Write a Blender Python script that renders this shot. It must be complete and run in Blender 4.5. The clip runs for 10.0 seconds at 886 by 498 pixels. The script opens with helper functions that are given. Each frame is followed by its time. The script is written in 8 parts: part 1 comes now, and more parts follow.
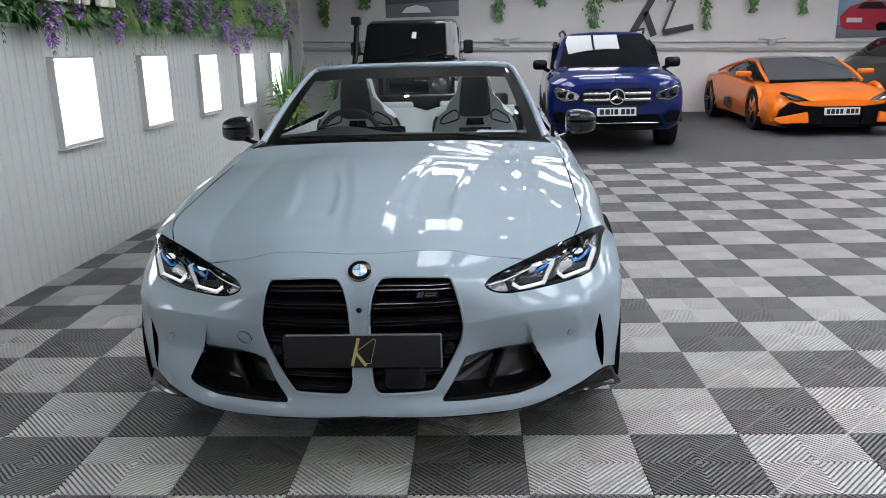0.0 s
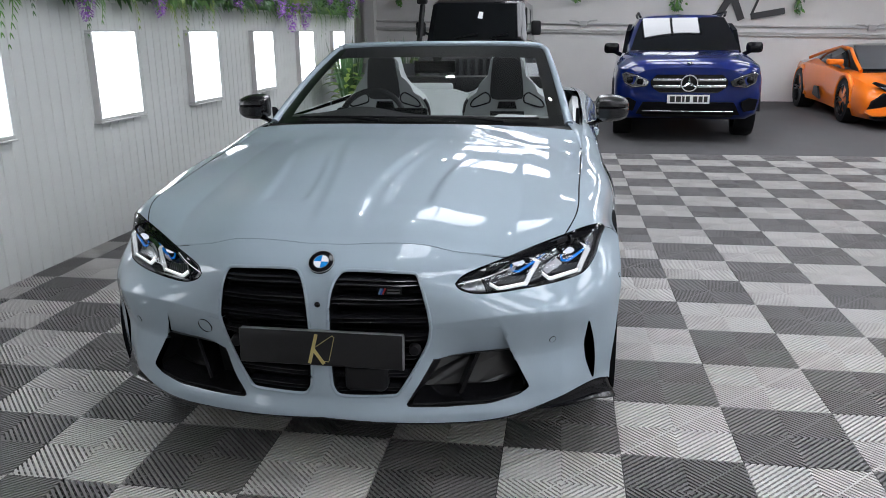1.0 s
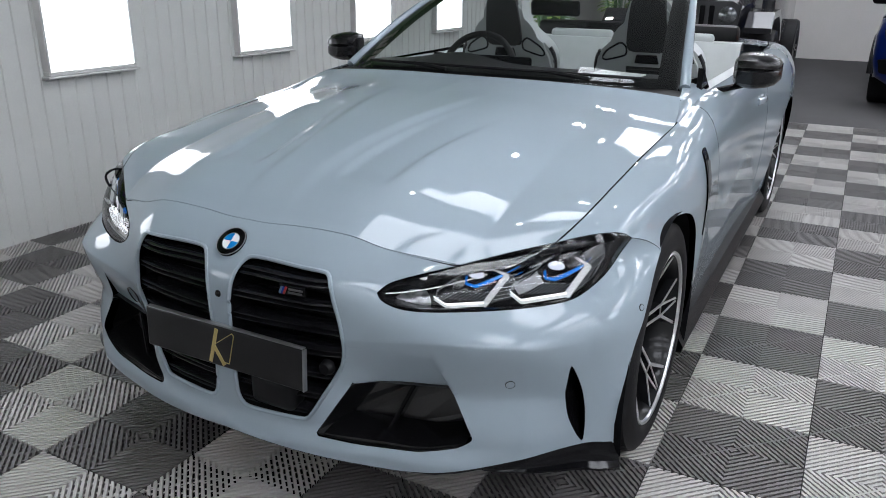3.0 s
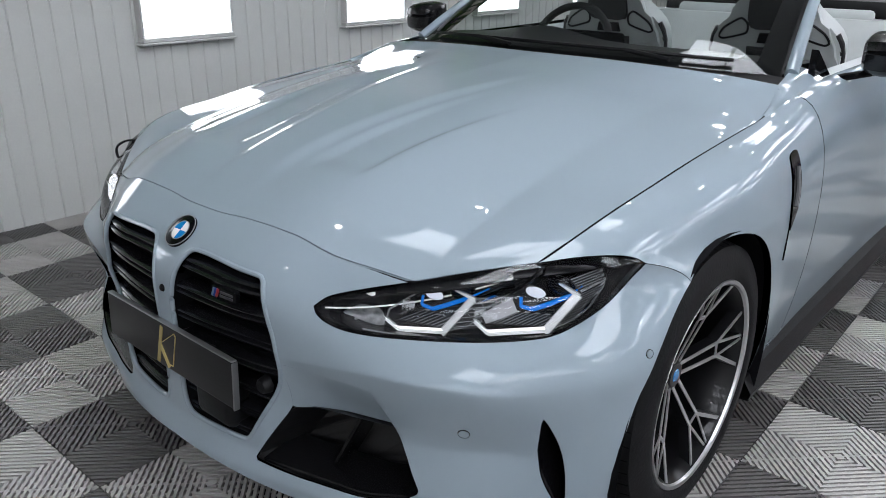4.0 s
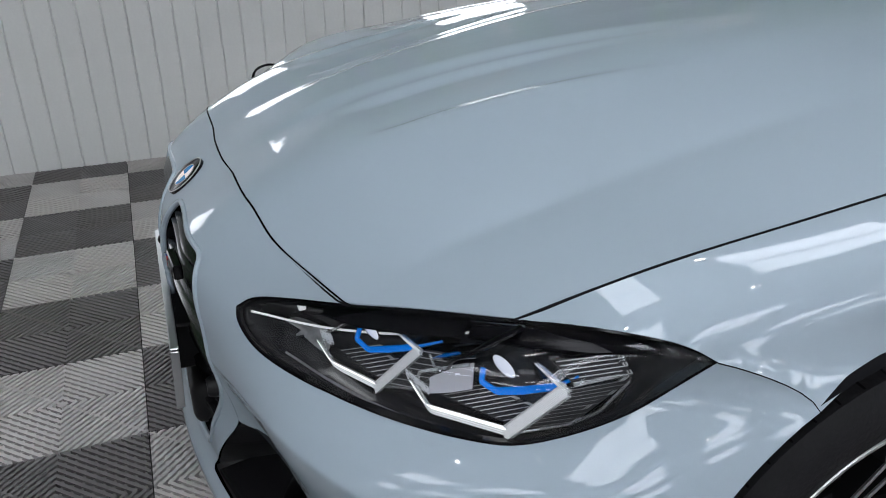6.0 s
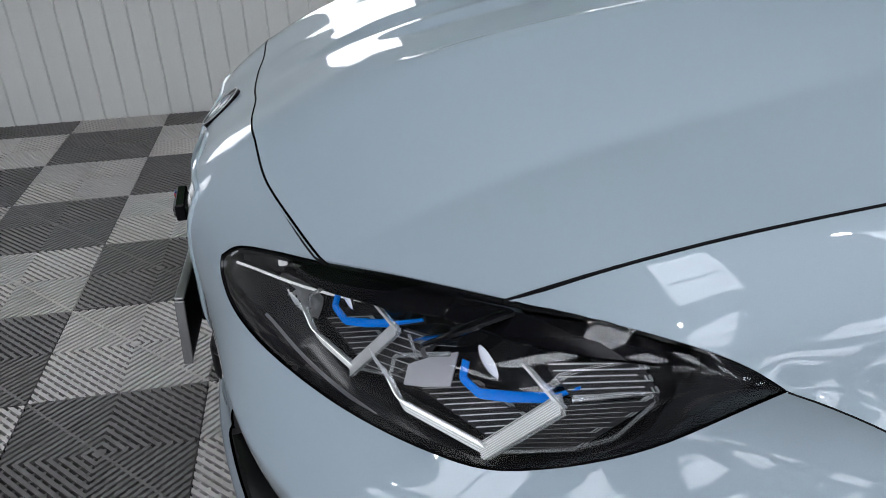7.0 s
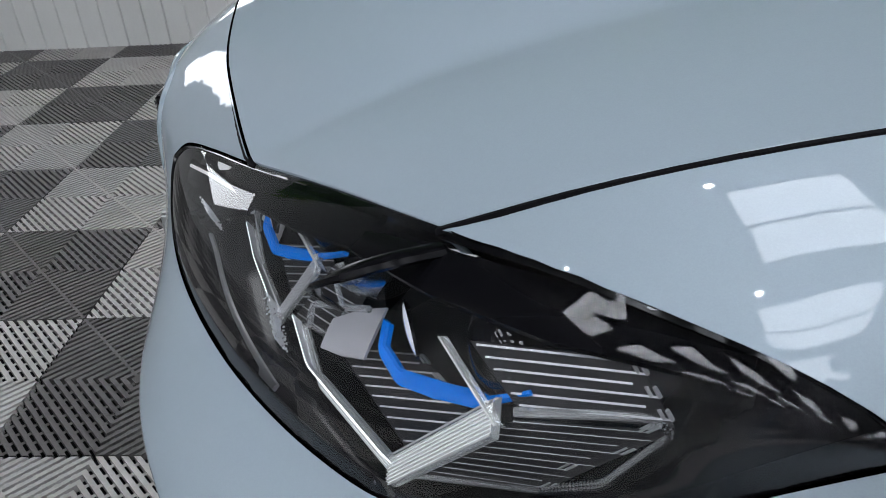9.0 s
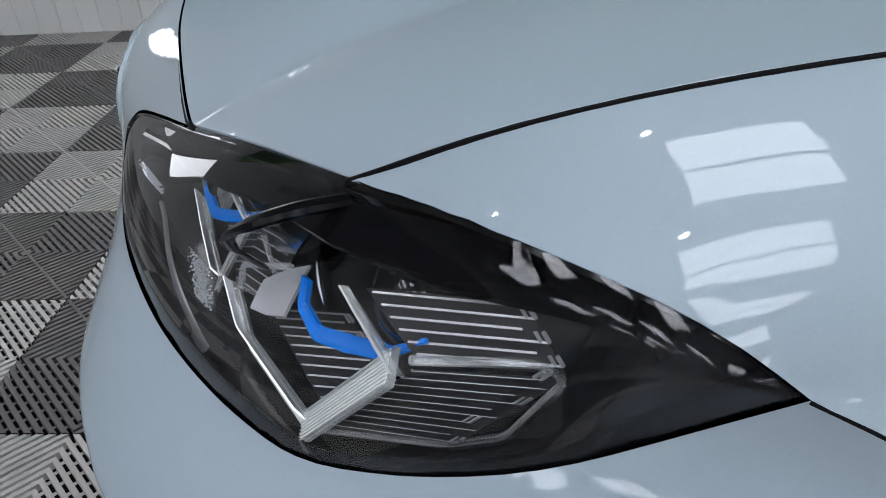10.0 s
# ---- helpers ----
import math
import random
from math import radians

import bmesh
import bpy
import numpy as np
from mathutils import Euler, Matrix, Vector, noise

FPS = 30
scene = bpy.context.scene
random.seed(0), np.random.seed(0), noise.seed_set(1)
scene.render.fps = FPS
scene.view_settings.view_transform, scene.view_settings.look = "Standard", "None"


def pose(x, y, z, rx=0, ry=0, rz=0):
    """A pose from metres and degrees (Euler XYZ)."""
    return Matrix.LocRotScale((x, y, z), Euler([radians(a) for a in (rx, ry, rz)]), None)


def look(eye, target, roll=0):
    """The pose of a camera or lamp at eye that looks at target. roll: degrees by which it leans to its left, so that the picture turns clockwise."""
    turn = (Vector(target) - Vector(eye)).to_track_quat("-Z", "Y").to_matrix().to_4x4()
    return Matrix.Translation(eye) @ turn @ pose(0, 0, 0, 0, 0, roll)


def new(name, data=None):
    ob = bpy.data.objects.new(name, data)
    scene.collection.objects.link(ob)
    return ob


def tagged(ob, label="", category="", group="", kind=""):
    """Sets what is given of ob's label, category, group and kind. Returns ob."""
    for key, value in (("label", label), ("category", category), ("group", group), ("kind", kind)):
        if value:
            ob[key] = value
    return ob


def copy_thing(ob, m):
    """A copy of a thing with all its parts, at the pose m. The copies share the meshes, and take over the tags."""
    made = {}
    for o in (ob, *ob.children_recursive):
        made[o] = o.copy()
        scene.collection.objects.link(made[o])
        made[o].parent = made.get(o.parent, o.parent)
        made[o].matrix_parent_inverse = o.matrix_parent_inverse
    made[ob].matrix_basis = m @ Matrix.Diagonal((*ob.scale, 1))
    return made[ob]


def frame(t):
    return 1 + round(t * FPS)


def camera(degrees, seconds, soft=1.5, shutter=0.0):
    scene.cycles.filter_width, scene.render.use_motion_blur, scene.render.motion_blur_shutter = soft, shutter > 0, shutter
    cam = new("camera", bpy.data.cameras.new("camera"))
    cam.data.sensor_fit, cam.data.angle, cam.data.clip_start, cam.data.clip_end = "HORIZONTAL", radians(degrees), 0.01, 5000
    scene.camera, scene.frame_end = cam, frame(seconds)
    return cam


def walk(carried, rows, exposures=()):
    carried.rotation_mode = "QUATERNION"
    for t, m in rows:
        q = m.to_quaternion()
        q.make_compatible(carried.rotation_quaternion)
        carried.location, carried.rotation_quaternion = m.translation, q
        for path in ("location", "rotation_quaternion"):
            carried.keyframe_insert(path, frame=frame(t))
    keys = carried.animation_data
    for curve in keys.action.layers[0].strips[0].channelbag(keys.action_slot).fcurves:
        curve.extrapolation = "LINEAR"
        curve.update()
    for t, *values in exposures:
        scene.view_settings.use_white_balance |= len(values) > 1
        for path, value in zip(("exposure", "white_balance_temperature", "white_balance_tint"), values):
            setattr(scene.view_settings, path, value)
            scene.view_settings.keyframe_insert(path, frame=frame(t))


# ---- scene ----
cam = camera(60.1, 10.0, soft=0.9)
PATH = [
    (0, (0.457, -2.614, 1.404), (0.358, -0.681, 0.9), -1.5),
    (0.5, (0.635, -2.538, 1.403), (0.442, -0.616, 0.883), -1.1),
    (1, (0.784, -2.372, 1.379), (0.476, -0.472, 0.836), -0.6),
    (1.5, (0.942, -2.196, 1.37), (0.505, -0.331, 0.795), -0.2),
    (2, (1.116, -1.999, 1.336), (0.531, -0.185, 0.729), 0.2),
    (2.5, (1.27, -1.791, 1.351), (0.53, -0.046, 0.715), 0.4),
    (2.7, (1.306, -1.697, 1.346), (0.508, 0.017, 0.695), 0.5),
    (4, (1.519, -1.04, 1.287), (0.3, 0.369, 0.559), 0.5),
    (4.5, (1.541, -0.806, 1.277), (0.177, 0.445, 0.518), 0.5),
    (5, (1.519, -0.599, 1.248), (0.029, 0.478, 0.461), 0.5),
    (5.5, (1.487, -0.417, 1.221), (-0.114, 0.455, 0.399), 0.2),
    (7, (1.308, -0.054, 1.074), (-0.444, 0.198, 0.143), -2.2),
    (7.5, (1.217, 0.022, 1.015), (-0.532, 0.123, 0.05), -2.9),
    (8, (1.168, 0.061, 0.962), (-0.572, 0.047, -0.024), -3.3),
    (8.5, (1.137, 0.079, 0.938), (-0.59, -0.017, -0.067), -3.5),
    (9, (1.111, 0.098, 0.926), (-0.602, -0.046, -0.096), -3.8),
    (9.5, (1.102, 0.118, 0.913), (-0.603, -0.041, -0.121), -3.8),
    (10, (1.114, 0.142, 0.905), (-0.587, -0.013, -0.137), -3.7),
]
walk(cam, [(t, look(eye, target, roll)) for t, eye, target, roll in PATH], [(0, 0.73), (2.5, 0.62), (5, 0.46), (7.5, 0.33), (10, 0.38)])

# ---- light ----
world = bpy.data.worlds.new("showroom")
world.use_nodes = True
world.node_tree.nodes["Background"].inputs[0].default_value = (0.75, 0.82, 0.9, 1)
world.node_tree.nodes["Background"].inputs[1].default_value = 0.15
scene.world = world
scene.view_settings.exposure = 0.4
PANEL_LIGHT, WINDOW_LIGHT, SPOT_LIGHT = 5.8, 3.2, 60.0

# ---- tools ----


def nat(xs, ys):
    """Natural cubic through (xs, ys), straight beyond its ends."""
    xs, ys = np.array(xs, float), np.array(ys, float)
    n, h = len(xs), np.diff(xs)
    a, r = np.eye(n), np.zeros(n)
    for i in range(1, n - 1):
        a[i, i - 1 : i + 2] = h[i - 1], 2 * (h[i - 1] + h[i]), h[i]
        r[i] = 6 * ((ys[i + 1] - ys[i]) / h[i] - (ys[i] - ys[i - 1]) / h[i - 1])
    m = np.linalg.solve(a, r)
    lo = (ys[1] - ys[0]) / h[0] - h[0] * m[1] / 6
    hi = (ys[-1] - ys[-2]) / h[-1] + h[-1] * m[-2] / 6

    def f(x):
        x = np.asarray(x, float)
        c = np.clip(x, xs[0], xs[-1])
        i = np.clip(np.searchsorted(xs, c) - 1, 0, n - 2)
        p, q = (xs[i + 1] - c) / h[i], (c - xs[i]) / h[i]
        v = p * ys[i] + q * ys[i + 1] + ((p**3 - p) * m[i] + (q**3 - q) * m[i + 1]) * h[i] ** 2 / 6
        return v + np.minimum(x - xs[0], 0) * lo + np.maximum(x - xs[-1], 0) * hi

    return f


def spline(points, n, closed=False, tight=0.5):
    """n points along a centripetal-like Catmull-Rom curve through the given ones."""
    p = np.array(points, float)
    if closed:
        p = np.vstack([p[-1], p, p[0], p[1]])
    else:
        p = np.vstack([2 * p[0] - p[1], p, 2 * p[-1] - p[-2]])
    k = len(p) - 3
    dense = []
    for i in range(k):
        a, b, c, d = p[i : i + 4]
        for t in np.linspace(0, 1, 24, endpoint=False):
            m0, m1 = tight * (c - a), tight * (d - b)
            dense.append((2 * t**3 - 3 * t**2 + 1) * b + (t**3 - 2 * t**2 + t) * m0 + (3 * t**2 - 2 * t**3) * c + (t**3 - t**2) * m1)
    dense.append(p[k + 1])
    dense = np.array(dense)
    run = np.r_[0, np.cumsum(np.linalg.norm(np.diff(dense, axis=0), axis=1))]
    at = np.linspace(0, run[-1], n + 1 if closed else n)
    out = np.stack([np.interp(at, run, dense[:, j]) for j in range(p.shape[1])], 1)
    return out[:-1] if closed else out


def smooth(x, a, b):
    t = np.clip((np.asarray(x, float) - a) / (b - a), 0, 1)
    return t * t * (3 - 2 * t)


def mesh_data(name, verts, faces, materials, normals=None, flat=False, slots=None):
    me = bpy.data.meshes.new(name)
    me.from_pydata([tuple(map(float, v)) for v in verts], [], [tuple(map(int, f)) for f in faces])
    for m in materials if isinstance(materials, (list, tuple)) else [materials]:
        me.materials.append(m)
    if slots is not None:
        me.polygons.foreach_set("material_index", [int(s) for s in slots])
    me.polygons.foreach_set("use_smooth", [not flat] * len(me.polygons))
    me.update()
    if normals is not None:
        me.normals_split_custom_set_from_vertices([tuple(map(float, v)) for v in normals])
    return me


def solid(name, verts, faces, material, parent=None, label="", normals=None, flat=False, slots=None):
    ob = new(name, mesh_data(name, verts, faces, material, normals, flat, slots))
    ob.parent = parent
    return tagged(ob, label)


def part(name, bm, material, parent=None, label="", flat=False, recalc=True):
    """Links a bmesh as one mesh object under a thing or a part."""
    if recalc:
        bmesh.ops.recalc_face_normals(bm, faces=bm.faces)
    me = bpy.data.meshes.new(name)
    bm.to_mesh(me)
    bm.free()
    for m in material if isinstance(material, (list, tuple)) else [material]:
        me.materials.append(m)
    me.polygons.foreach_set("use_smooth", [not flat] * len(me.polygons))
    if not flat:
        me.set_sharp_from_angle(angle=radians(35))
    ob = new(name, me)
    ob.parent = parent
    return tagged(ob, label)


def thing(name, label, category, at=(0, 0, 0), turn=0, group=""):
    ob = new(name)
    ob.matrix_basis = pose(*at, 0, 0, turn)
    ob.empty_display_size = 0.1
    return tagged(ob, label, category, group)


def box(bm, x0, x1, y0, y1, z0, z1, bevel=0.0, seg=2, m=None):
    """Adds a box, with rounded edges where bevel is given."""
    g = bmesh.ops.create_cube(bm, size=1)
    vs = g["verts"]
    for v in vs:
        v.co = Vector(((x0 + x1) / 2 + v.co.x * (x1 - x0), (y0 + y1) / 2 + v.co.y * (y1 - y0), (z0 + z1) / 2 + v.co.z * (z1 - z0)))
    if bevel:
        es = list({e for v in vs for e in v.link_edges})
        r = bmesh.ops.bevel(bm, geom=es, offset=bevel, segments=seg, affect="EDGES", profile=0.5)
        vs = list({v for v in r["verts"]} | {v for v in vs if v.is_valid})
    if m is not None:
        bmesh.ops.transform(bm, matrix=m, verts=vs)
    return bm


def rod(bm, points, radius, sides=8, closed=False, caps=True, squash=1.0):
    """Adds a round tube along points; radius may be one number or one a point."""
    p = [Vector(q) for q in points]
    n = len(p)
    rad = radius if hasattr(radius, "__len__") else [radius] * n
    rings = []
    up = Vector((0.013, 0.021, 1))
    for i in range(n):
        a, b = (p[i - 1], p[(i + 1) % n]) if closed else (p[max(i - 1, 0)], p[min(i + 1, n - 1)])
        d = (b - a).normalized()
        s = d.cross(up)
        if s.length < 0.05:
            s = d.cross(Vector((1, 0, 0)))
        s.normalize()
        t = s.cross(d)
        rings.append([bm.verts.new(p[i] + (math.cos(w) * s + squash * math.sin(w) * t) * rad[i]) for w in np.linspace(0, 2 * math.pi, sides, endpoint=False)])
    for i in range(n if closed else n - 1):
        q, r = rings[i], rings[(i + 1) % n]
        for k in range(sides):
            bm.faces.new((q[k], q[(k + 1) % sides], r[(k + 1) % sides], r[k]))
    if caps and not closed:
        bm.faces.new(rings[0][::-1])
        bm.faces.new(rings[-1])
    return bm


def lathe(bm, profile, sides=32, m=Matrix()):
    """Adds a body of revolution round the local z axis from (radius, height) pairs."""
    rings = []
    for r, h in profile:
        if r < 1e-6:
            rings.append([bm.verts.new(m @ Vector((0, 0, h)))])
        else:
            rings.append([bm.verts.new(m @ Vector((r * math.cos(w), r * math.sin(w), h))) for w in np.linspace(0, 2 * math.pi, sides, endpoint=False)])
    for a, b in zip(rings, rings[1:]):
        for k in range(sides):
            f = [a[k % len(a)], a[(k + 1) % len(a)], b[(k + 1) % len(b)], b[k % len(b)]]
            f = list(dict.fromkeys(f))
            if len(f) > 2:
                bm.faces.new(f)
    return bm


def prism(bm, outline, depth, m=Matrix(), bevel=0.0):
    """Adds a plate: an outline in local x, y, made depth thick along local z."""
    a = [bm.verts.new(m @ Vector((x, y, 0))) for x, y in outline]
    b = [bm.verts.new(m @ Vector((x, y, depth))) for x, y in outline]
    top = bm.faces.new(b)
    bm.faces.new(a[::-1])
    n = len(a)
    for i in range(n):
        bm.faces.new((a[i], a[(i + 1) % n], b[(i + 1) % n], b[i]))
    if bevel:
        bmesh.ops.bevel(bm, geom=list(top.edges), offset=bevel, segments=2, affect="EDGES")
    return bm


def grid_faces(n, m, wrap=False):
    """Quads of an n by m grid of vertices."""
    out = []
    for i in range(n - 1):
        for j in range(m if wrap else m - 1):
            k = (j + 1) % m
            out.append((i * m + j, (i + 1) * m + j, (i + 1) * m + k, i * m + k))
    return out


# ---- materials ----


def material(name, color, rough=0.5, metal=0.0, coat=0.0, spec=0.5, vary=0.0, scale=8.0, bump=0.0, bump_scale=60.0, emit=None, strength=0.0, trans=0.0, ior=1.45, detail_rough=0.0, random=0.0, fine=None):
    m = bpy.data.materials.new(name)
    m.use_nodes = True
    nt = m.node_tree
    b = nt.nodes["Principled BSDF"]
    b.inputs["Base Color"].default_value = (*color, 1)
    b.inputs["Roughness"].default_value = rough
    b.inputs["Metallic"].default_value = metal
    b.inputs["Coat Weight"].default_value = coat
    b.inputs["Coat Roughness"].default_value = 0.02
    b.inputs["Specular IOR Level"].default_value = spec
    b.inputs["Transmission Weight"].default_value = trans
    b.inputs["IOR"].default_value = ior
    if emit:
        b.inputs["Emission Color"].default_value = (*emit, 1)
        b.inputs["Emission Strength"].default_value = strength
    if vary or bump or detail_rough or random:
        co = nt.nodes.new("ShaderNodeTexCoord")
        big = nt.nodes.new("ShaderNodeTexNoise")
        big.inputs["Scale"].default_value = scale
        big.inputs["Detail"].default_value = 6
        nt.links.new(co.outputs["Object"], big.inputs["Vector"])
        small = nt.nodes.new("ShaderNodeTexNoise")
        small.inputs["Scale"].default_value = bump_scale
        small.inputs["Detail"].default_value = 4
        nt.links.new(co.outputs["Object"], small.inputs["Vector"])
        if vary or random:
            mix = nt.nodes.new("ShaderNodeMix")
            mix.data_type = "RGBA"
            lo = tuple(c * (1 - vary) for c in color)
            hi = tuple(min(1, c * (1 + vary)) for c in color)
            mix.inputs["A"].default_value, mix.inputs["B"].default_value = (*lo, 1), (*hi, 1)
            both = nt.nodes.new("ShaderNodeMath")
            both.operation = "MULTIPLY_ADD"
            nt.links.new(small.outputs["Fac"], both.inputs[0])
            both.inputs[1].default_value = 0.35
            nt.links.new(big.outputs["Fac"], both.inputs[2])
            sub = nt.nodes.new("ShaderNodeMapRange")
            sub.inputs["From Min"].default_value, sub.inputs["From Max"].default_value = 0.4, 1.0
            nt.links.new(both.outputs[0], sub.inputs["Value"])
            fac = sub.outputs[0]
            if random:
                info = nt.nodes.new("ShaderNodeObjectInfo")
                ad = nt.nodes.new("ShaderNodeMath")
                ad.operation = "MULTIPLY_ADD"
                nt.links.new(info.outputs["Random"], ad.inputs[0])
                ad.inputs[1].default_value = random
                nt.links.new(fac, ad.inputs[2])
                fac = ad.outputs[0]
            nt.links.new(fac, mix.inputs["Factor"])
            nt.links.new(mix.outputs["Result"], b.inputs["Base Color"])
        if bump:
            bp = nt.nodes.new("ShaderNodeBump")
            bp.inputs["Strength"].default_value = bump
            bp.inputs["Distance"].default_value = 0.01
            nt.links.new(small.outputs["Fac"], bp.inputs["Height"])
            nt.links.new(bp.outputs["Normal"], b.inputs["Normal"])
        if detail_rough:
            rr = nt.nodes.new("ShaderNodeMapRange")
            rr.inputs["To Min"].default_value, rr.inputs["To Max"].default_value = max(0, rough - detail_rough), rough + detail_rough
            nt.links.new(big.outputs["Fac"], rr.inputs["Value"])
            nt.links.new(rr.outputs[0], b.inputs["Roughness"])
    return m


def clear(name, tint=(1, 1, 1), rough=0.0):
    """Thin clear glass: see-through, with a Fresnel gloss."""
    m = bpy.data.materials.new(name)
    m.use_nodes = True
    nt = m.node_tree
    nt.nodes.remove(nt.nodes["Principled BSDF"])
    out = nt.nodes["Material Output"]
    tr, gl, mix, fr = (nt.nodes.new(k) for k in ("ShaderNodeBsdfTransparent", "ShaderNodeBsdfGlossy", "ShaderNodeMixShader", "ShaderNodeFresnel"))
    tr.inputs[0].default_value = (*tint, 1)
    gl.inputs["Roughness"].default_value = rough
    fr.inputs["IOR"].default_value = 1.5
    nt.links.new(fr.outputs[0], mix.inputs[0])
    nt.links.new(tr.outputs[0], mix.inputs[1])
    nt.links.new(gl.outputs[0], mix.inputs[2])
    nt.links.new(mix.outputs[0], out.inputs["Surface"])
    return m


def car_paint(name, color, metal=0.0, rough=0.5):
    """Metallic lacquer: fine flakes under a clear coat with a trace of orange peel."""
    m = material(name, color, rough, metal, 1.0, 0.12)
    nt = m.node_tree
    b = nt.nodes["Principled BSDF"]
    co = nt.nodes.new("ShaderNodeTexCoord")
    v = nt.nodes.new("ShaderNodeTexVoronoi")
    v.inputs["Scale"].default_value = 1800
    nt.links.new(co.outputs["Object"], v.inputs["Vector"])
    mix = nt.nodes.new("ShaderNodeMix")
    mix.data_type = "RGBA"
    mix.inputs["A"].default_value = (*(c * 0.975 for c in color), 1)
    mix.inputs["B"].default_value = (*(min(1, c * 1.03) for c in color), 1)
    nt.links.new(v.outputs["Color"], mix.inputs["Factor"])
    nt.links.new(mix.outputs["Result"], b.inputs["Base Color"])
    b.inputs["Coat IOR"].default_value = 1.43
    b.inputs["Coat Roughness"].default_value = 0.022
    peel = nt.nodes.new("ShaderNodeTexNoise")
    peel.inputs["Scale"].default_value = 55
    peel.inputs["Detail"].default_value = 1
    nt.links.new(co.outputs["Object"], peel.inputs["Vector"])
    bp = nt.nodes.new("ShaderNodeBump")
    bp.inputs["Strength"].default_value = 0.012
    bp.inputs["Distance"].default_value = 0.01
    nt.links.new(peel.outputs["Fac"], bp.inputs["Height"])
    nt.links.new(bp.outputs["Normal"], b.inputs["Coat Normal"])
    return m


M_PAINT = car_paint("grey_blue_lacquer", (0.302, 0.365, 0.410), 0.08, 0.55)
M_GLOSS_BLACK = material("gloss_black", (0.004, 0.004, 0.005), 0.1, 0, 0.0, 0.25)
M_CARBON = material("carbon_weave", (0.006, 0.006, 0.007), 0.25, 0.0, 0.2, vary=0.6, scale=220, bump_scale=400)
M_BLACK = material("matt_black_plastic", (0.006, 0.006, 0.007), 0.45, spec=0.3, vary=0.2, scale=30, bump=0.1, bump_scale=300)
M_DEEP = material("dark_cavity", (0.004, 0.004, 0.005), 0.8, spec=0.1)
M_DUCT = material("gloss_carbon_duct", (0.006, 0.006, 0.007), 0.3, 0, 0.2, vary=0.5, scale=240, bump=0.05, bump_scale=420)
M_RUBBER = material("tyre_rubber", (0.008, 0.008, 0.009), 0.6, spec=0.25, vary=0.25, scale=20, bump=0.15, bump_scale=150)
M_CHROME = material("chrome", (0.8, 0.81, 0.82), 0.07, 1.0)
M_ALLOY = material("machined_alloy", (0.74, 0.74, 0.75), 0.34, 1.0, vary=0.06, scale=40)
M_RIM_BLACK = material("rim_black", (0.007, 0.007, 0.008), 0.3, 0, 0.15, 0.3)
M_WHITE = material("white_plastic", (0.8, 0.8, 0.8), 0.4)

# ---- the showroom ----
M_WALL = material("painted_board", (0.64, 0.65, 0.635), 0.55, vary=0.07, scale=2.5, bump=0.06, bump_scale=90, detail_rough=0.08)
M_BACKWALL = material("white_painted_wall", (0.74, 0.725, 0.70), 0.7, vary=0.05, scale=1.2, bump=0.05, bump_scale=40)
M_SIDEWALL = material("grey_painted_wall", (0.62, 0.61, 0.60), 0.7, vary=0.06, scale=1.2)
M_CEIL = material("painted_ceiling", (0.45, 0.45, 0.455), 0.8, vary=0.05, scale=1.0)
M_STEEL = material("dark_roof_steel", (0.12, 0.12, 0.125), 0.5, 0.3, vary=0.2, scale=5)
M_CARPET = material("dark_floor_covering", (0.06, 0.058, 0.06), 0.75, vary=0.3, scale=3, bump=0.25, bump_scale=160, detail_rough=0.1)
M_LIGHT_TILE = material("light_grey_tile", (0.41, 0.397, 0.380), 0.42, vary=0.16, scale=6, bump=0.1, bump_scale=220, detail_rough=0.1, random=0.5)
M_DARK_TILE = material("dark_grey_tile", (0.105, 0.100, 0.098), 0.42, vary=0.22, scale=6, bump=0.1, bump_scale=220, detail_rough=0.1, random=0.5)
M_GLOW = material("lit_panel", (0.9, 0.9, 0.9), 0.4, emit=(0.93, 0.97, 1.04), strength=WINDOW_LIGHT)
M_CEIL_GLOW = material("rooflight", (0.9, 0.9, 0.9), 0.4, emit=(0.93, 0.97, 1.06), strength=PANEL_LIGHT)
M_SPOT = material("spot_lens", (0.9, 0.9, 0.9), 0.4, emit=(1.0, 0.98, 0.95), strength=SPOT_LIGHT)
M_FRAME = material("grey_window_frame", (0.58, 0.58, 0.57), 0.5, vary=0.06, scale=10)

X0, X1, Y0, Y1, HIGH = -2.375, 11.5, -7.0, 14.2, 3.5
MAT_END = 6.8
GROUND = -0.022


def slab(name, x0, x1, y0, y1, z0, z1, mat, label="", category=""):
    bm = bmesh.new()
    box(bm, x0, x1, y0, y1, z0, z1)
    ob = part(name, bm, mat, None, "", flat=True)
    return tagged(ob, label, category, kind="structure")


slab("floor", -6, X1, Y0, Y1, -0.3, GROUND, M_CARPET, "dark grey worn smooth floor under the parked cars", "floor")
slab("wall_back", -6, X1, Y1, Y1 + 0.2, GROUND, HIGH, M_BACKWALL, "white painted back wall with horizontal rails", "wall")
slab("wall_right", X1, X1 + 0.2, Y0, Y1, GROUND, HIGH, M_SIDEWALL, "plain white painted side wall", "wall")
slab("wall_front", -6, X1, Y0 - 0.2, Y0, GROUND, HIGH, M_BACKWALL, "plain white painted end wall", "wall")
slab("wall_far_left", -6.2, -6, Y0, Y1, GROUND, HIGH, M_BACKWALL, "plain white painted wall in the far corner", "wall")
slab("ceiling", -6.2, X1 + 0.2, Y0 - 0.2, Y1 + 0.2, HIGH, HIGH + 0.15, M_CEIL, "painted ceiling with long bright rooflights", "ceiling")

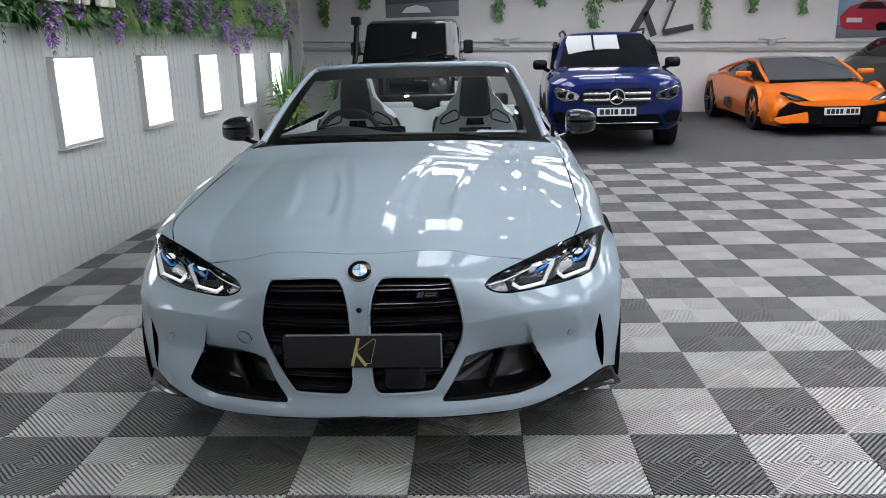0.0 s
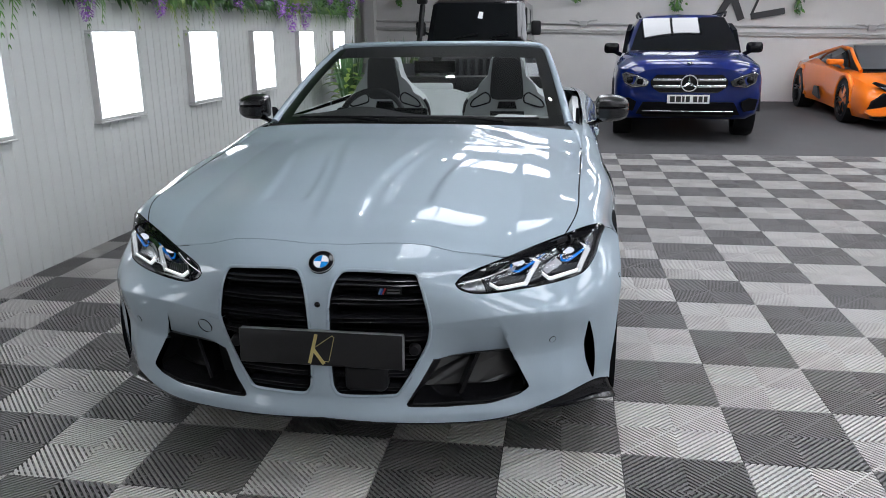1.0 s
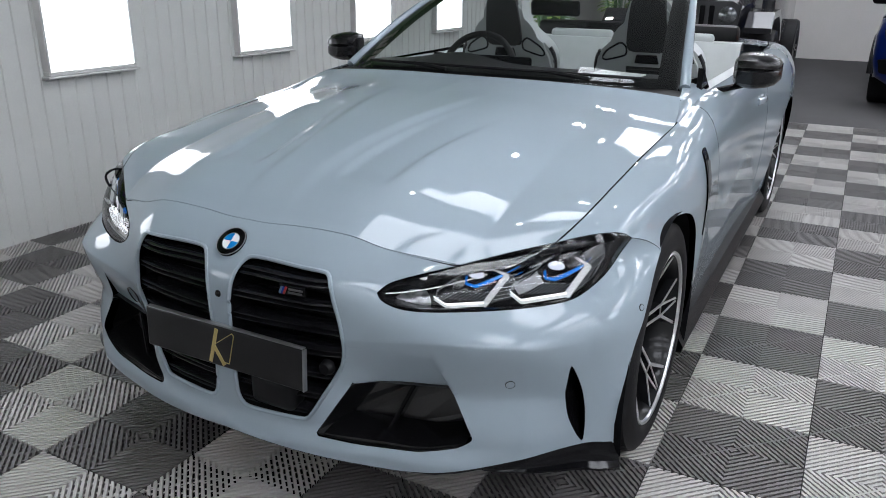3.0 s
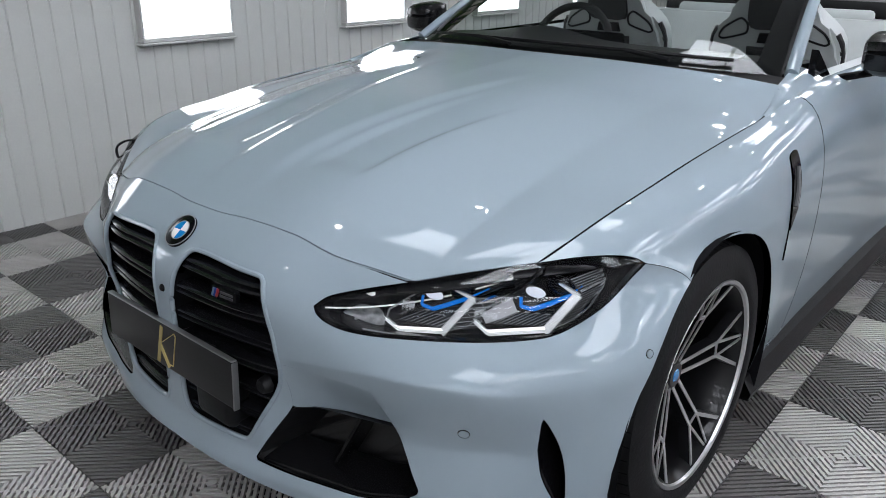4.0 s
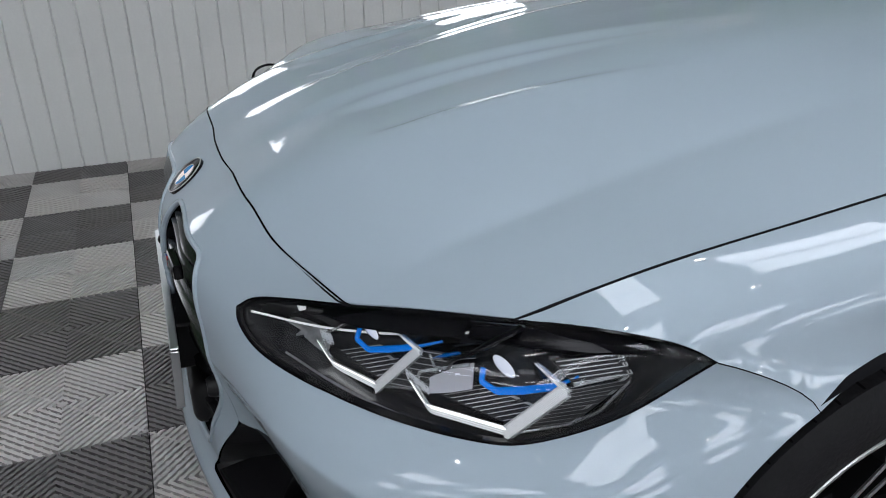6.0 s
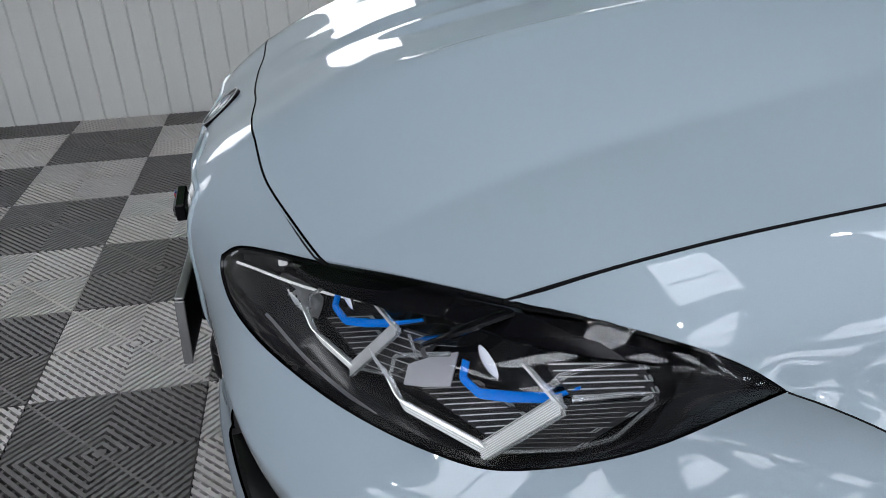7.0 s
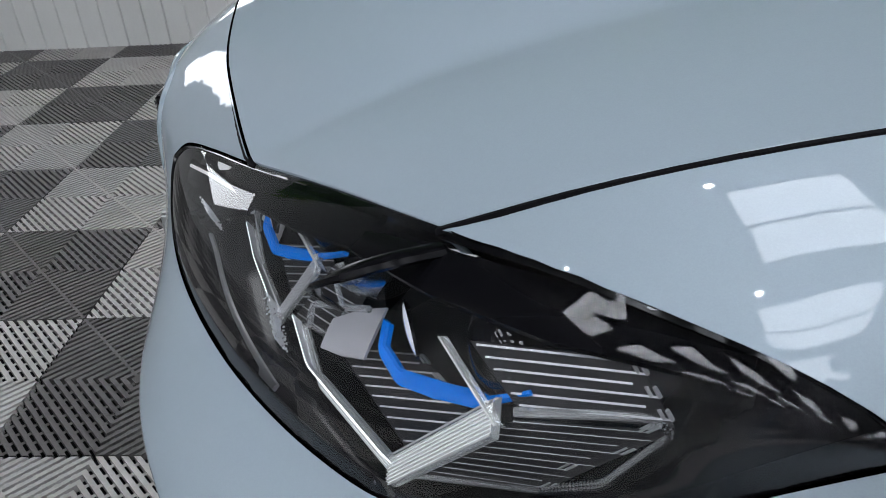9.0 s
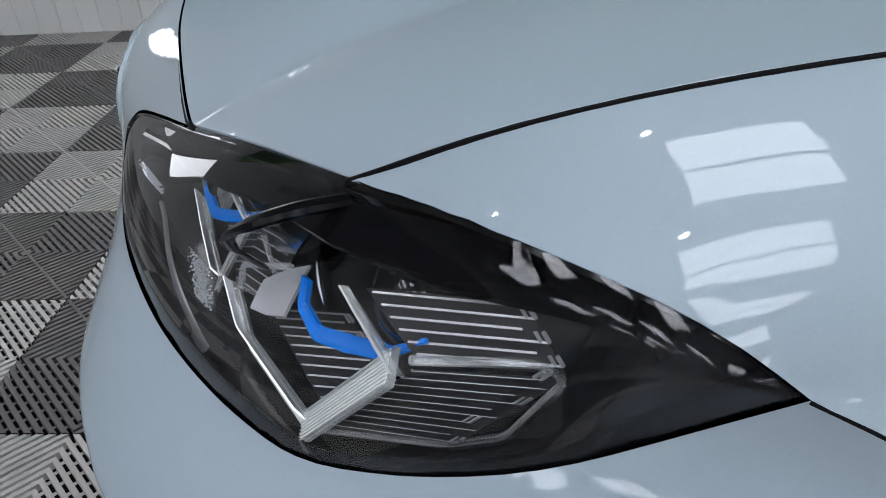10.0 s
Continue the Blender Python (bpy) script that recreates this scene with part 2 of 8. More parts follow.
# left wall: upright boards on a backing, with a return at its far end
wall_left = slab("wall_left", X0 - 0.16, X0 - 0.012, Y0, 9.1, GROUND, HIGH, M_WALL, "pale grey wall of upright grooved boards", "wall")
BOARD = 0.1
vs = []
b0, b1, c = 0.0, BOARD, 0.006
for y, x in ((b0, 0.004), (b0 + 0.002, 0.006), (b0 + c, 0.012), (b1 - c, 0.012), (b1 - 0.002, 0.006), (b1, 0.004)):
    vs += [(x, y, GROUND), (x, y, HIGH)]
board_mesh = mesh_data("board", vs, [(2 * i, 2 * i + 2, 2 * i + 3, 2 * i + 1) for i in range(5)], M_WALL, flat=True)
for k in range(int((9.1 - Y0) / BOARD)):
    ob = new("board", board_mesh)
    ob.location = (X0 - 0.012, Y0 + k * BOARD, 0)
    ob.parent = wall_left

# lit panels in the left wall
win_frame, win_glow = bmesh.new(), bmesh.new()
WW, WH, FR = 0.562, 0.603, 0.024
for x0, x1, z0, z1 in ((0, WW, 0, FR), (0, WW, WH - FR * 0.6, WH), (0, FR * 0.7, FR, WH - FR * 0.6), (WW - FR * 0.7, WW, FR, WH - FR * 0.6)):
    box(win_frame, -0.05, 0.004, x0, x1, z0, z1, 0.004, 1)
box(win_frame, -0.05, 0.012, -0.012, WW + 0.012, -0.012, 0.0, 0.003, 1)
box(win_glow, -0.045, -0.004, FR * 0.7, WW - FR * 0.7, FR, WH - FR * 0.6)
window = thing("window", "bright white lit panel in a slim grey frame", "window", (-2.330, 2.430 - 4 * 1.41, 0.820), group="lit panels along the wall")
part("frame", win_frame, M_FRAME, window)
part("pane", win_glow, M_GLOW, window, "glowing white pane", flat=True)
for k in range(-3, 5):
    copy_thing(window, pose(-2.330, 2.430 + k * (1.357 if k > 0 else 1.41), 0.820))

# rooflights and small round downlights, all out of view
# rows beyond x = 0.5 are added to brighten floor, bumper and back
for x in (0.5, 2.4, 4.4, 6.6, 8.8):
    for j in range(10):
        if (x == 0.5 and j in (0, 1, 2, 5)) or (x == 2.4 and 3 < j < 7):
            continue
        bm, fr = bmesh.new(), bmesh.new()
        y = -5.6 + j * 1.9 if x < 1 else -5.6 + j * 1.85
        rl = thing("rooflight", "white glowing ceiling light with a dark glazing bar, out of view", "ceiling light", (x, y, HIGH - 0.06), group="ceiling lights")
        for h in range(2):
            box(bm, -0.60 + h * 0.62, -0.02 + h * 0.62, -0.41, 0.41, 0.0, 0.05)
        part("diffuser", bm, M_CEIL_GLOW, rl, flat=True)
        for q in ((-0.64, 0.64, -0.45, -0.41), (-0.64, 0.64, 0.41, 0.45), (-0.64, -0.60, -0.41, 0.41), (0.60, 0.64, -0.41, 0.41), (-0.025, 0.025, -0.41, 0.41)):
            box(fr, *q, -0.01, 0.06)
        part("frame", fr, M_STEEL, rl, flat=True)
# the row at x = 6.2 is an added one
for x in (-0.2, 1.65, 6.2):
    for j in range(8):
        bm, fr = bmesh.new(), bmesh.new()
        dl = thing("downlight", "small round white ceiling spot lamp", "ceiling lamp", (x + 0.12 * math.sin(j * 2.3), -4.2 + 1.9 * j, HIGH - 0.08), group="spot lamps")
        lathe(bm, [(0.0, 0.0), (0.045, 0.0), (0.045, 0.01)], 16)
        part("lens", bm, M_SPOT, dl)
        lathe(fr, [(0.047, -0.004), (0.06, -0.004), (0.06, 0.08), (0.047, 0.08)], 16)
        part("ring", fr, M_WHITE, dl)

# ---- the grey convertible ----
CX = 0.061
car = thing("convertible_car", "light grey-blue metallic convertible with a large twin black grille, roof down", "car", (CX, 0, 0))

f_y0 = nat([0.13, 0.3, 0.5, 0.6, 0.68, 0.72, 0.755], [-0.278, -0.287, -0.287, -0.288, -0.259, -0.217, -0.162])
f_w = nat([0.13, 0.45, 0.68, 0.755], [0.914, 0.955, 0.964, 0.904])
f_d = nat([0.13, 0.45, 0.60, 0.68, 0.755], [0.55, 0.57, 0.669, 0.802, 0.528])
FP = 1.899
SX = 0.75


def nose(s, z):
    """The front skin: s runs round the nose from the middle to the wheel arch, z is the height."""
    s, z = np.asarray(s, float), np.asarray(z, float)
    u = f_w(z) * np.sign(s) * np.abs(np.sin(s)) ** (2 / FP)
    y = f_y0(z) + f_d(z) * (1 - np.abs(np.cos(s)) ** (2 / FP))
    a = np.abs(u)
    y = y - 0.03 * np.exp(-(((a - 0.27) / 0.12) ** 2)) * smooth(z, 0.56, 0.68)
    return np.stack([u, y, z], -1)


def to_s(u, z):
    c = np.clip(np.abs(u) / f_w(z), 0, 0.9999)
    return np.arcsin(c ** (FP / 2))


def chart(uz):
    """Points (u, z) seen from the front, as chart points (metres round the nose, z)."""
    uz = np.array(uz, float)
    return np.stack([SX * to_s(uz[:, 0], uz[:, 1]), uz[:, 1]], -1)


def inside(poly, pts):
    x, y = pts[:, 0], pts[:, 1]
    hit = np.zeros(len(pts), bool)
    n = len(poly)
    for i in range(n):
        (x0, y0), (x1, y1) = poly[i], poly[(i + 1) % n]
        if y0 == y1:
            continue
        hit ^= ((y0 > y) != (y1 > y)) & (x < (x1 - x0) * (y - y0) / (y1 - y0) + x0)
    return hit


def near(poly, pts):
    """Distance from points to the border of a polygon."""
    best = np.full(len(pts), 9.0)
    n = len(poly)
    for i in range(n):
        a, b = np.array(poly[i]), np.array(poly[(i + 1) % n])
        ab = b - a
        t = np.clip(((pts - a) @ ab) / max(ab @ ab, 1e-12), 0, 1)
        best = np.minimum(best, np.linalg.norm(pts - a - t[:, None] * ab, axis=1))
    return best


def patch(name, outer, holes, surface, step, mats, parent, label="", flange=0.0, mirror=True, lines=(), inward=None, flip=False, e=1e-4):
    """A panel: the part of a surface inside a chart polygon, without its holes, with its rim turned inwards; built for both sides."""
    from mathutils.geometry import delaunay_2d_cdt

    loops = [np.array(outer)] + [np.array(h) for h in holes]
    pts, edges = [], []
    for lp in loops:
        k = len(pts)
        pts += [tuple(p) for p in lp]
        edges += [(k + i, k + (i + 1) % len(lp)) for i in range(len(lp))]
    for ln in lines:
        k = len(pts)
        pts += [tuple(p) for p in ln]
        edges += [(k + i, k + i + 1) for i in range(len(ln) - 1)]
    lo, hi = loops[0].min(0), loops[0].max(0)
    gx, gy = np.meshgrid(np.arange(lo[0], hi[0], step), np.arange(lo[1], hi[1], step))
    gx[1::2] += step / 2
    g = np.stack([gx.ravel(), gy.ravel()], 1)
    keep = inside(loops[0], g)
    for lp in loops[1:]:
        keep &= ~inside(lp, g)
    g = g[keep]
    far = np.min([near(lp, g) for lp in loops], axis=0) > step * 0.45
    pts += [tuple(p) for p in g[far]]
    v2, _, tris, _, _, _ = delaunay_2d_cdt([Vector(p) for p in pts], edges, [], 0, 1e-6)
    v2 = np.array([tuple(p) for p in v2])
    tris = np.array([t for t in tris])
    mid = v2[tris].mean(1)
    ok = inside(loops[0], mid)
    for lp in loops[1:]:
        ok &= ~inside(lp, mid)
    tris = tris[ok]
    p = surface(v2)
    du = surface(v2 + [e, 0]) - surface(v2 - [e, 0])
    dv = surface(v2 + [0, e]) - surface(v2 - [0, e])
    nrm = np.cross(du, dv) * (-1 if flip else 1)
    nrm /= np.linalg.norm(nrm, axis=1)[:, None] + 1e-15
    if mirror:
        mid_line = np.abs(p[:, 0]) < 1e-4
        nrm[mid_line, 0] = 0
        nrm[mid_line] /= np.linalg.norm(nrm[mid_line], axis=1)[:, None] + 1e-15
    verts, faces, norms = list(p), [tuple(t) for t in tris], list(nrm)
    # orientation: triangles follow the chart's own turn
    area = np.cross(v2[tris[:, 1]] - v2[tris[:, 0]], v2[tris[:, 2]] - v2[tris[:, 0]])
    faces = [t if (a > 0) != flip else t[::-1] for t, a in zip(faces, area)]
    if flange:
        count = {}
        for f in faces:
            for i in range(3):
                k = (f[i], f[(i + 1) % 3])
                count[k] = count.get(k, 0) + 1
        rim = [k for k in count if (k[1], k[0]) not in count and not (mirror and abs(p[k[0]][0]) < 1e-4 and abs(p[k[1]][0]) < 1e-4)]
        low = {}
        for a, b in rim:
            for q in (a, b):
                if q not in low:
                    d = -nrm[q] if inward is None else np.array(inward, float)
                    low[q] = (len(verts), len(verts) + 1)
                    verts += [p[q], p[q] + d * flange]
                    norms += [nrm[q], nrm[q]]
        # outward normals of the flange
        acc = {q: np.zeros(3) for q in low}
        for a, b in rim:
            n = np.cross(p[b] - p[a], -nrm[a])
            for q in (a, b):
                acc[q] += -n
        for q, (i, j) in low.items():
            n = -acc[q] / (np.linalg.norm(acc[q]) + 1e-12)
            norms[i] = norms[j] = n
        for a, b in rim:
            faces.append((low[b][0], low[a][0], low[a][1], low[b][1]))
    obs = [solid(name, verts, faces, mats, parent, label, np.array(norms))]
    if mirror:
        mv = np.array(verts) * [-1, 1, 1]
        obs.append(solid(name, mv, [f[::-1] for f in faces], mats, parent, label, np.array(norms) * [-1, 1, 1]))
    return obs


# outlines seen from the front (u, z)
LAMP_TOP = spline([(0.406, 0.651), (0.427, 0.671), (0.482, 0.688), (0.555, 0.706), (0.636, 0.727), (0.742, 0.7495), (0.79, 0.7595), (0.832, 0.7595), (0.854, 0.750), (0.868, 0.732)], 60)
LAMP_LOW = spline([(0.868, 0.732), (0.8475, 0.694), (0.832, 0.663), (0.817, 0.641), (0.796, 0.627), (0.76, 0.622), (0.70, 0.619), (0.61, 0.6165), (0.52, 0.614), (0.475, 0.616), (0.443, 0.623), (0.417, 0.636), (0.406, 0.651)], 70)
I_IN = int(np.argmin(np.abs(LAMP_TOP[:, 0] - 0.555)))
I_OUT = int(np.argmin(np.abs(LAMP_TOP[:, 0] - 0.730)))
SEAM = spline([(0, 0.752), (0.07, 0.7525), (0.15, 0.757), (0.23, 0.760), (0.29, 0.757), (0.33, 0.750), (0.40, 0.732), (0.49, 0.717), tuple(LAMP_TOP[I_IN])], 50)
KIDNEY = spline([(0.038, 0.632), (0.050, 0.668), (0.068, 0.690), (0.10, 0.695), (0.20, 0.695), (0.283, 0.691), (0.303, 0.678), (0.322, 0.62), (0.338, 0.53), (0.326, 0.46), (0.287, 0.384), (0.243, 0.311), (0.222, 0.299), (0.14, 0.297), (0.062, 0.298), (0.041, 0.312), (0.031, 0.345), (0.028, 0.46), (0.031, 0.577)], 110, True, 0.4)
INTAKE = spline([(0.343, 0.405), (0.46, 0.415), (0.568, 0.422), (0.577, 0.416), (0.632, 0.312), (0.630, 0.300), (0.60, 0.281), (0.514, 0.263), (0.388, 0.259), (0.265, 0.266), (0.263, 0.275), (0.30, 0.335)], 80, True, 0.25)
SLOT = spline([(0.817, 0.484), (0.806, 0.44), (0.799, 0.40), (0.803, 0.35), (0.812, 0.31), (0.828, 0.256), (0.831, 0.30), (0.830, 0.36), (0.826, 0.43)], 40, True, 0.4)
AX_Y, AX_Z, ARCH = 0.515, 0.318, 0.400


def arch_edge(z):
    y = AX_Y - np.sqrt(ARCH**2 - (z - AX_Z) ** 2)
    c = np.clip(1 - (y - f_y0(z)) / f_d(z), 0, 1)
    return np.arccos(c ** (FP / 2))


z_arch = np.linspace(0.677, 0.215, 40)
EDGE = np.stack([SX * arch_edge(z_arch), z_arch], 1)
BOTTOM = chart(spline([(0.886, 0.222), (0.86, 0.238), (0.829, 0.250), (0.76, 0.248), (0.66, 0.235), (0.55, 0.217), (0.45, 0.208), (0.29, 0.214), (0.0, 0.232)], 60))
tip_s = chart([LAMP_TOP[-1]])[0]
SEAM_E = np.linspace(tip_s, EDGE[0], 10)[1:-1]
SEAM_E[:, 1] += 0.012 * np.sin(np.linspace(0, math.pi, 10)[1:-1])


def ledge_z(u):
    return 0.533 + 0.022 * smooth(u, 0.33, 0.6) - 0.016 * smooth(u, 0.66, 0.84)


# what the flanks before the wheel arches stand wider than the plain nose
f_flank = nat([0.13, 0.25, 0.35, 0.40, 0.45, 0.50, 0.54, 0.58, 0.62, 0.66, 0.70, 0.76], [0.020, 0.024, 0.026, 0.021, 0.007, -0.011, -0.019, -0.022, -0.011, 0.003, 0.0, 0.0])


def skin_plain(q):
    """Front skin with the ledge across it and the undercut below."""
    q = np.asarray(q, float)
    p = nose(q[:, 0] / SX, q[:, 1])
    u, z = np.abs(p[:, 0]), p[:, 1 + 1]
    side = smooth(u, 0.27, 0.38) * (1 - smooth(u, 0.74, 0.86))
    d = ledge_z(u) - z
    under = 0.5 * (d + np.sqrt(d * d + 0.002**2))
    # beside the intake the face leans back, the corner facet stands steeper
    lean = 0.27 - 0.04 * smooth(u - 0.543 - 0.33 * (0.512 - z), -0.006, 0.006)
    p[:, 1] += lean * np.minimum(under, 0.15) * (1 - smooth(d, 0.12, 0.27)) * side
    # the lower corners stand forward in a flat facet and turn away sharply at the slot
    ramp = np.log1p(np.exp(16 * np.clip((ledge_z(u) + 0.066 - z) / 0.066, -3, 3))) / 16
    ramp = -np.log(np.exp(-36 * ramp) + math.exp(-36)) / 36
    p[:, 1] -= 0.040 * smooth(u, 0.38, 0.70) * (1 - smooth(u, 0.73, 0.86)) * ramp
    p[:, 0] += np.sign(p[:, 0]) * f_flank(z) * smooth(p[:, 1], -0.06, 0.16)
    # lower lip swells forward
    p[:, 1] -= 0.022 * smooth(z, 0.29, 0.23) * (1 - smooth(u, 0.55, 0.75))
    return p


def flare(p):
    """Turns the skin inwards in a band round the front wheel arch."""
    t = ARCH + 0.066 - np.hypot(p[:, 1] - AX_Y, p[:, 2] - AX_Z)
    d = 0.5 * (t + np.sqrt(t * t + 0.022**2))
    p = p.copy()
    p[:, 0] -= np.sign(p[:, 0]) * 0.18 * d * smooth(p[:, 2], 0.30, 0.56) * (p[:, 1] < AX_Y + 0.6)
    return p


def skin(q):
    return flare(skin_plain(q))


def pocket_skin(q):
    p = skin(q)
    z = p[:, 2]
    p[:, 1] += 0.018 * smooth(z, 0.525, 0.40) * smooth(np.abs(p[:, 0]), 0.33, 0.45)
    return p


POCKET = [(0.337, 0.515), (0.40, 0.5165), (0.47, 0.5145), (0.543, 0.512), (0.556, 0.472), (0.570, 0.428)]
pocket_low = [(0.568, 0.4225), (0.46, 0.4155), (0.345, 0.4055), (0.331, 0.44), (0.338, 0.48)]
POCKET_FULL = np.array(POCKET + pocket_low)

middle = np.stack([np.zeros(40), np.linspace(0.242, 0.742, 40)], 1)
outer = np.vstack([chart(SEAM[:-1]), chart(LAMP_TOP[I_IN:0:-1]), chart(LAMP_LOW[::-1])[:-1], [tip_s], SEAM_E, EDGE, BOTTOM[1:], middle])
outer[0, 0] = outer[-41, 0] = 0.0
cut = spline(np.vstack([POCKET_FULL[:4], [(0.556, 0.472), (0.5745, 0.42), (0.632, 0.312), (0.630, 0.300), (0.60, 0.281), (0.514, 0.263), (0.388, 0.259), (0.268, 0.264), (0.263, 0.275), (0.30, 0.335), (0.341, 0.41), (0.344, 0.47)]]), 110, True, 0.2)
bumper = new("front_bumper")
bumper.parent = car
tagged(bumper, "grey-blue front bumper skin")
lu = np.linspace(0.36, 0.84, 90)
ledges = [chart(np.stack([lu, ledge_z(lu) + o], 1)) for o in (-0.012, -0.005, -0.0018, 0.0018, 0.006)]
patch("bumper_skin", outer, [chart(KIDNEY), chart(cut), chart(SLOT)], skin, 0.011, M_PAINT, bumper, flange=0.025, lines=ledges, e=0.0012)
patch("intake_pocket", chart(spline(POCKET_FULL, 80, True, 0.2)), [], pocket_skin, 0.012, M_PAINT, bumper, flange=0.02)


def cavity(name, loop, depth, mat, parent, shrink=0.9, surf=skin, label=""):
    """A dark box behind an opening: walls run back from its rim to a closed rear face."""
    p = surf(chart(loop))
    n = len(p)
    c = p.mean(0)
    for sgn in (1, -1):
        front = p * [sgn, 1, 1]
        back = (c + (p - c) * shrink) * [sgn, 1, 1]
        back[:, 1] = front[:, 1] + depth
        vs = list(front + [0, 0.004, 0]) + list(back)
        fs = [(i, (i + 1) % n, n + (i + 1) % n, n + i) for i in range(n)] + [tuple(range(n, 2 * n))]
        solid(name, vs, fs, mat, parent, label, flat=True)


cavity("intake_duct", INTAKE, 0.12, M_DUCT, bumper, 0.80)
cavity("slot_duct", SLOT, 0.08, M_GLOSS_BLACK, bumper, 0.8)
cavity("grille_duct", KIDNEY, 0.14, M_DEEP, bumper, 0.95)

# ---- bonnet ----
A_CURVE = np.vstack([SEAM[:-1], LAMP_TOP[I_IN : I_OUT + 1]])
a3 = skin(chart(A_CURVE))
a3[0, 0] = 0
run = np.r_[0, np.cumsum(np.linalg.norm(np.diff(a3, axis=0), axis=1))]
run /= run[-1]


def lerp3(t, ks, ps):
    ps = np.array(ps, float)
    return np.stack([np.interp(t, ks, ps[:, j]) for j in range(3)], -1)


def curve3(points, n=200):
    return spline(points, n)


HOOD_OUT = a3[-1]
c_mid = curve3([tuple(a3[0]), (0, -0.06, 0.802), (0, 0.1, 0.853), (0, 0.35, 0.902), (0, 0.7, 0.946), (0, 1.1, 0.978)])
c_side = curve3([tuple(HOOD_OUT), (0.760, 0.15, 0.785), (0.772, 0.25, 0.809), (0.774, 0.4, 0.826), (0.779, 0.6, 0.850), (0.785, 0.85, 0.8735), (0.7875, 1.0, 0.888), (0.772, 1.13, 0.92), (0.755, 1.19, 0.945)])
c_rear = curve3([(0, 1.1, 0.978), (0.3, 1.115, 0.976), (0.6, 1.155, 0.962), (0.755, 1.19, 0.945)])
KS = np.linspace(0, 1, 200)


def bonnet_at(a, b):
    a, b = np.asarray(a, float), np.asarray(b, float)
    fa, ra = lerp3(a, run, a3), lerp3(a, KS, c_rear)
    mb, sb = lerp3(b, KS, c_mid), lerp3(b, KS, c_side)
    A, B = a[..., None], b[..., None]
    p = (1 - B) * fa + B * ra + (1 - A) * mb + A * sb
    p -= (1 - A) * (1 - B) * a3[0] + A * (1 - B) * HOOD_OUT + (1 - A) * B * c_rear[0] + A * B * c_rear[-1]
    u, y = np.abs(p[..., 0]), p[..., 1]
    grow = smooth(y, -0.16, 0.05)
    crown = 0.018 * np.sin(math.pi * np.clip(A[..., 0], 0, 1)) * np.sin(math.pi * np.clip(B[..., 0], 0, 1))
    # raised spine down the middle, flanked by two hollows that end in a round front edge
    half = 0.075 + 0.12 * smooth(y, 0.0, 1.0)
    spine = 0.009 * (1 - smooth(u, half - 0.020, half + 0.025)) * grow * (1 - smooth(y, 0.40, 0.90))
    mid = 0.215 + 0.10 * smooth(y, 0.1, 0.9)
    wide = 0.085
    hollow = -0.010 * (1 - smooth(np.abs(u - mid), wide * 0.70, wide * 1.05)) * smooth(y, 0.0, 0.10) * (1 - smooth(y, 0.22, 0.66))
    p[..., 2] += crown + spine + hollow
    return p


GA, GB = 90, 110
qa, qb = np.meshgrid(np.linspace(-0.9976, 0.9976, 2 * GA + 1), np.linspace(0.0024, 1.0, GB), indexing="ij")
qa = np.sign(qa) * np.abs(qa)


def bonnet_full(a, b):
    p = bonnet_at(np.abs(a), b)
    p[..., 0] *= np.sign(a)
    return p


P = bonnet_full(qa, qb)
e = 0.015
na = bonnet_full(qa + e, qb) - bonnet_full(qa - e, qb)
nb = bonnet_full(qa, np.clip(qb + e, 0, 1)) - bonnet_full(qa, np.clip(qb - e, 0, 1))
N = np.cross(na, nb)
N /= np.linalg.norm(N, axis=-1)[..., None]
N[GA] = (N[GA] + N[GA] * [-1, 1, 1]) / 2


def with_rim(P, N, drop):
    """A grid of points and normals with its border folded down by drop."""
    n, m = P.shape[:2]
    verts, norms, faces = list(P.reshape(-1, 3)), list(N.reshape(-1, 3)), grid_faces(n, m)
    loop = [(i, 0) for i in range(n)] + [(n - 1, j) for j in range(1, m)] + [(i, m - 1) for i in range(n - 2, -1, -1)] + [(0, j) for j in range(m - 2, 0, -1)]
    k, L = len(verts), len(loop)
    for t, (i, j) in enumerate(loop):
        a, b = P[loop[t - 1]], P[loop[(t + 1) % L]]
        o = np.cross(b - a, N[i, j])
        o /= np.linalg.norm(o) + 1e-12
        verts += [P[i, j], P[i, j] - N[i, j] * drop]
        norms += [(N[i, j] + o) / 1.42, o]
    for t in range(L):
        s = (t + 1) % L
        faces.append((k + 2 * t, k + 2 * t + 1, k + 2 * s + 1, k + 2 * s))
    return verts, faces, norms


bonnet = solid("bonnet", *(lambda r: (r[0], r[1]))(with_rim(P, N, 0.02)), M_PAINT, car, "sculpted grey-blue bonnet with a raised spine", normals=with_rim(P, N, 0.02)[2])

# ---- body sides: sections across the car, from the shoulder down to the sill ----
side_u = nat([HOOD_OUT[1], 0.15, 0.25, 0.4, 0.6, 0.85, 1.0, 1.2, 1.7, 2.6, 3.3, 4.0, 4.45], [HOOD_OUT[0], 0.760, 0.772, 0.774, 0.779, 0.785, 0.7875, 0.79, 0.80, 0.80, 0.78, 0.70, 0.60])
side_z = nat([HOOD_OUT[1], 0.15, 0.25, 0.4, 0.6, 0.85, 1.0, 1.2, 1.7, 2.6, 3.3, 4.0, 4.45], [HOOD_OUT[2], 0.785, 0.809, 0.826, 0.850, 0.8735, 0.888, 0.92, 0.945, 0.955, 0.97, 0.95, 0.90])
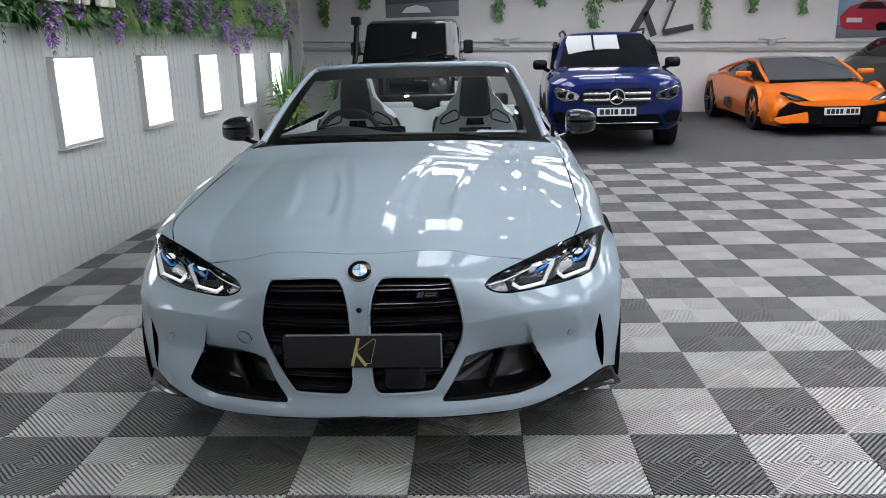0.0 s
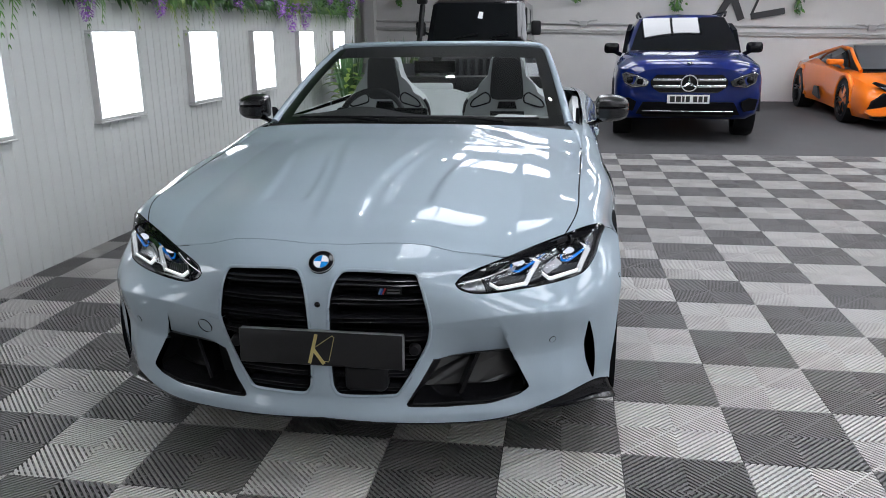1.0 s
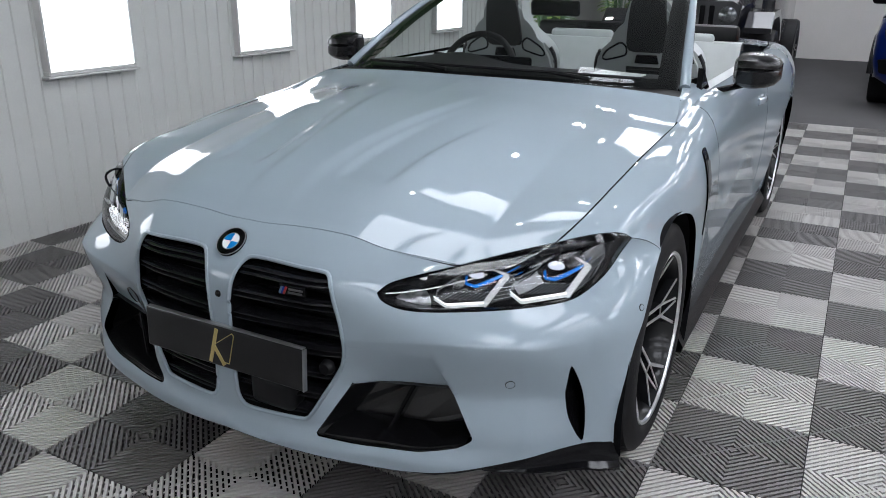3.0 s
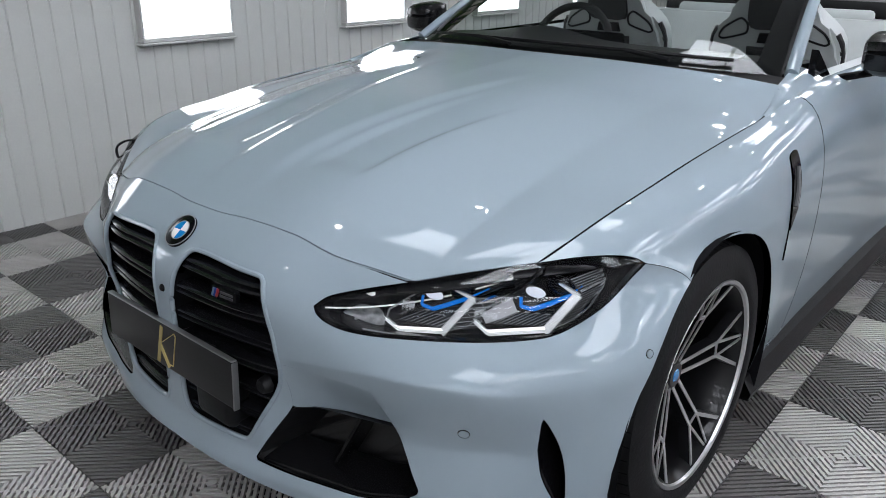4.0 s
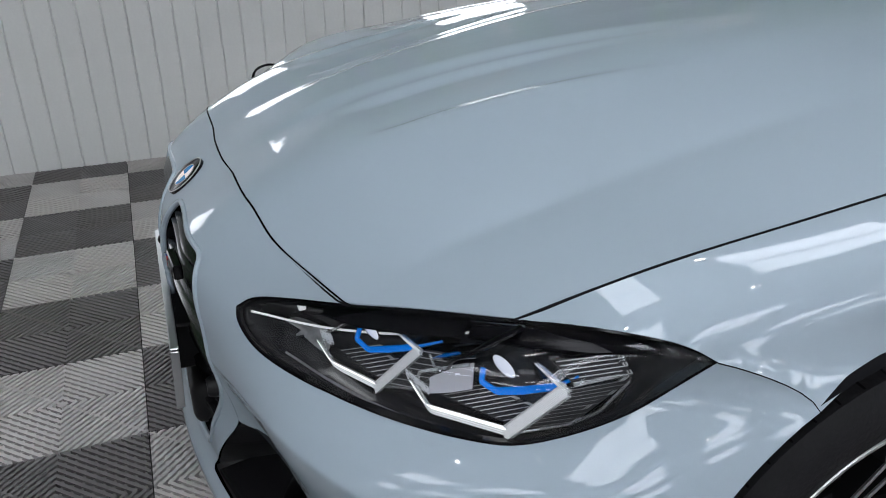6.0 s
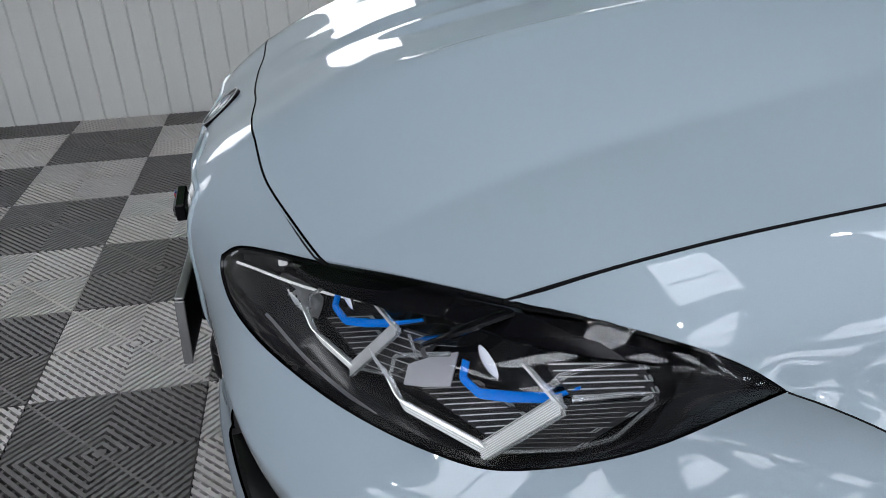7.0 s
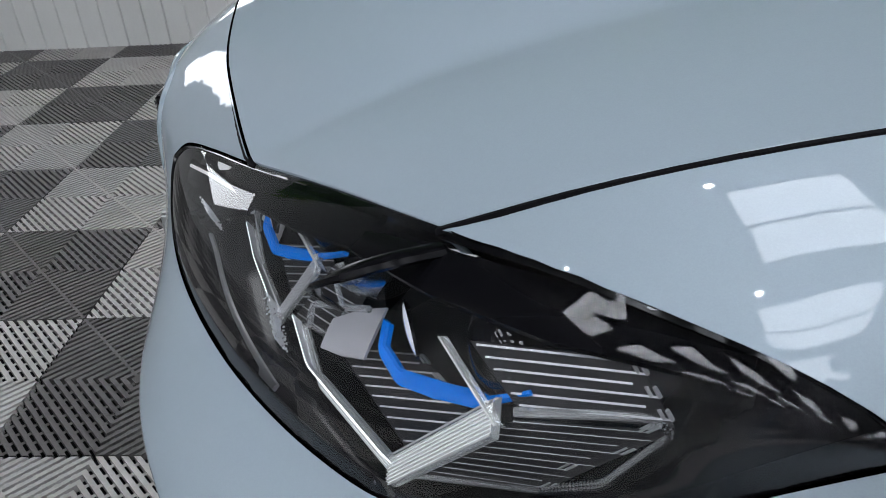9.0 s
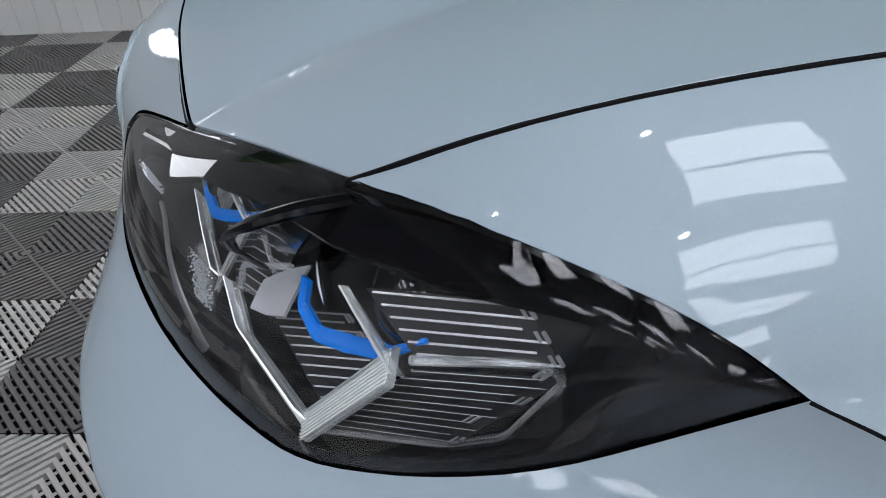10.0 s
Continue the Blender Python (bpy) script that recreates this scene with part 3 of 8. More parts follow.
side_w = nat([0.05, 0.25, 0.486, 0.8, 1.1, 1.7, 2.5, 3.0, 3.34, 3.8, 4.45], [0.90, 0.935, 0.945, 0.937, 0.918, 0.905, 0.91, 0.938, 0.95, 0.93, 0.82])
side_m = nat([0.05, 0.486, 1.1, 2.0, 3.34, 4.45], [0.62, 0.64, 0.62, 0.60, 0.66, 0.62])


def side(q):
    """q: (y, v); v from 0 at the shoulder over 1 at the widest line to 2 at the sill."""
    y, v = q[:, 0], q[:, 1]
    a = np.clip(v, 0, 1) * math.pi / 2
    u0, z0, w, zm = side_u(y), side_z(y), side_w(y), side_m(y)
    u = u0 + (w - u0) * np.sin(a) ** 0.84
    z = z0 - (z0 - zm) * (1 - np.cos(a) ** 0.84)
    k = np.maximum(v - 1, 0)
    z = z - np.where(v > 1, k * (zm - 0.17), 0)
    u = u - 0.05 * k**2
    z = np.where(v < 0, z0, z)
    return np.stack([u, y, z], -1)


def side_v(y, z):
    """The v at which the section at y has the height z."""
    v = np.linspace(0, 2, 400)
    out = []
    for yy, zz in zip(np.atleast_1d(y), np.atleast_1d(z)):
        col = side(np.stack([np.full(400, yy), v], 1))[:, 2]
        out.append(np.interp(-zz, -col, v))
    return np.array(out)


def side_chart(yz):
    yz = np.array(yz, float)
    return np.stack([yz[:, 0], side_v(yz[:, 0], yz[:, 1])], 1)


def side_from(points):
    """Chart points of 3D points that lie near the side's surface."""
    v = np.linspace(0, 1.9, 300)
    out = []
    for p in points:
        col = side(np.stack([np.full(300, p[1]), v], 1))
        out.append((p[1], v[np.argmin(((col - p) ** 2).sum(1))]))
    return np.array(out)


lamp3 = skin_plain(chart(LAMP_TOP[I_OUT:]))
seam3 = skin_plain(np.vstack([[tip_s], SEAM_E, EDGE[:1]]))
ang = np.linspace(math.atan2(seam3[-1][2] - AX_Z, seam3[-1][1] - AX_Y), math.atan2(0.2 - AX_Z, 0.30), 60)
arch_yz = np.stack([AX_Y + ARCH * np.cos(ang), AX_Z + ARCH * np.sin(ang)], 1)
front_edge = side_from(np.vstack([lamp3, seam3[1:]]))
front_edge[0, 1] = 0.008
v_arch = side_chart(arch_yz)
Y_DOOR = 1.2
fender_outer = np.vstack([front_edge, v_arch[1:], [(Y_DOOR, v_arch[-1, 1])], [(Y_DOOR, v) for v in np.linspace(v_arch[-1, 1], 0.008, 24)[1:]], [(y, 0.008) for y in np.linspace(Y_DOOR, 0.08, 60)[1:]]])
fs = np.array([1.0, 0.35])
edge3 = np.vstack([lamp3, seam3[1:]])
edge_off = edge3 - side(front_edge)


# offsets of the front edge from the plain side, as a smooth function of the height on the side
ev, eo = front_edge[:, 1], edge_off[:, [0, 2]]
E_BASE = lambda v: np.stack([np.sqrt(v), v, v**2, v**3], -1)
E_FIT = np.linalg.lstsq(E_BASE(ev), eo, rcond=None)[0]


def eased(q):
    v = np.clip(q[:, 1], 0, ev[-1])
    off = E_BASE(v) @ E_FIT
    d = q[:, 0] - np.interp(v, ev, front_edge[:, 0])
    return np.stack([off[:, 0], 0 * v, off[:, 1]], -1) * np.exp(-((d / 0.32) ** 2))[:, None]


edge_rest = edge_off - eased(front_edge)


def wing(q):
    """The side's surface, eased so that it meets the lamp and the bumper along the front edge."""
    d2 = (((q[:, None] - front_edge[None]) * [1.0, 0.35]) ** 2).sum(-1)
    w = 1 / (d2 + 0.012**2) ** 2
    k = (w[..., None] * edge_rest[None]).sum(1) / w.sum(1)[:, None]
    return flare(side(q) + eased(q) + k * np.exp(-d2.min(1) / 0.03**2)[:, None])


patch("front_wing", fender_outer * fs, [], lambda q: wing(q / fs), 0.013, M_PAINT, car, "grey-blue front wing", flange=0.02, flip=True)


def side_panel(name, y0, y1, label, arch=None):
    """A side panel between two upright cuts, with a wheel arch if given."""
    n = 16
    low = [(y0, 1.95), (y1, 1.95)]
    if arch:
        cy, cz, r = arch
        a = np.linspace(math.pi * 1.08, -0.08 * math.pi, 60)
        low = [(y0, 1.95)] + [tuple(q) for q in side_chart(np.stack([cy + r * np.cos(a), np.maximum(cz + r * np.sin(a), 0.19)], 1))] + [(y1, 1.95)]
    ring = low + [(y1, v) for v in np.linspace(1.95, 0.012, n)[1:]] + [(y, 0.012) for y in np.linspace(y1, y0, 30)[1:]] + [(y0, v) for v in np.linspace(0.012, 1.95, n)[1:-1]]
    return patch(name, np.array(ring) * fs, [], lambda q: side(q / fs), 0.03, M_PAINT, car, label, flange=0.03, flip=True)


side_panel("door", Y_DOOR + 0.006, 2.55, "grey-blue car door")
side_panel("rear_wing", 2.556, 4.45, "grey-blue rear wing", (3.343, AX_Z, 0.375))


# ---- dark joints between the panels ----
def joint(points, r=0.0032, drop=0.0035):
    for sgn in (1, -1):
        bm = bmesh.new()
        rod(bm, [(sgn * x, y, z - drop) for x, y, z in points], r, 6)
        part("panel_gap", bm, M_DEEP, car, "dark joint between panels")


joint(c_side[::4], 0.0030, 0.0030)
joint(a3[::2][: len(SEAM) // 2 + 1], 0.0024, 0.0034)
joint(flare(seam3), 0.0008, 0.0007)
# corner panel between bonnet, wing and pillar
for sgn in (1, -1):
    ys = np.linspace(1.0, 1.44, 14)
    t = np.linspace(0, 1, 14)
    out3 = side(np.stack([ys, np.full(14, 0.02)], 1))
    in3 = np.stack([np.interp(ys, [1.0, 1.06, 1.13, 1.19, 1.34, 1.44], [0.783, 0.778, 0.765, 0.752, 0.728, 0.715]), ys, np.interp(ys, [1.0, 1.13, 1.19, 1.34, 1.44], [0.888, 0.921, 0.944, 0.958, 0.97])], 1)
    ring = [[a + (b - a) * w + np.array([0, 0, 0.006 * math.sin(math.pi * w)]) for w in np.linspace(0, 1, 7)] for a, b in zip(in3, out3)]
    vs = np.array(ring).reshape(-1, 3) * [sgn, 1, 1]
    solid("pillar_foot", vs, grid_faces(14, 7), M_PAINT, car, "grey-blue corner below the pillar")

# ---- headlights ----
M_LENS = clear("lamp_lens", (0.97, 0.98, 0.99), rough=0.02)
M_CLEARGREY = material("clear_grey_reflector", (0.66, 0.66, 0.69), 0.2, 0.25)
M_LED_STRIP = material("led_strip", (0.30, 0.31, 0.32), 0.3, emit=(0.95, 0.98, 1.0), strength=0.50)
M_ADDED_GLOW = material("added_glow", (0.30, 0.31, 0.32), 0.3, emit=(0.95, 0.98, 1.0), strength=1.3)
M_ICE = material("clear_acrylic", (0.9, 0.93, 0.94), 0.08, 0, 0.5, trans=0.75, ior=1.3)
M_BLUE = material("blue_accent", (0.0, 0.16, 0.62), 0.25, 0, 0.5, emit=(0.0, 0.22, 0.9), strength=0.14)
M_TIP = material("lit_guide_end", (0.30, 0.31, 0.32), 0.25, emit=(0.95, 0.98, 1.0), strength=0.40)
M_PROJ = material("projector_lens", (0.008, 0.008, 0.010), 0.03, 0, 0.0, 0.5)
M_BEAM = material("lit_projector_window", (0.25, 0.27, 0.3), 0.06, 0, 1.0, emit=(0.80, 0.85, 1.0), strength=0.55)
M_BAR = material("lamp_and_reflection_glow", (0.8, 0.8, 0.8), 0.3, emit=(0.95, 0.98, 1.0), strength=0.3)
M_BEZEL = material("lamp_bezel_black", (0.003, 0.003, 0.004), 0.22, 0, 0.0, 0.12)
M_HOUSING = material("dark_lamp_housing", (0.020, 0.020, 0.023), 0.25, 0, 0.2, 0.3, vary=0.3, scale=40)
M_FIN = material("grey_lamp_fin", (0.40, 0.41, 0.42), 0.3, 0.4)
M_FIN_DARK = material("dark_lamp_fin", (0.035, 0.035, 0.038), 0.35, 0.2)
M_SPARK = material("sparkling_dots", (0.8, 0.82, 0.84), 0.2)
M_BOWL = material("silver_bowl", (0.45, 0.46, 0.47), 0.3, 0.6, vary=0.5, scale=60)
M_FLUTE = material("pale_flute", (0.6, 0.61, 0.62), 0.15, 0, 0.6)
M_REFLECT = material("lamp_reflector", (0.6, 0.62, 0.64), 0.12, 1.0)

LAMP_LOOP = chart(np.vstack([LAMP_TOP[:-1], LAMP_LOW[:-1]]))


def skin_normal(q):
    e = 1e-4
    n = np.cross(nose((q[:, 0] + e) / SX, q[:, 1]) - nose((q[:, 0] - e) / SX, q[:, 1]), nose(q[:, 0] / SX, q[:, 1] + e) - nose(q[:, 0] / SX, q[:, 1] - e))
    return n / np.linalg.norm(n, axis=1)[:, None]


LAMP_RIM = spline(LAMP_LOOP, 2400, True)
LAMP_STEP = np.linalg.norm(np.roll(LAMP_RIM, -1, 0) - LAMP_RIM, axis=1)


def rim_distance(q):
    """A smooth measure of the way to the lamp's rim, negative outside."""
    out = np.empty(len(q))
    for k in range(0, len(q), 400):
        r2 = ((q[k : k + 400, None] - LAMP_RIM[None]) ** 2).sum(2) + 1e-7
        out[k : k + 400] = (((LAMP_STEP / r2**1.5).sum(1)) / 2) ** -0.5
    return np.where(inside(LAMP_LOOP, q), out, -out)


def lens_surface(q):
    """The clear cover: level with the skin at its rim, swelling outwards between."""
    t = np.clip(rim_distance(q) / 0.06, -0.2, 1)
    p = skin(q)
    swell = (0.010 + 0.029 * smooth(p[:, 0], 0.40, 0.72)) * (1 - (1 - t) ** 2) - 0.002
    return p + skin_normal(q) * swell[:, None]


def housing_surface(q):
    """The dark bowl behind the cover, deeper round the two light modules."""
    p = nose(q[:, 0] / SX, q[:, 1])
    d = np.where(inside(LAMP_LOOP, q), near(LAMP_LOOP, q), 0)
    u = p[:, 0]
    deep = 0.012 + 0.070 * smooth(d, 0.0, 0.030) * (1 - smooth(u, 0.80, 0.86))
    return p - skin_normal(q) * deep[:, None]


lamps = []
for sgn in (1, -1):
    ob = new("headlight")
    ob.parent = car
    lamps.append(tagged(ob, "lit headlight behind a clear cover, with white light guides and blue accents"))


def lamp_part(name, build, mat, label="", flat=False):
    """Builds a part in both headlights; build fills a bmesh for the one at positive u."""
    for sgn, lamp in zip((1, -1), lamps):
        bm = bmesh.new()
        build(bm)
        if sgn < 0:
            bmesh.ops.scale(bm, vec=(-1, 1, 1), verts=bm.verts)
        part(name, bm, mat, lamp, label, flat)


for ob, lamp in zip(patch("cover", LAMP_LOOP, [], lens_surface, 0.006, M_LENS, car, "clear glossy lamp cover", e=0.005), lamps):
    ob.parent = lamp
    ob.visible_shadow = False
for ob, lamp in zip(patch("housing", LAMP_LOOP, [], housing_surface, 0.008, M_HOUSING, car, "black lamp housing"), lamps):
    ob.parent = lamp

# dark rim that borders the cover
def shrink_loop(loop, d):
    """A closed loop moved inwards by d."""
    a, b = np.roll(loop, 1, 0), np.roll(loop, -1, 0)
    t = b - a
    n = np.stack([t[:, 1], -t[:, 0]], 1)
    n /= np.linalg.norm(n, axis=1)[:, None] + 1e-12
    test = inside(loop, loop + n * 1e-3)
    if test.mean() < 0.5:
        n = -n
    return loop + n * d


def seal(bm):
    o3 = skin(LAMP_LOOP) - skin_normal(LAMP_LOOP) * 0.003
    inner = shrink_loop(LAMP_LOOP, 0.007)
    i3 = skin(inner) - skin_normal(inner) * 0.004
    mid = shrink_loop(LAMP_LOOP, 0.003)
    m3 = skin(mid) + skin_normal(mid) * 0.001
    rings = [[bm.verts.new(p) for p in r] for r in (o3, m3, i3)]
    n = len(LAMP_LOOP)
    for a, b in zip(rings, rings[1:]):
        for i in range(n):
            bm.faces.new((a[i], a[(i + 1) % n], b[(i + 1) % n], b[i]))


lamp_part("seal", seal, M_GLOSS_BLACK, "black rubber seal")


def ribbon(bm, points, width, thick, lean=(0, -0.75, 0.55)):
    """A bar of right-angled section along points: width across the given direction, thick along the view."""
    p = [Vector(q) for q in points]
    n = len(p)
    rings = []
    f = Vector(lean).normalized()
    for i in range(n):
        d = (p[min(i + 1, n - 1)] - p[max(i - 1, 0)]).normalized()
        s = d.cross(f).normalized()
        w = width[i] if hasattr(width, "__len__") else width
        t = f * thick
        rings.append([bm.verts.new(p[i] + s * a * w / 2 + t * b) for a, b in ((-1, -0.5), (1, -0.5), (1, 0.25), (0.6, 0.5), (-0.6, 0.5), (-1, 0.25))])
    k = len(rings[0])
    for a, b in zip(rings, rings[1:]):
        for i in range(k):
            bm.faces.new((a[i], a[(i + 1) % k], b[(i + 1) % k], b[i]))
    bm.faces.new(rings[0][::-1])
    bm.faces.new(rings[-1])


def rounded(points, r=0.006, n=5):
    """A polyline with its corners rounded off."""
    p = [np.array(q, float) for q in points]
    out = [p[0]]
    for a, b, c in zip(p, p[1:], p[2:]):
        i, j = b + (a - b) / np.linalg.norm(a - b) * r, b + (c - b) / np.linalg.norm(c - b) * r
        for t in np.linspace(0, 1, n):
            out.append((1 - t) ** 2 * i + 2 * t * (1 - t) * b + t * t * j)
    return out + [p[-1]]


G = [(0.662, -0.023, 0.640), (0.686, -0.012, 0.618), (0.775, 0.047, 0.633), (0.806, 0.098, 0.696), (0.779, 0.076, 0.719)]
S = [(0.503, -0.100, 0.622), (0.530, -0.090, 0.603), (0.610, -0.054, 0.612), (0.647, -0.011, 0.677), (0.619, -0.030, 0.693)]


FWD = np.array((-0.10, -0.99, -0.02))


def sheet(bm, points, width, shift):
    """A flat band along points that faces ahead, moved by shift along its facing."""
    p = [Vector(q) for q in points]
    f = Vector(FWD).normalized()
    rows = []
    for i in range(len(p)):
        d = (p[min(i + 1, len(p) - 1)] - p[max(i - 1, 0)]).normalized()
        s = d.cross(f).normalized() * (width[i] if hasattr(width, "__len__") else width) / 2
        rows.append([bm.verts.new(p[i] - s + f * shift), bm.verts.new(p[i] + s + f * shift)])
    for a, b in zip(rows, rows[1:]):
        bm.faces.new((a[0], a[1], b[1], b[0]))


def light_guide(path, narrow, broad):
    """An angular light guide of clear acrylic: a slim bent arm, a broad fluted one and a tapering end, each with its shining face."""
    slim = [np.array(v) + [0, -0.003, -0.001] for v in rounded(path[:3], 0.006)]
    wide = [np.array(path[2]) + (np.array(path[3]) - np.array(path[2])) * t + [0, -0.004, -0.001] for t in (-0.04, 0.25, 0.5, 0.75, 1.03)]
    tip = [np.array(path[3]) + (np.array(path[4]) - np.array(path[3])) * t + [0, -0.003, 0] for t in (-0.1, 0.3, 0.65, 1)]
    fall = np.array((narrow * 1.2, narrow, narrow * 0.7, narrow * 0.25))
    for pts, w, face in ((slim, narrow, M_LED_STRIP), (wide, broad, M_LED_STRIP), (tip, list(fall), M_TIP)):
        w = np.broadcast_to(w, len(pts))
        lamp_part("light_guide", lambda bm: ribbon(bm, pts, list(w * 1.15), 0.0035, FWD), M_ICE, "clear acrylic light guide")
        lamp_part("led_strip", lambda bm: sheet(bm, pts, w * 0.86, 0.0020), face, "shining white light strip")
        if face is M_TIP or len(pts) == 5:
            continue
        # added glowing sheet, leaning forwards and down, brightens the arm from ahead; a grey sheet hides it from above
        lean = Vector((-0.08, -0.64, 0.77))
        rows = [Vector(v) + Vector(FWD) * 0.0024 + Vector((0, 0, 0.35 * x)) for v, x in zip(pts, w)]

        def hood(bm, up):
            q = [(bm.verts.new(r + up), bm.verts.new(r + up + lean * 0.008)) for r in rows]
            for a, b in zip(q, q[1:]):
                bm.faces.new((a[0], a[1], b[1], b[0]))

        lamp_part("lower_face", lambda bm: hood(bm, Vector((0, 0, 0))), M_ADDED_GLOW, "bright white glowing sheet added along the guide")
        lamp_part("upper_wall", lambda bm: hood(bm, Vector((0, 0.0006, 0.0012))), M_CLEARGREY, "clear grey sheet that hides the added glow from above")
    f = Vector(FWD).normalized()

    def flutes(bm, pts, w, n, r):
        for k in range(n):
            o = (k + 0.5) / n - 0.5
            line = []
            for i in range(len(pts)):
                d = (Vector(pts[min(i + 1, len(pts) - 1)]) - Vector(pts[max(i - 1, 0)])).normalized()
                line.append(Vector(pts[i]) + d.cross(f).normalized() * (w[i] * o) + f * 0.0024)
            rod(bm, line, r, 4)

    lamp_part("flute", lambda bm: flutes(bm, slim, [narrow * 1.1] * len(slim), 4, 0.0005), M_FLUTE, "fine clear flutes")
    lamp_part("flute", lambda bm: flutes(bm, wide, [broad * 1.1] * 5, 9, 0.0006), M_FLUTE, "fine clear flutes")
    lamp_part("flute", lambda bm: flutes(bm, tip, fall * 1.1, 3, 0.0005), M_FLUTE, "fine clear flutes")


light_guide(G, 0.0095, 0.0165)
light_guide(S, 0.0088, 0.0140)
# clear bars that close the guides at their top, and the pale reflectors behind
for a, b, c in (((0.662, -0.023, 0.640), (0.659, -0.019, 0.655), (0.706, 0.026, 0.683)), ((0.503, -0.100, 0.622), (0.507, -0.098, 0.640), (0.560, -0.070, 0.684))):
    lamp_part("guide_bar", lambda bm: rod(bm, [Vector(v) for v in rounded([a, b, c], 0.005)], 0.0022, 6), M_ICE, "clear bar of the light guide")
lamp_part("reflector_panel", lambda bm: ribbon(bm, spline([(0.622, -0.013, 0.656), (0.660, 0.011, 0.676), (0.706, 0.037, 0.699)], 10), [0.012 + 0.002 * k for k in range(5)] + [0.022 - 0.001 * k for k in range(5)], 0.002, (0.35, -0.45, 0.82)), M_REFLECT, "curved mirror-bright reflector")
lamp_part("reflector_panel", lambda bm: ribbon(bm, [(0.670, -0.010, 0.640), (0.690, 0.010, 0.655), (0.711, 0.029, 0.670)], [0.020, 0.030, 0.032], 0.002, (0.35, -0.5, 0.80)), M_CLEARGREY, "pale clear reflector")
# thin clear plate that reaches out from the outer guide
PL = [(0.776, 0.050, 0.630), (0.790, 0.114, 0.634), (0.806, 0.142, 0.655), (0.822, 0.166, 0.702), (0.820, 0.158, 0.709), (0.808, 0.103, 0.701)]
lamp_part("plate_edge", lambda bm: rod(bm, [Vector(q) for q in rounded(PL, 0.006)], 0.0022, 6), M_ICE, "clear edge of the light plate")
lamp_part("plate_edge", lambda bm: rod(bm, [Vector(q) for q in rounded([(0.611, -0.052, 0.610), (0.640, -0.020, 0.618), (0.665, 0.002, 0.650), (0.655, -0.004, 0.674)], 0.005)], 0.0018, 6), M_ICE, "clear edge of the light plate")


def plate_teeth(bm):
    q = rounded(PL, 0.006)
    run = np.r_[0, np.cumsum([np.linalg.norm(np.subtract(b, a)) for a, b in zip(q, q[1:])])]
    for t in np.linspace(run[-1] * 0.30, run[-1] * 0.72, 46):
        p = np.array([np.interp(t, run, np.array(q)[:, j]) for j in range(3)])
        box(bm, p[0] - 0.0022, p[0] + 0.0022, p[1] - 0.0007, p[1] + 0.0007, p[2] - 0.0022, p[2] + 0.0022)


lamp_part("plate_teeth", plate_teeth, M_REFLECT, "fine bright teeth", flat=True)


# trays of fine ribs that run back from the guides, with stepped pale ends
def tray(bm, a0, a1, b0, b1, n, lift=0.0):
    """A dark ruled sheet between two edges."""
    a0, a1, b0, b1 = (np.array(q, float) for q in (a0, a1, b0, b1))
    ring = []
    for t in np.linspace(0, 1, n):
        p, q = a0 + (a1 - a0) * t, b0 + (b1 - b0) * t
        ring.append([bm.verts.new(p + (q - p) * w + [0, 0, lift]) for w in (0, 0.33, 0.66, 1)])
    for r, s in zip(ring, ring[1:]):
        for k in range(3):
            bm.faces.new((r[k], r[k + 1], s[k + 1], s[k]))


def ribs(bm, a0, a1, b0, b1, n, comb, start=0.02):
    """Fine ribs on such a sheet; every second one ends in a short pale foot."""
    a0, a1, b0, b1 = (np.array(q, float) for q in (a0, a1, b0, b1))
    step = (a1 - a0) / n
    for k in range(n):
        t = (k + 0.5) / n
        p, q = a0 + (a1 - a0) * t, b0 + (b1 - b0) * t
        e = p + (q - p) * (1.0 - 0.12 * (k % 2))
        rod(bm, [p + (q - p) * start, e], 0.00065, 4)
        if k % comb == 0:
            d = (b1 - b0) / n
            rod(bm, [e, e + d * 0.9], 0.0011, 4)
            rod(bm, [e - (q - p) * 0.05, e - (q - p) * 0.05 + d * 0.9], 0.0009, 4)


g2, g3, g4 = np.array(G[1]), np.array(G[2]), np.array(G[3])
s2, s3, s4 = np.array(S[1]), np.array(S[2]), np.array(S[3])
P1, P2 = np.array((0.790, 0.116, 0.634)), np.array((0.823, 0.166, 0.705))
G6, P3 = np.array((0.792, 0.085, 0.728)), np.array((0.818, 0.150, 0.738))
floor_o = (g2 + [-0.018, 0.006, 0.012], g3 + [-0.004, 0.006, 0.002], g2 + [0.008, 0.062, 0.026], g3 + [0.010, 0.056, 0.010])
floor_i = (s2 + [-0.018, 0.006, 0.012], s3 + [-0.004, 0.006, 0.002], s2 + [0.010, 0.055, 0.026], s3 + [0.010, 0.050, 0.010])
side_o = (g3 + [0.002, 0.006, 0.0], g4 + [0.0, 0.006, 0.0], P1, P2)
side_up = (g4 + [-0.002, 0.008, 0.002], G6, P2 + [0, 0, 0.002], P3)
side_i = (s3 + [0.002, 0.006, 0.0], s4 + [0.0, 0.006, 0.0], s3 + [0.045, 0.045, 0.006], s4 + [0.030, 0.035, 0.004])
for edges, n, comb in ((floor_o, 11, 2), (floor_i, 9, 3), (side_o, 10, 3), (side_up, 6, 2), (side_i, 7, 9)):
    lamp_part("rib_tray", lambda bm: tray(bm, *edges, 8, -0.0012), M_FIN_DARK, "dark ribbed tray")
    lamp_part("rib", lambda bm: ribs(bm, *edges, n, comb), M_FIN, "fine pale ribs")

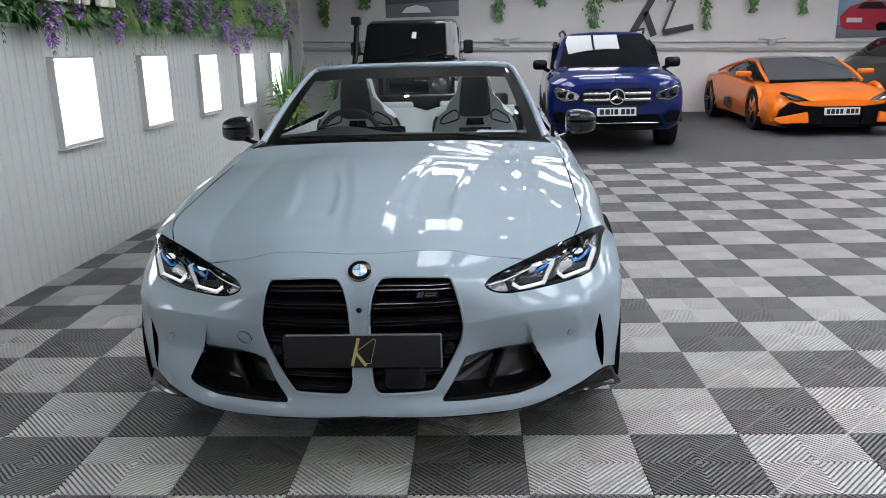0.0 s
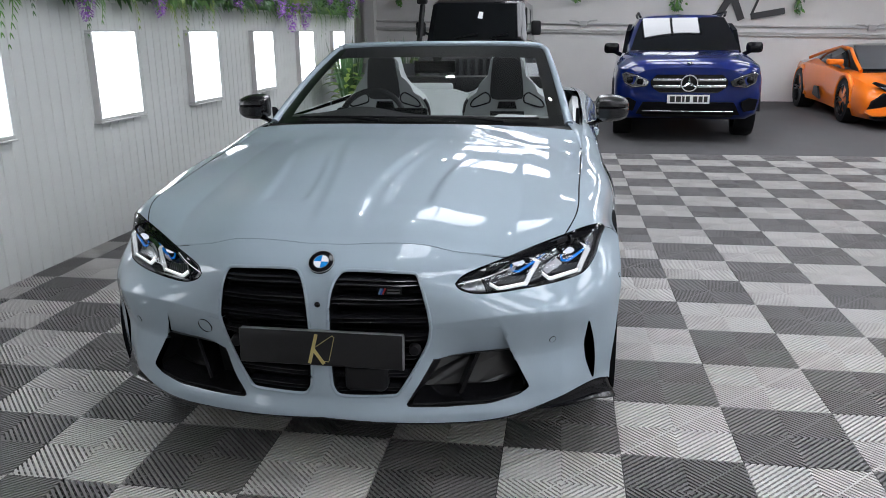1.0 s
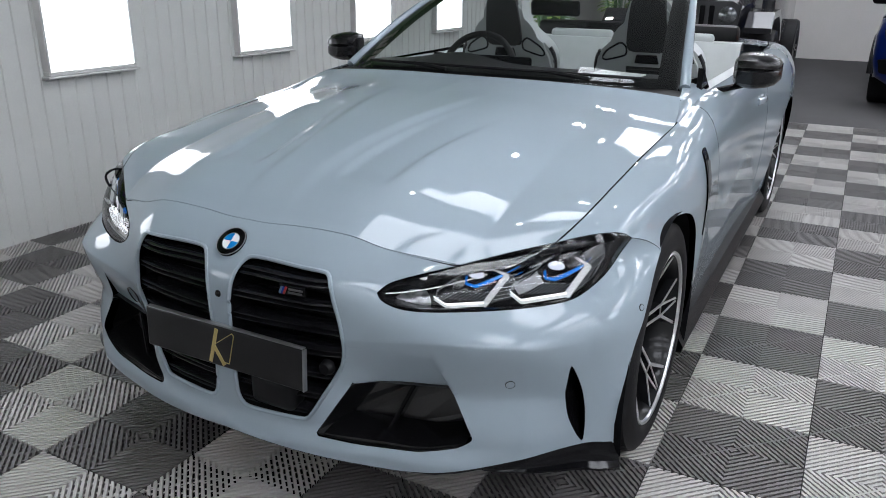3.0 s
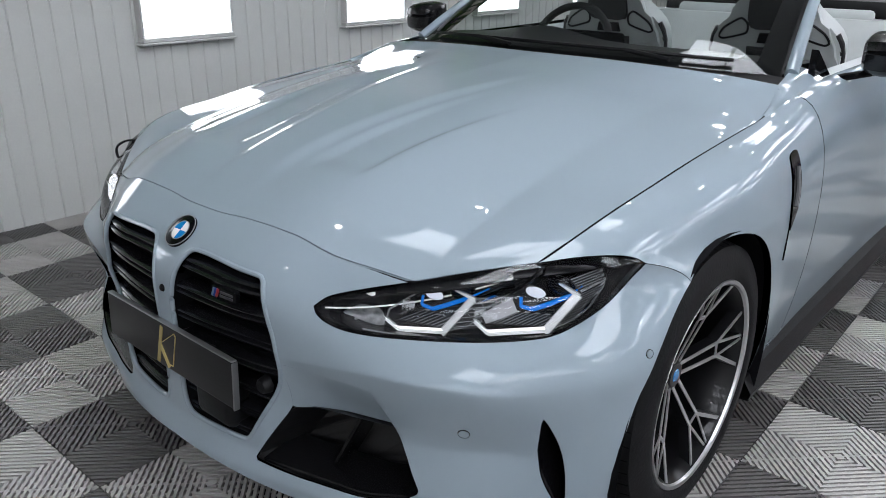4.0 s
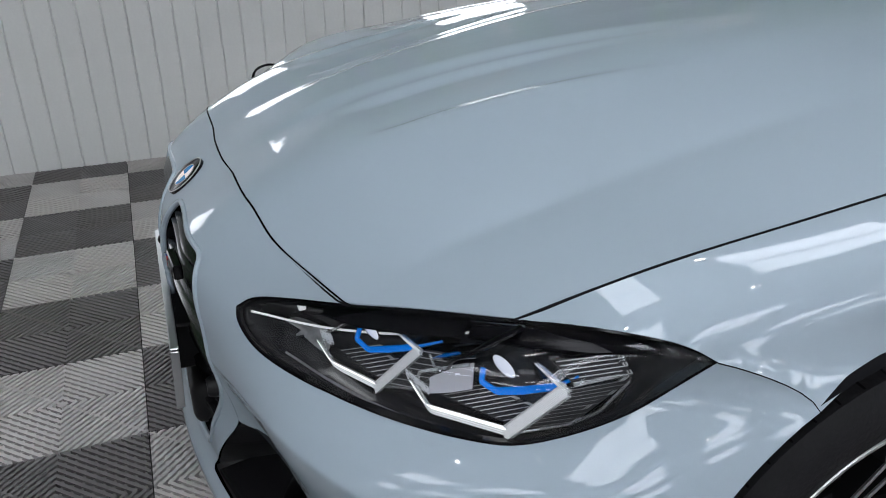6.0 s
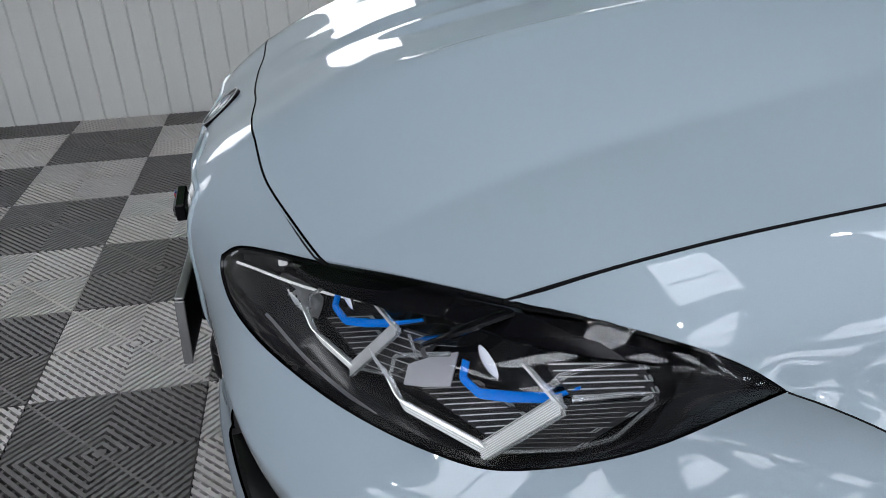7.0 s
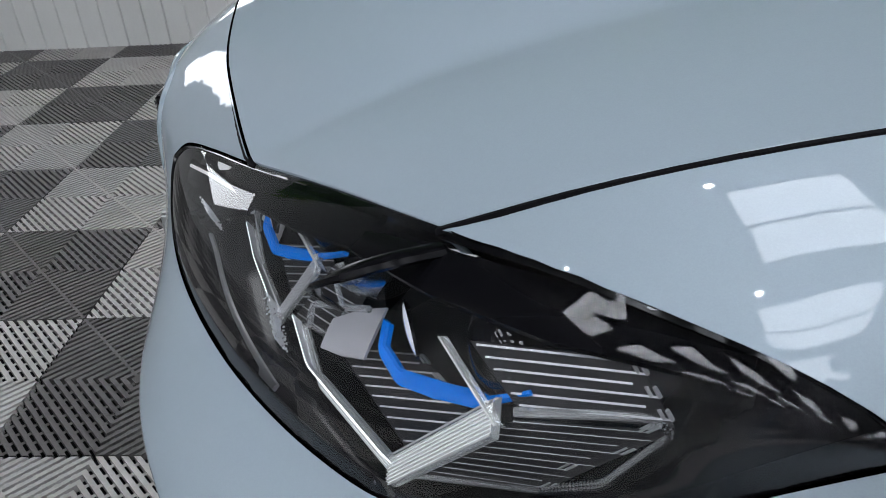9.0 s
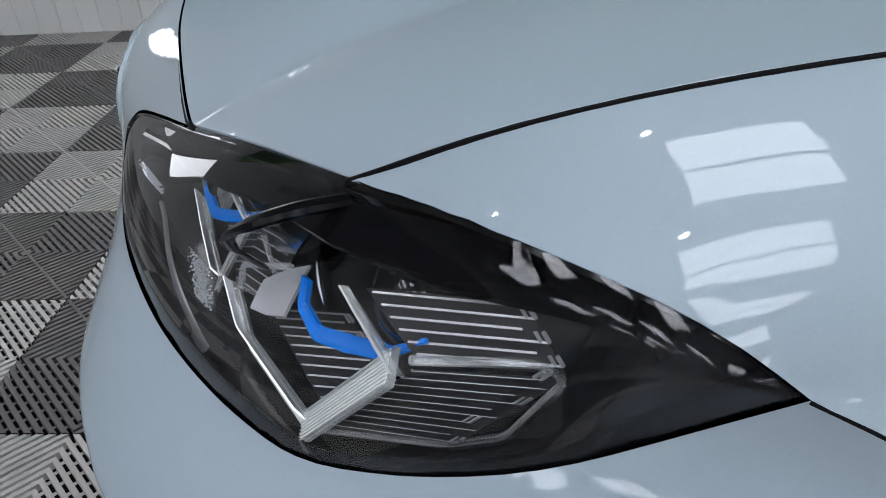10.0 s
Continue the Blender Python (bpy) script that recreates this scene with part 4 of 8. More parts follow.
# blue accents: a bent strip round each projector
BL = rounded([(0.719, 0.038, 0.684), (0.722, 0.034, 0.668), (0.741, 0.045, 0.664), (0.763, 0.067, 0.674), (0.789, 0.090, 0.690), (0.804, 0.111, 0.708)], 0.004)
BI = rounded([(0.566, -0.065, 0.676), (0.567, -0.071, 0.660), (0.587, -0.061, 0.653), (0.610, -0.042, 0.663), (0.635, -0.018, 0.675), (0.667, 0.008, 0.696)], 0.004)
wid = lambda q, a: list(np.interp(np.linspace(0, 1, len(q)), [0, 0.25, 0.6, 0.82, 1], [a * 0.6, a * 0.7, a, a * 0.8, a * 0.25]))
lamp_part("blue_strip", lambda bm: ribbon(bm, BL, wid(BL, 0.0098), 0.005, (0.5, -0.55, 0.66)), M_BLUE, "bright blue accent strip")
lamp_part("blue_strip", lambda bm: ribbon(bm, BI, wid(BI, 0.0090), 0.005, (0.5, -0.55, 0.66)), M_BLUE, "bright blue accent strip")


def projector(bm, c, r, turn):
    m = Matrix.Translation(c) @ Matrix.Rotation(radians(turn), 4, "Z") @ Matrix.Rotation(radians(90), 4, "X")
    lathe(bm, [(0.0, r * 0.55), (r * 0.35, r * 0.5), (r * 0.7, r * 0.32), (r * 0.92, r * 0.08), (r, -r * 0.15), (r, -r * 0.7)], 24, m)


for c, r, turn in (((0.766, 0.098, 0.702), 0.029, 18), ((0.612, -0.012, 0.688), 0.026, 18)):
    lamp_part("projector", lambda bm: projector(bm, c, r, turn), M_PROJ, "round projector lens")
    m = Matrix.Translation(Vector(c) + Vector((-0.025, -0.045, -0.006))) @ Matrix.Rotation(radians(14), 4, "Z") @ Matrix.Rotation(radians(94), 4, "X") @ Matrix.Scale(0.86, 4, (1, 0, 0)) @ Matrix.Scale(0.5, 4, (0, 1, 0))
    lamp_part("beam_lens", lambda bm: lathe(bm, [(0.0, 0.0030), (0.010, 0.0026), (0.018, 0.0016), (0.023, 0.0)], 24, m), M_BEAM, "lit oval projector lens")
    lamp_part("lens_backing", lambda bm: lathe(bm, [(0.0235, 0.0008), (0.0243, -0.0006), (0.014, -0.003), (0.0, -0.004)], 24, m), M_BEZEL, "black lens backing")


# black bar that divides the modules
lamp_part("divider", lambda bm: rod(bm, spline([(0.742, 0.072, 0.742), (0.752, 0.046, 0.742), (0.748, 0.016, 0.730), (0.722, 0.002, 0.706), (0.69, 0.006, 0.672)], 16), [0.0055] * 6 + [0.004] * 5 + [0.0025] * 5, 8, squash=0.6), M_BEZEL, "black bar between the light modules")
# upper bezel shelves
lamp_part("bezel_shelf", lambda bm: ribbon(bm, [(0.705, 0.028, 0.728), (0.76, 0.075, 0.739), (0.80, 0.125, 0.745), (0.83, 0.19, 0.742)], [0.02, 0.026, 0.03, 0.02], 0.004, (0.15, -0.35, 0.9)), M_BEZEL, "gloss black bezel")
lamp_part("bezel_shelf", lambda bm: ribbon(bm, [(0.53, -0.10, 0.690), (0.58, -0.06, 0.700), (0.64, -0.01, 0.712), (0.69, 0.03, 0.724)], [0.02, 0.04, 0.04, 0.03], 0.004, (0.1, -0.4, 0.9)), M_BEZEL, "gloss black bezel")
# maker's inscription: two short pale bars
M_INK = material("grey_ink", (0.05, 0.05, 0.053), 0.5)
for i, (a, b) in enumerate(((0.02, 0.40), (0.48, 1.0))):
    p0, p1 = np.array((0.767, 0.075, 0.7295)), np.array((0.786, 0.116, 0.7375))
    lamp_part("inscription_bar", lambda bm: ribbon(bm, [p0 + (p1 - p0) * a, p0 + (p1 - p0) * b], 0.006, 0.001, (0.15, -0.35, 0.9)), M_INK, "small grey inscription bar")


# sparkling textured inlay towards the nose
def inlay(bm, c0, c1, w):
    random.seed(5)
    for k in range(520):
        t, s = random.random(), random.gauss(0, 0.35)
        p = np.array(c0) + (np.array(c1) - np.array(c0)) * t
        r = random.uniform(0.0003, 0.0008)
        m = Matrix.Translation((p[0] + s * w * 0.4, p[1] - s * w * 0.2, p[2] + s * w))
        bmesh.ops.create_icosphere(bm, subdivisions=1, radius=r, matrix=m)


lamp_part("textured_inlay", lambda bm: inlay(bm, (0.558, -0.114, 0.672), (0.580, -0.104, 0.674), 0.016), M_SPARK, "sparkling textured inlay")
lamp_part("textured_inlay", lambda bm: inlay(bm, (0.672, -0.040, 0.668), (0.712, -0.026, 0.664), 0.014), M_SPARK, "sparkling textured inlay")
# white bar along the lower edge and the small square lamp at the nose end
lamp_part("square_lamp", lambda bm: box(bm, 0.475, 0.492, -0.128, -0.118, 0.672, 0.680, 0.002, 2), M_BAR, "small square lamp")
low3 = housing_surface(chart([(u, 0.626) for u in np.linspace(0.50, 0.70, 14)]))
lamp_part("reflector_strip", lambda bm: ribbon(bm, [p + [0, -0.01, 0] for p in low3], 0.008, 0.003, (0.1, -0.7, 0.6)), M_FIN, "pale strip along the lower edge")
# glowing line put in for a reflection on the cover; no lamp there
top3 = housing_surface(chart([(u, 0.660 + 0.19 * (u - 0.43)) for u in np.linspace(0.43, 0.72, 18)]))
lamp_part("light_bar", lambda bm: rod(bm, [p + [0.0, -0.022, 0.0] for p in top3], 0.0016, 6), M_BAR, "thin glowing line drawn for a reflection on the cover")
# pale reflecting bowl at the nose end
bowl_q = chart(spline([(0.440, 0.650), (0.470, 0.668), (0.505, 0.668), (0.520, 0.640), (0.490, 0.632), (0.455, 0.640)], 30, True, 0.4))
for ob, lamp in zip(patch("reflector_bowl", bowl_q, [], lambda q: housing_surface(q) - [0, 0.006, 0], 0.008, M_BOWL, car, "pale silver reflector at the nose end"), lamps):
    ob.parent = lamp

# ---- grille, plate, badges, splitter ----
M_PLATE = material("black_carbon_plate", (0.007, 0.007, 0.008), 0.3, 0, 0.15, vary=0.7, scale=260, bump_scale=500)
M_SLAT = material("satin_black_slat", (0.008, 0.008, 0.010), 0.2, 0, 0.0, 0.9)
M_GOLD = material("gold_metal", (0.72, 0.60, 0.26), 0.3, 0.7)
M_BADGE_BLUE = material("badge_blue", (0.01, 0.24, 0.62), 0.15, 0, 1.0)
M_BADGE_RED = material("badge_red", (0.28, 0.012, 0.02), 0.3, 0, 0.4)
M_BADGE_NAVY = material("badge_navy", (0.02, 0.05, 0.25), 0.2, 0, 1.0)
M_BADGE_SKY = material("badge_dull_blue", (0.06, 0.12, 0.2), 0.3, 0, 0.4)
M_BADGE_RIM = material("badge_rim", (0.30, 0.31, 0.32), 0.35, 0.6)
M_DARK_SILVER = material("dark_silver", (0.10, 0.10, 0.105), 0.35, 0.5)
M_SILVER = material("satin_silver", (0.42, 0.43, 0.44), 0.3, 0.9)


def kidney_span(z):
    """Inner and outer u of the grille opening at a height."""
    lo, hi = 9.0, 0.0
    n = len(KIDNEY)
    for i in range(n):
        (u0, z0), (u1, z1) = KIDNEY[i], KIDNEY[(i + 1) % n]
        if (z0 - z) * (z1 - z) <= 0 and z0 != z1:
            u = u0 + (u1 - u0) * (z - z0) / (z1 - z0)
            lo, hi = min(lo, u), max(hi, u)
    return lo, hi


grilles = []
for sgn in (1, -1):
    g = new("kidney_grille")
    g.parent = car
    grilles.append(tagged(g, "tall black grille with paired level slats"))
    # painted rim lip round the opening
    p = skin(chart(KIDNEY)) * [sgn, 1, 1]
    bm = bmesh.new()
    rod(bm, [Vector(q) + Vector((0, 0.002, 0)) for q in p], 0.0055, 8, closed=True)
    part("grille_rim", bm, M_PAINT, g, "grey-blue rim")
    for z in (0.668, 0.655, 0.612, 0.599, 0.553, 0.540, 0.493, 0.480, 0.43, 0.418, 0.372, 0.360, 0.324, 0.313):
        a, b = kidney_span(z)
        us = np.linspace(a + 0.007, b - 0.006, 14)
        q = skin(chart(np.stack([us, np.full(14, z)], 1)))
        bm = bmesh.new()
        ring = []
        for x, y, zz in q:
            x *= sgn
            ring.append([bm.verts.new((x, y + dy, zz + dz)) for dy, dz in ((0.013, -0.004), (0.009, -0.002), (0.0085, 0.000), (0.016, 0.0050), (0.050, 0.007), (0.050, -0.005))])
        for r, s in zip(ring, ring[1:]):
            for k in range(6):
                bm.faces.new((r[k], r[(k + 1) % 6], s[(k + 1) % 6], s[k]))
        part("slat", bm, M_SLAT, g)
    # dense dark mesh bars behind the slats
    for z in np.arange(0.31, 0.685, 0.028):
        a, b = kidney_span(z)
        bm = bmesh.new()
        y = float(f_y0(z)) + 0.09
        box(bm, *sorted((sgn * a, sgn * b)), y, y + 0.02, z - 0.003, z + 0.003)
        part("back_bar", bm, M_BLACK, g, flat=True)

# round parking sensors set in the black lower grille, and the dark radar panel
for sgn in (1, -1):
    bm = bmesh.new()
    lathe(bm, [(0.0, 0.0), (0.014, 0.0), (0.017, -0.004), (0.02, -0.02)], 20, Matrix.Translation((sgn * 0.287, -0.256, 0.448)) @ Matrix.Rotation(radians(90), 4, "X"))
    part("park_sensor", bm, M_BLACK, car, "round black sensor")
bm = bmesh.new()
box(bm, 0.070, 0.205, -0.284, -0.22, 0.312, 0.398, 0.020, 3)
part("radar_cover", bm, M_BLACK, car, "glossy black radar cover in the grille")

# number plate holder with a gold emblem of two strokes
plate = new("number_plate")
plate.parent = car
tagged(plate, "black show plate with a silver top edge and a gold emblem")
tilt = Matrix.Translation((0.005, -0.302, 0.459)) @ Matrix.Rotation(radians(-3), 4, "X")
bm = bmesh.new()
box(bm, -0.259, 0.259, 0.0, 0.010, -0.056, 0.056, 0.006, 3, tilt)
part("plate_face", bm, M_PLATE, plate)
bm = bmesh.new()
box(bm, -0.250, 0.259, -0.003, 0.011, 0.0545, 0.0585, 0.0015, 1, tilt)
box(bm, 0.2565, 0.261, -0.003, 0.011, -0.054, 0.0535, 0.001, 1, tilt)
part("plate_edge", bm, M_SILVER, plate, "silver edge")
bm = bmesh.new()
box(bm, -0.15, 0.15, 0.010, 0.05, -0.05, 0.04, 0.004, 1, tilt)
part("plate_holder", bm, M_BLACK, plate)


def strokes(bm, lines, w, m):
    for (a, b), (c, d) in lines:
        dx, dz = c - a, d - b
        L = math.hypot(dx, dz)
        nx, nz = -dz / L * w / 2, dx / L * w / 2
        v = [bm.verts.new(m @ Vector((x, y, z))) for y in (-0.0022, 0.0) for x, z in ((a + nx, b + nz), (a - nx, b - nz), (c - nx, d - nz), (c + nx, d + nz))]
        for f in ((0, 1, 2, 3), (7, 6, 5, 4), (0, 4, 5, 1), (1, 5, 6, 2), (2, 6, 7, 3), (3, 7, 4, 0)):
            bm.faces.new([v[i] for i in f])


bm = bmesh.new()
strokes(bm, [((-0.034, -0.048), (-0.010, 0.046)), ((-0.022, 0.0), (0.012, -0.048))], 0.010, tilt)
part("emblem", bm, M_GOLD, plate, "gold emblem strokes", flat=True)
bm = bmesh.new()
strokes(bm, [((-0.016, 0.004), (0.040, 0.044)), ((0.046, 0.038), (0.028, -0.038)), ((0.040, 0.044), (0.046, 0.038)), ((0.028, -0.040), (0.008, -0.040))], 0.0016, tilt)
part("emblem_line", bm, M_GOLD, plate, "thin gold emblem line", flat=True)

# roundel
n0 = skin_normal(np.array([[0.0002, 0.712]]))[0]
c0 = skin(np.array([[0.0002, 0.712]]))[0]
zax = Vector((0, n0[1], n0[2])).normalized()
rm = Matrix.Translation((0, c0[1], c0[2])) @ Vector((0, 0, 1)).rotation_difference(zax).to_matrix().to_4x4()
badge = new("bonnet_badge")
badge.parent = car
tagged(badge, "round badge with blue and white quarters in a black ring")
bm = bmesh.new()
lathe(bm, [(0.0, 0.003), (0.0375, 0.003), (0.041, 0.001), (0.041, -0.004)], 48, rm)
part("ring", bm, M_GLOSS_BLACK, badge, "black ring")
bm = bmesh.new()
for r0, r1 in ((0.0385, 0.0408), (0.0225, 0.0245)):
    lathe(bm, [(r0, 0.0028), (r0 + 0.0004, 0.0042), (r1 - 0.0004, 0.0042), (r1, 0.0028)], 48, rm)
part("rim", bm, M_BADGE_RIM, badge, "thin silver rims")
for k in range(4):
    bm = bmesh.new()
    a = np.linspace(k * math.pi / 2, (k + 1) * math.pi / 2, 10)
    prism(bm, [(0, 0)] + [(0.0225 * math.cos(w), 0.0225 * math.sin(w)) for w in a], 0.0036, rm)
    part("quarter", bm, M_BADGE_BLUE if k % 2 else M_WHITE, badge, "blue quarter" if k % 2 else "white quarter", flat=True)

# small grille badge with three coloured stripes
gb = new("grille_badge")
gb.parent = car
tagged(gb, "small silver grille badge with blue and red stripes")
gm = Matrix.Translation((0.222, -0.277, 0.645)) @ Matrix.Rotation(radians(5), 4, "Z")
bm = bmesh.new()
box(bm, -0.036, 0.036, -0.002, 0.012, -0.012, 0.012, 0.002, 1, gm)
part("backing", bm, M_GLOSS_BLACK, gb)
for k, (mt, x) in enumerate(((M_BADGE_SKY, -0.028), (M_BADGE_NAVY, -0.022), (M_BADGE_RED, -0.016))):
    bm = bmesh.new()
    strokes(bm, [((x - 0.004, -0.009), (x + 0.004, 0.009))], 0.005, Matrix.Translation((0, -0.0025, 0)) @ gm)
    part("stripe", bm, mt, gb, flat=True)
bm = bmesh.new()
strokes(bm, [((-0.006, 0.004), (0.032, 0.004)), ((-0.008, -0.004), (0.030, -0.004))], 0.0045, Matrix.Translation((0, -0.0025, 0)) @ gm)
part("letter_shape", bm, M_DARK_SILVER, gb, "plain dark silver shapes", flat=True)


def ring_on_skin(name, u, z, r, w, mat, label, sgns=(1, -1)):
    for sgn in sgns:
        q = chart([(u, z)])
        c = skin(q)[0] * [sgn, 1, 1]
        n = np.cross(skin(q + [0.004, 0])[0] - skin(q - [0.004, 0])[0], skin(q + [0, 0.004])[0] - skin(q - [0, 0.004])[0]) * [sgn, 1, 1]
        m = Matrix.Translation(Vector(c)) @ Vector((0, 0, 1)).rotation_difference(Vector(n)).to_matrix().to_4x4()
        bm = bmesh.new()
        lathe(bm, [(r - w, 0.0006), (r - w * 0.5, 0.0018), (r, -0.002)], 28, m)
        part(name, bm, mat, bumper, label)
        if r < 0.015:
            bm = bmesh.new()
            lathe(bm, [(0, 0.0020), (r - w, 0.0016), (r - w, -0.003)], 24, m)
            part(name + "_face", bm, M_PAINT, bumper)


ring_on_skin("parking_sensor", 0.702, 0.447, 0.0125, 0.0022, M_BLACK, "thin dark ring of a parking sensor")
ring_on_skin("parking_sensor", 0.949, 0.578, 0.0095, 0.002, M_BLACK, "thin dark ring of a parking sensor")
ring_on_skin("tow_cover", 0.409, 0.477, 0.026, 0.0012, M_BLACK, "thin seam of the towing-eye cover", (-1,))
bm = bmesh.new()
lathe(bm, [(0, 0.006), (0.006, 0.004), (0.009, 0.0), (0.009, -0.01)], 20, Matrix.Translation((0, -0.289, 0.596)) @ Matrix.Rotation(radians(90), 4, "X"))
part("camera_eye", bm, M_GLOSS_BLACK, car, "small round black camera eye")

# intake blades and lower mesh
for sgn in (1, -1):
    bm = bmesh.new()
    a, b = Vector((sgn * 0.475, -0.145, 0.410)), Vector((sgn * 0.415, -0.185, 0.268))
    c, d = Vector((sgn * 0.46, -0.06, 0.41)), Vector((sgn * 0.40, -0.08, 0.268))
    v = [bm.verts.new(p + Vector((o, 0, 0))) for o in (0.006, -0.006) for p in (a, b, d, c)]
    for f in ((0, 1, 2, 3), (7, 6, 5, 4), (0, 4, 5, 1), (1, 5, 6, 2), (2, 6, 7, 3), (3, 7, 4, 0)):
        bm.faces.new([v[i] for i in f])
    bmesh.ops.bevel(bm, geom=bm.edges[:], offset=0.003, segments=2, affect="EDGES")
    part("intake_vane", bm, M_GLOSS_BLACK, bumper, "gloss black vane in the air intake")
    bm = bmesh.new()
    q = skin(chart([(u, 0.268 + 0.02 * smooth(u, 0.5, 0.63)) for u in np.linspace(0.28, 0.62, 16)]))
    ribs = []
    for x, y, z in q:
        ribs.append([bm.verts.new((sgn * x, y + dy, z + dz)) for dy, dz in ((0.004, -0.004), (0.004, 0.004), (0.10, 0.02), (0.10, 0.0))])
    for r, s in zip(ribs, ribs[1:]):
        for k in range(4):
            bm.faces.new((r[k], r[(k + 1) % 4], s[(k + 1) % 4], s[k]))
    part("intake_floor", bm, M_CARBON, bumper, "carbon-weave floor of the air intake")
    # corner splitter
    us = np.linspace(0.66, 0.885, 22)
    zb = np.interp(us, [0.45, 0.55, 0.66, 0.76, 0.829, 0.86, 0.886], [0.208, 0.217, 0.235, 0.248, 0.250, 0.238, 0.222])
    top = skin(chart(np.stack([us, zb], 1)))
    bm = bmesh.new()
    ring = []
    for i, (x, y, z) in enumerate(top):
        w = min(1, 0.06 + i / 19)
        ring.append([bm.verts.new((sgn * (x + dx * w), y + dy * w, zz)) for dx, dy, zz in ((-0.01, 0.03, z + 0.004), (0.001, 0.003, z - 0.001), (0.003, -0.001, z - 0.03 * w - 0.003), (0.006, -0.009, z - 0.046 * w - 0.004), (0.014, -0.026, z - 0.054 * w - 0.004), (0.014, -0.025, z - 0.060 * w - 0.005), (-0.06, 0.06, z - 0.064 * w - 0.006))])
    for r, s in zip(ring, ring[1:]):
        for k in range(7):
            bm.faces.new((r[k], r[(k + 1) % 7], s[(k + 1) % 7], s[k]))
    bm.faces.new(ring[0])
    bm.faces.new(ring[-1])
    part("corner_splitter", bm, M_GLOSS_BLACK, bumper, "gloss black corner splitter")
# dark undertray behind the lip
bm = bmesh.new()
us = np.linspace(-0.70, 0.70, 30)
f3 = skin(chart(np.stack([np.abs(us), np.interp(np.abs(us), [0, 0.29, 0.45, 0.56, 0.66, 0.70], [0.232, 0.214, 0.208, 0.217, 0.235, 0.240])], 1)))
f3[:, 0] = us
ring = [[bm.verts.new(p) for p in ((x, y + 0.006, z + 0.003), (x, y + 0.012, z - 0.012), (x, y + 0.03, z - 0.018), (x, y + 0.45, 0.15), (x, y + 0.45, 0.2))] for x, y, z in f3]
for r, s in zip(ring, ring[1:]):
    for k in range(4):
        bm.faces.new((r[k], r[k + 1], s[k + 1], s[k]))
part("undertray", bm, M_BLACK, bumper, "black undertray below the lip")
# plain dark boxes added under the body and bonnet to block light
bm = bmesh.new()
box(bm, -0.72, 0.72, 0.0, 4.3, 0.16, 0.24)
box(bm, -0.62, 0.62, 0.02, 1.05, 0.24, 0.66)
part("underbody_light_block", bm, M_DEEP, car, "dark underside boxes added to block light", flat=True)

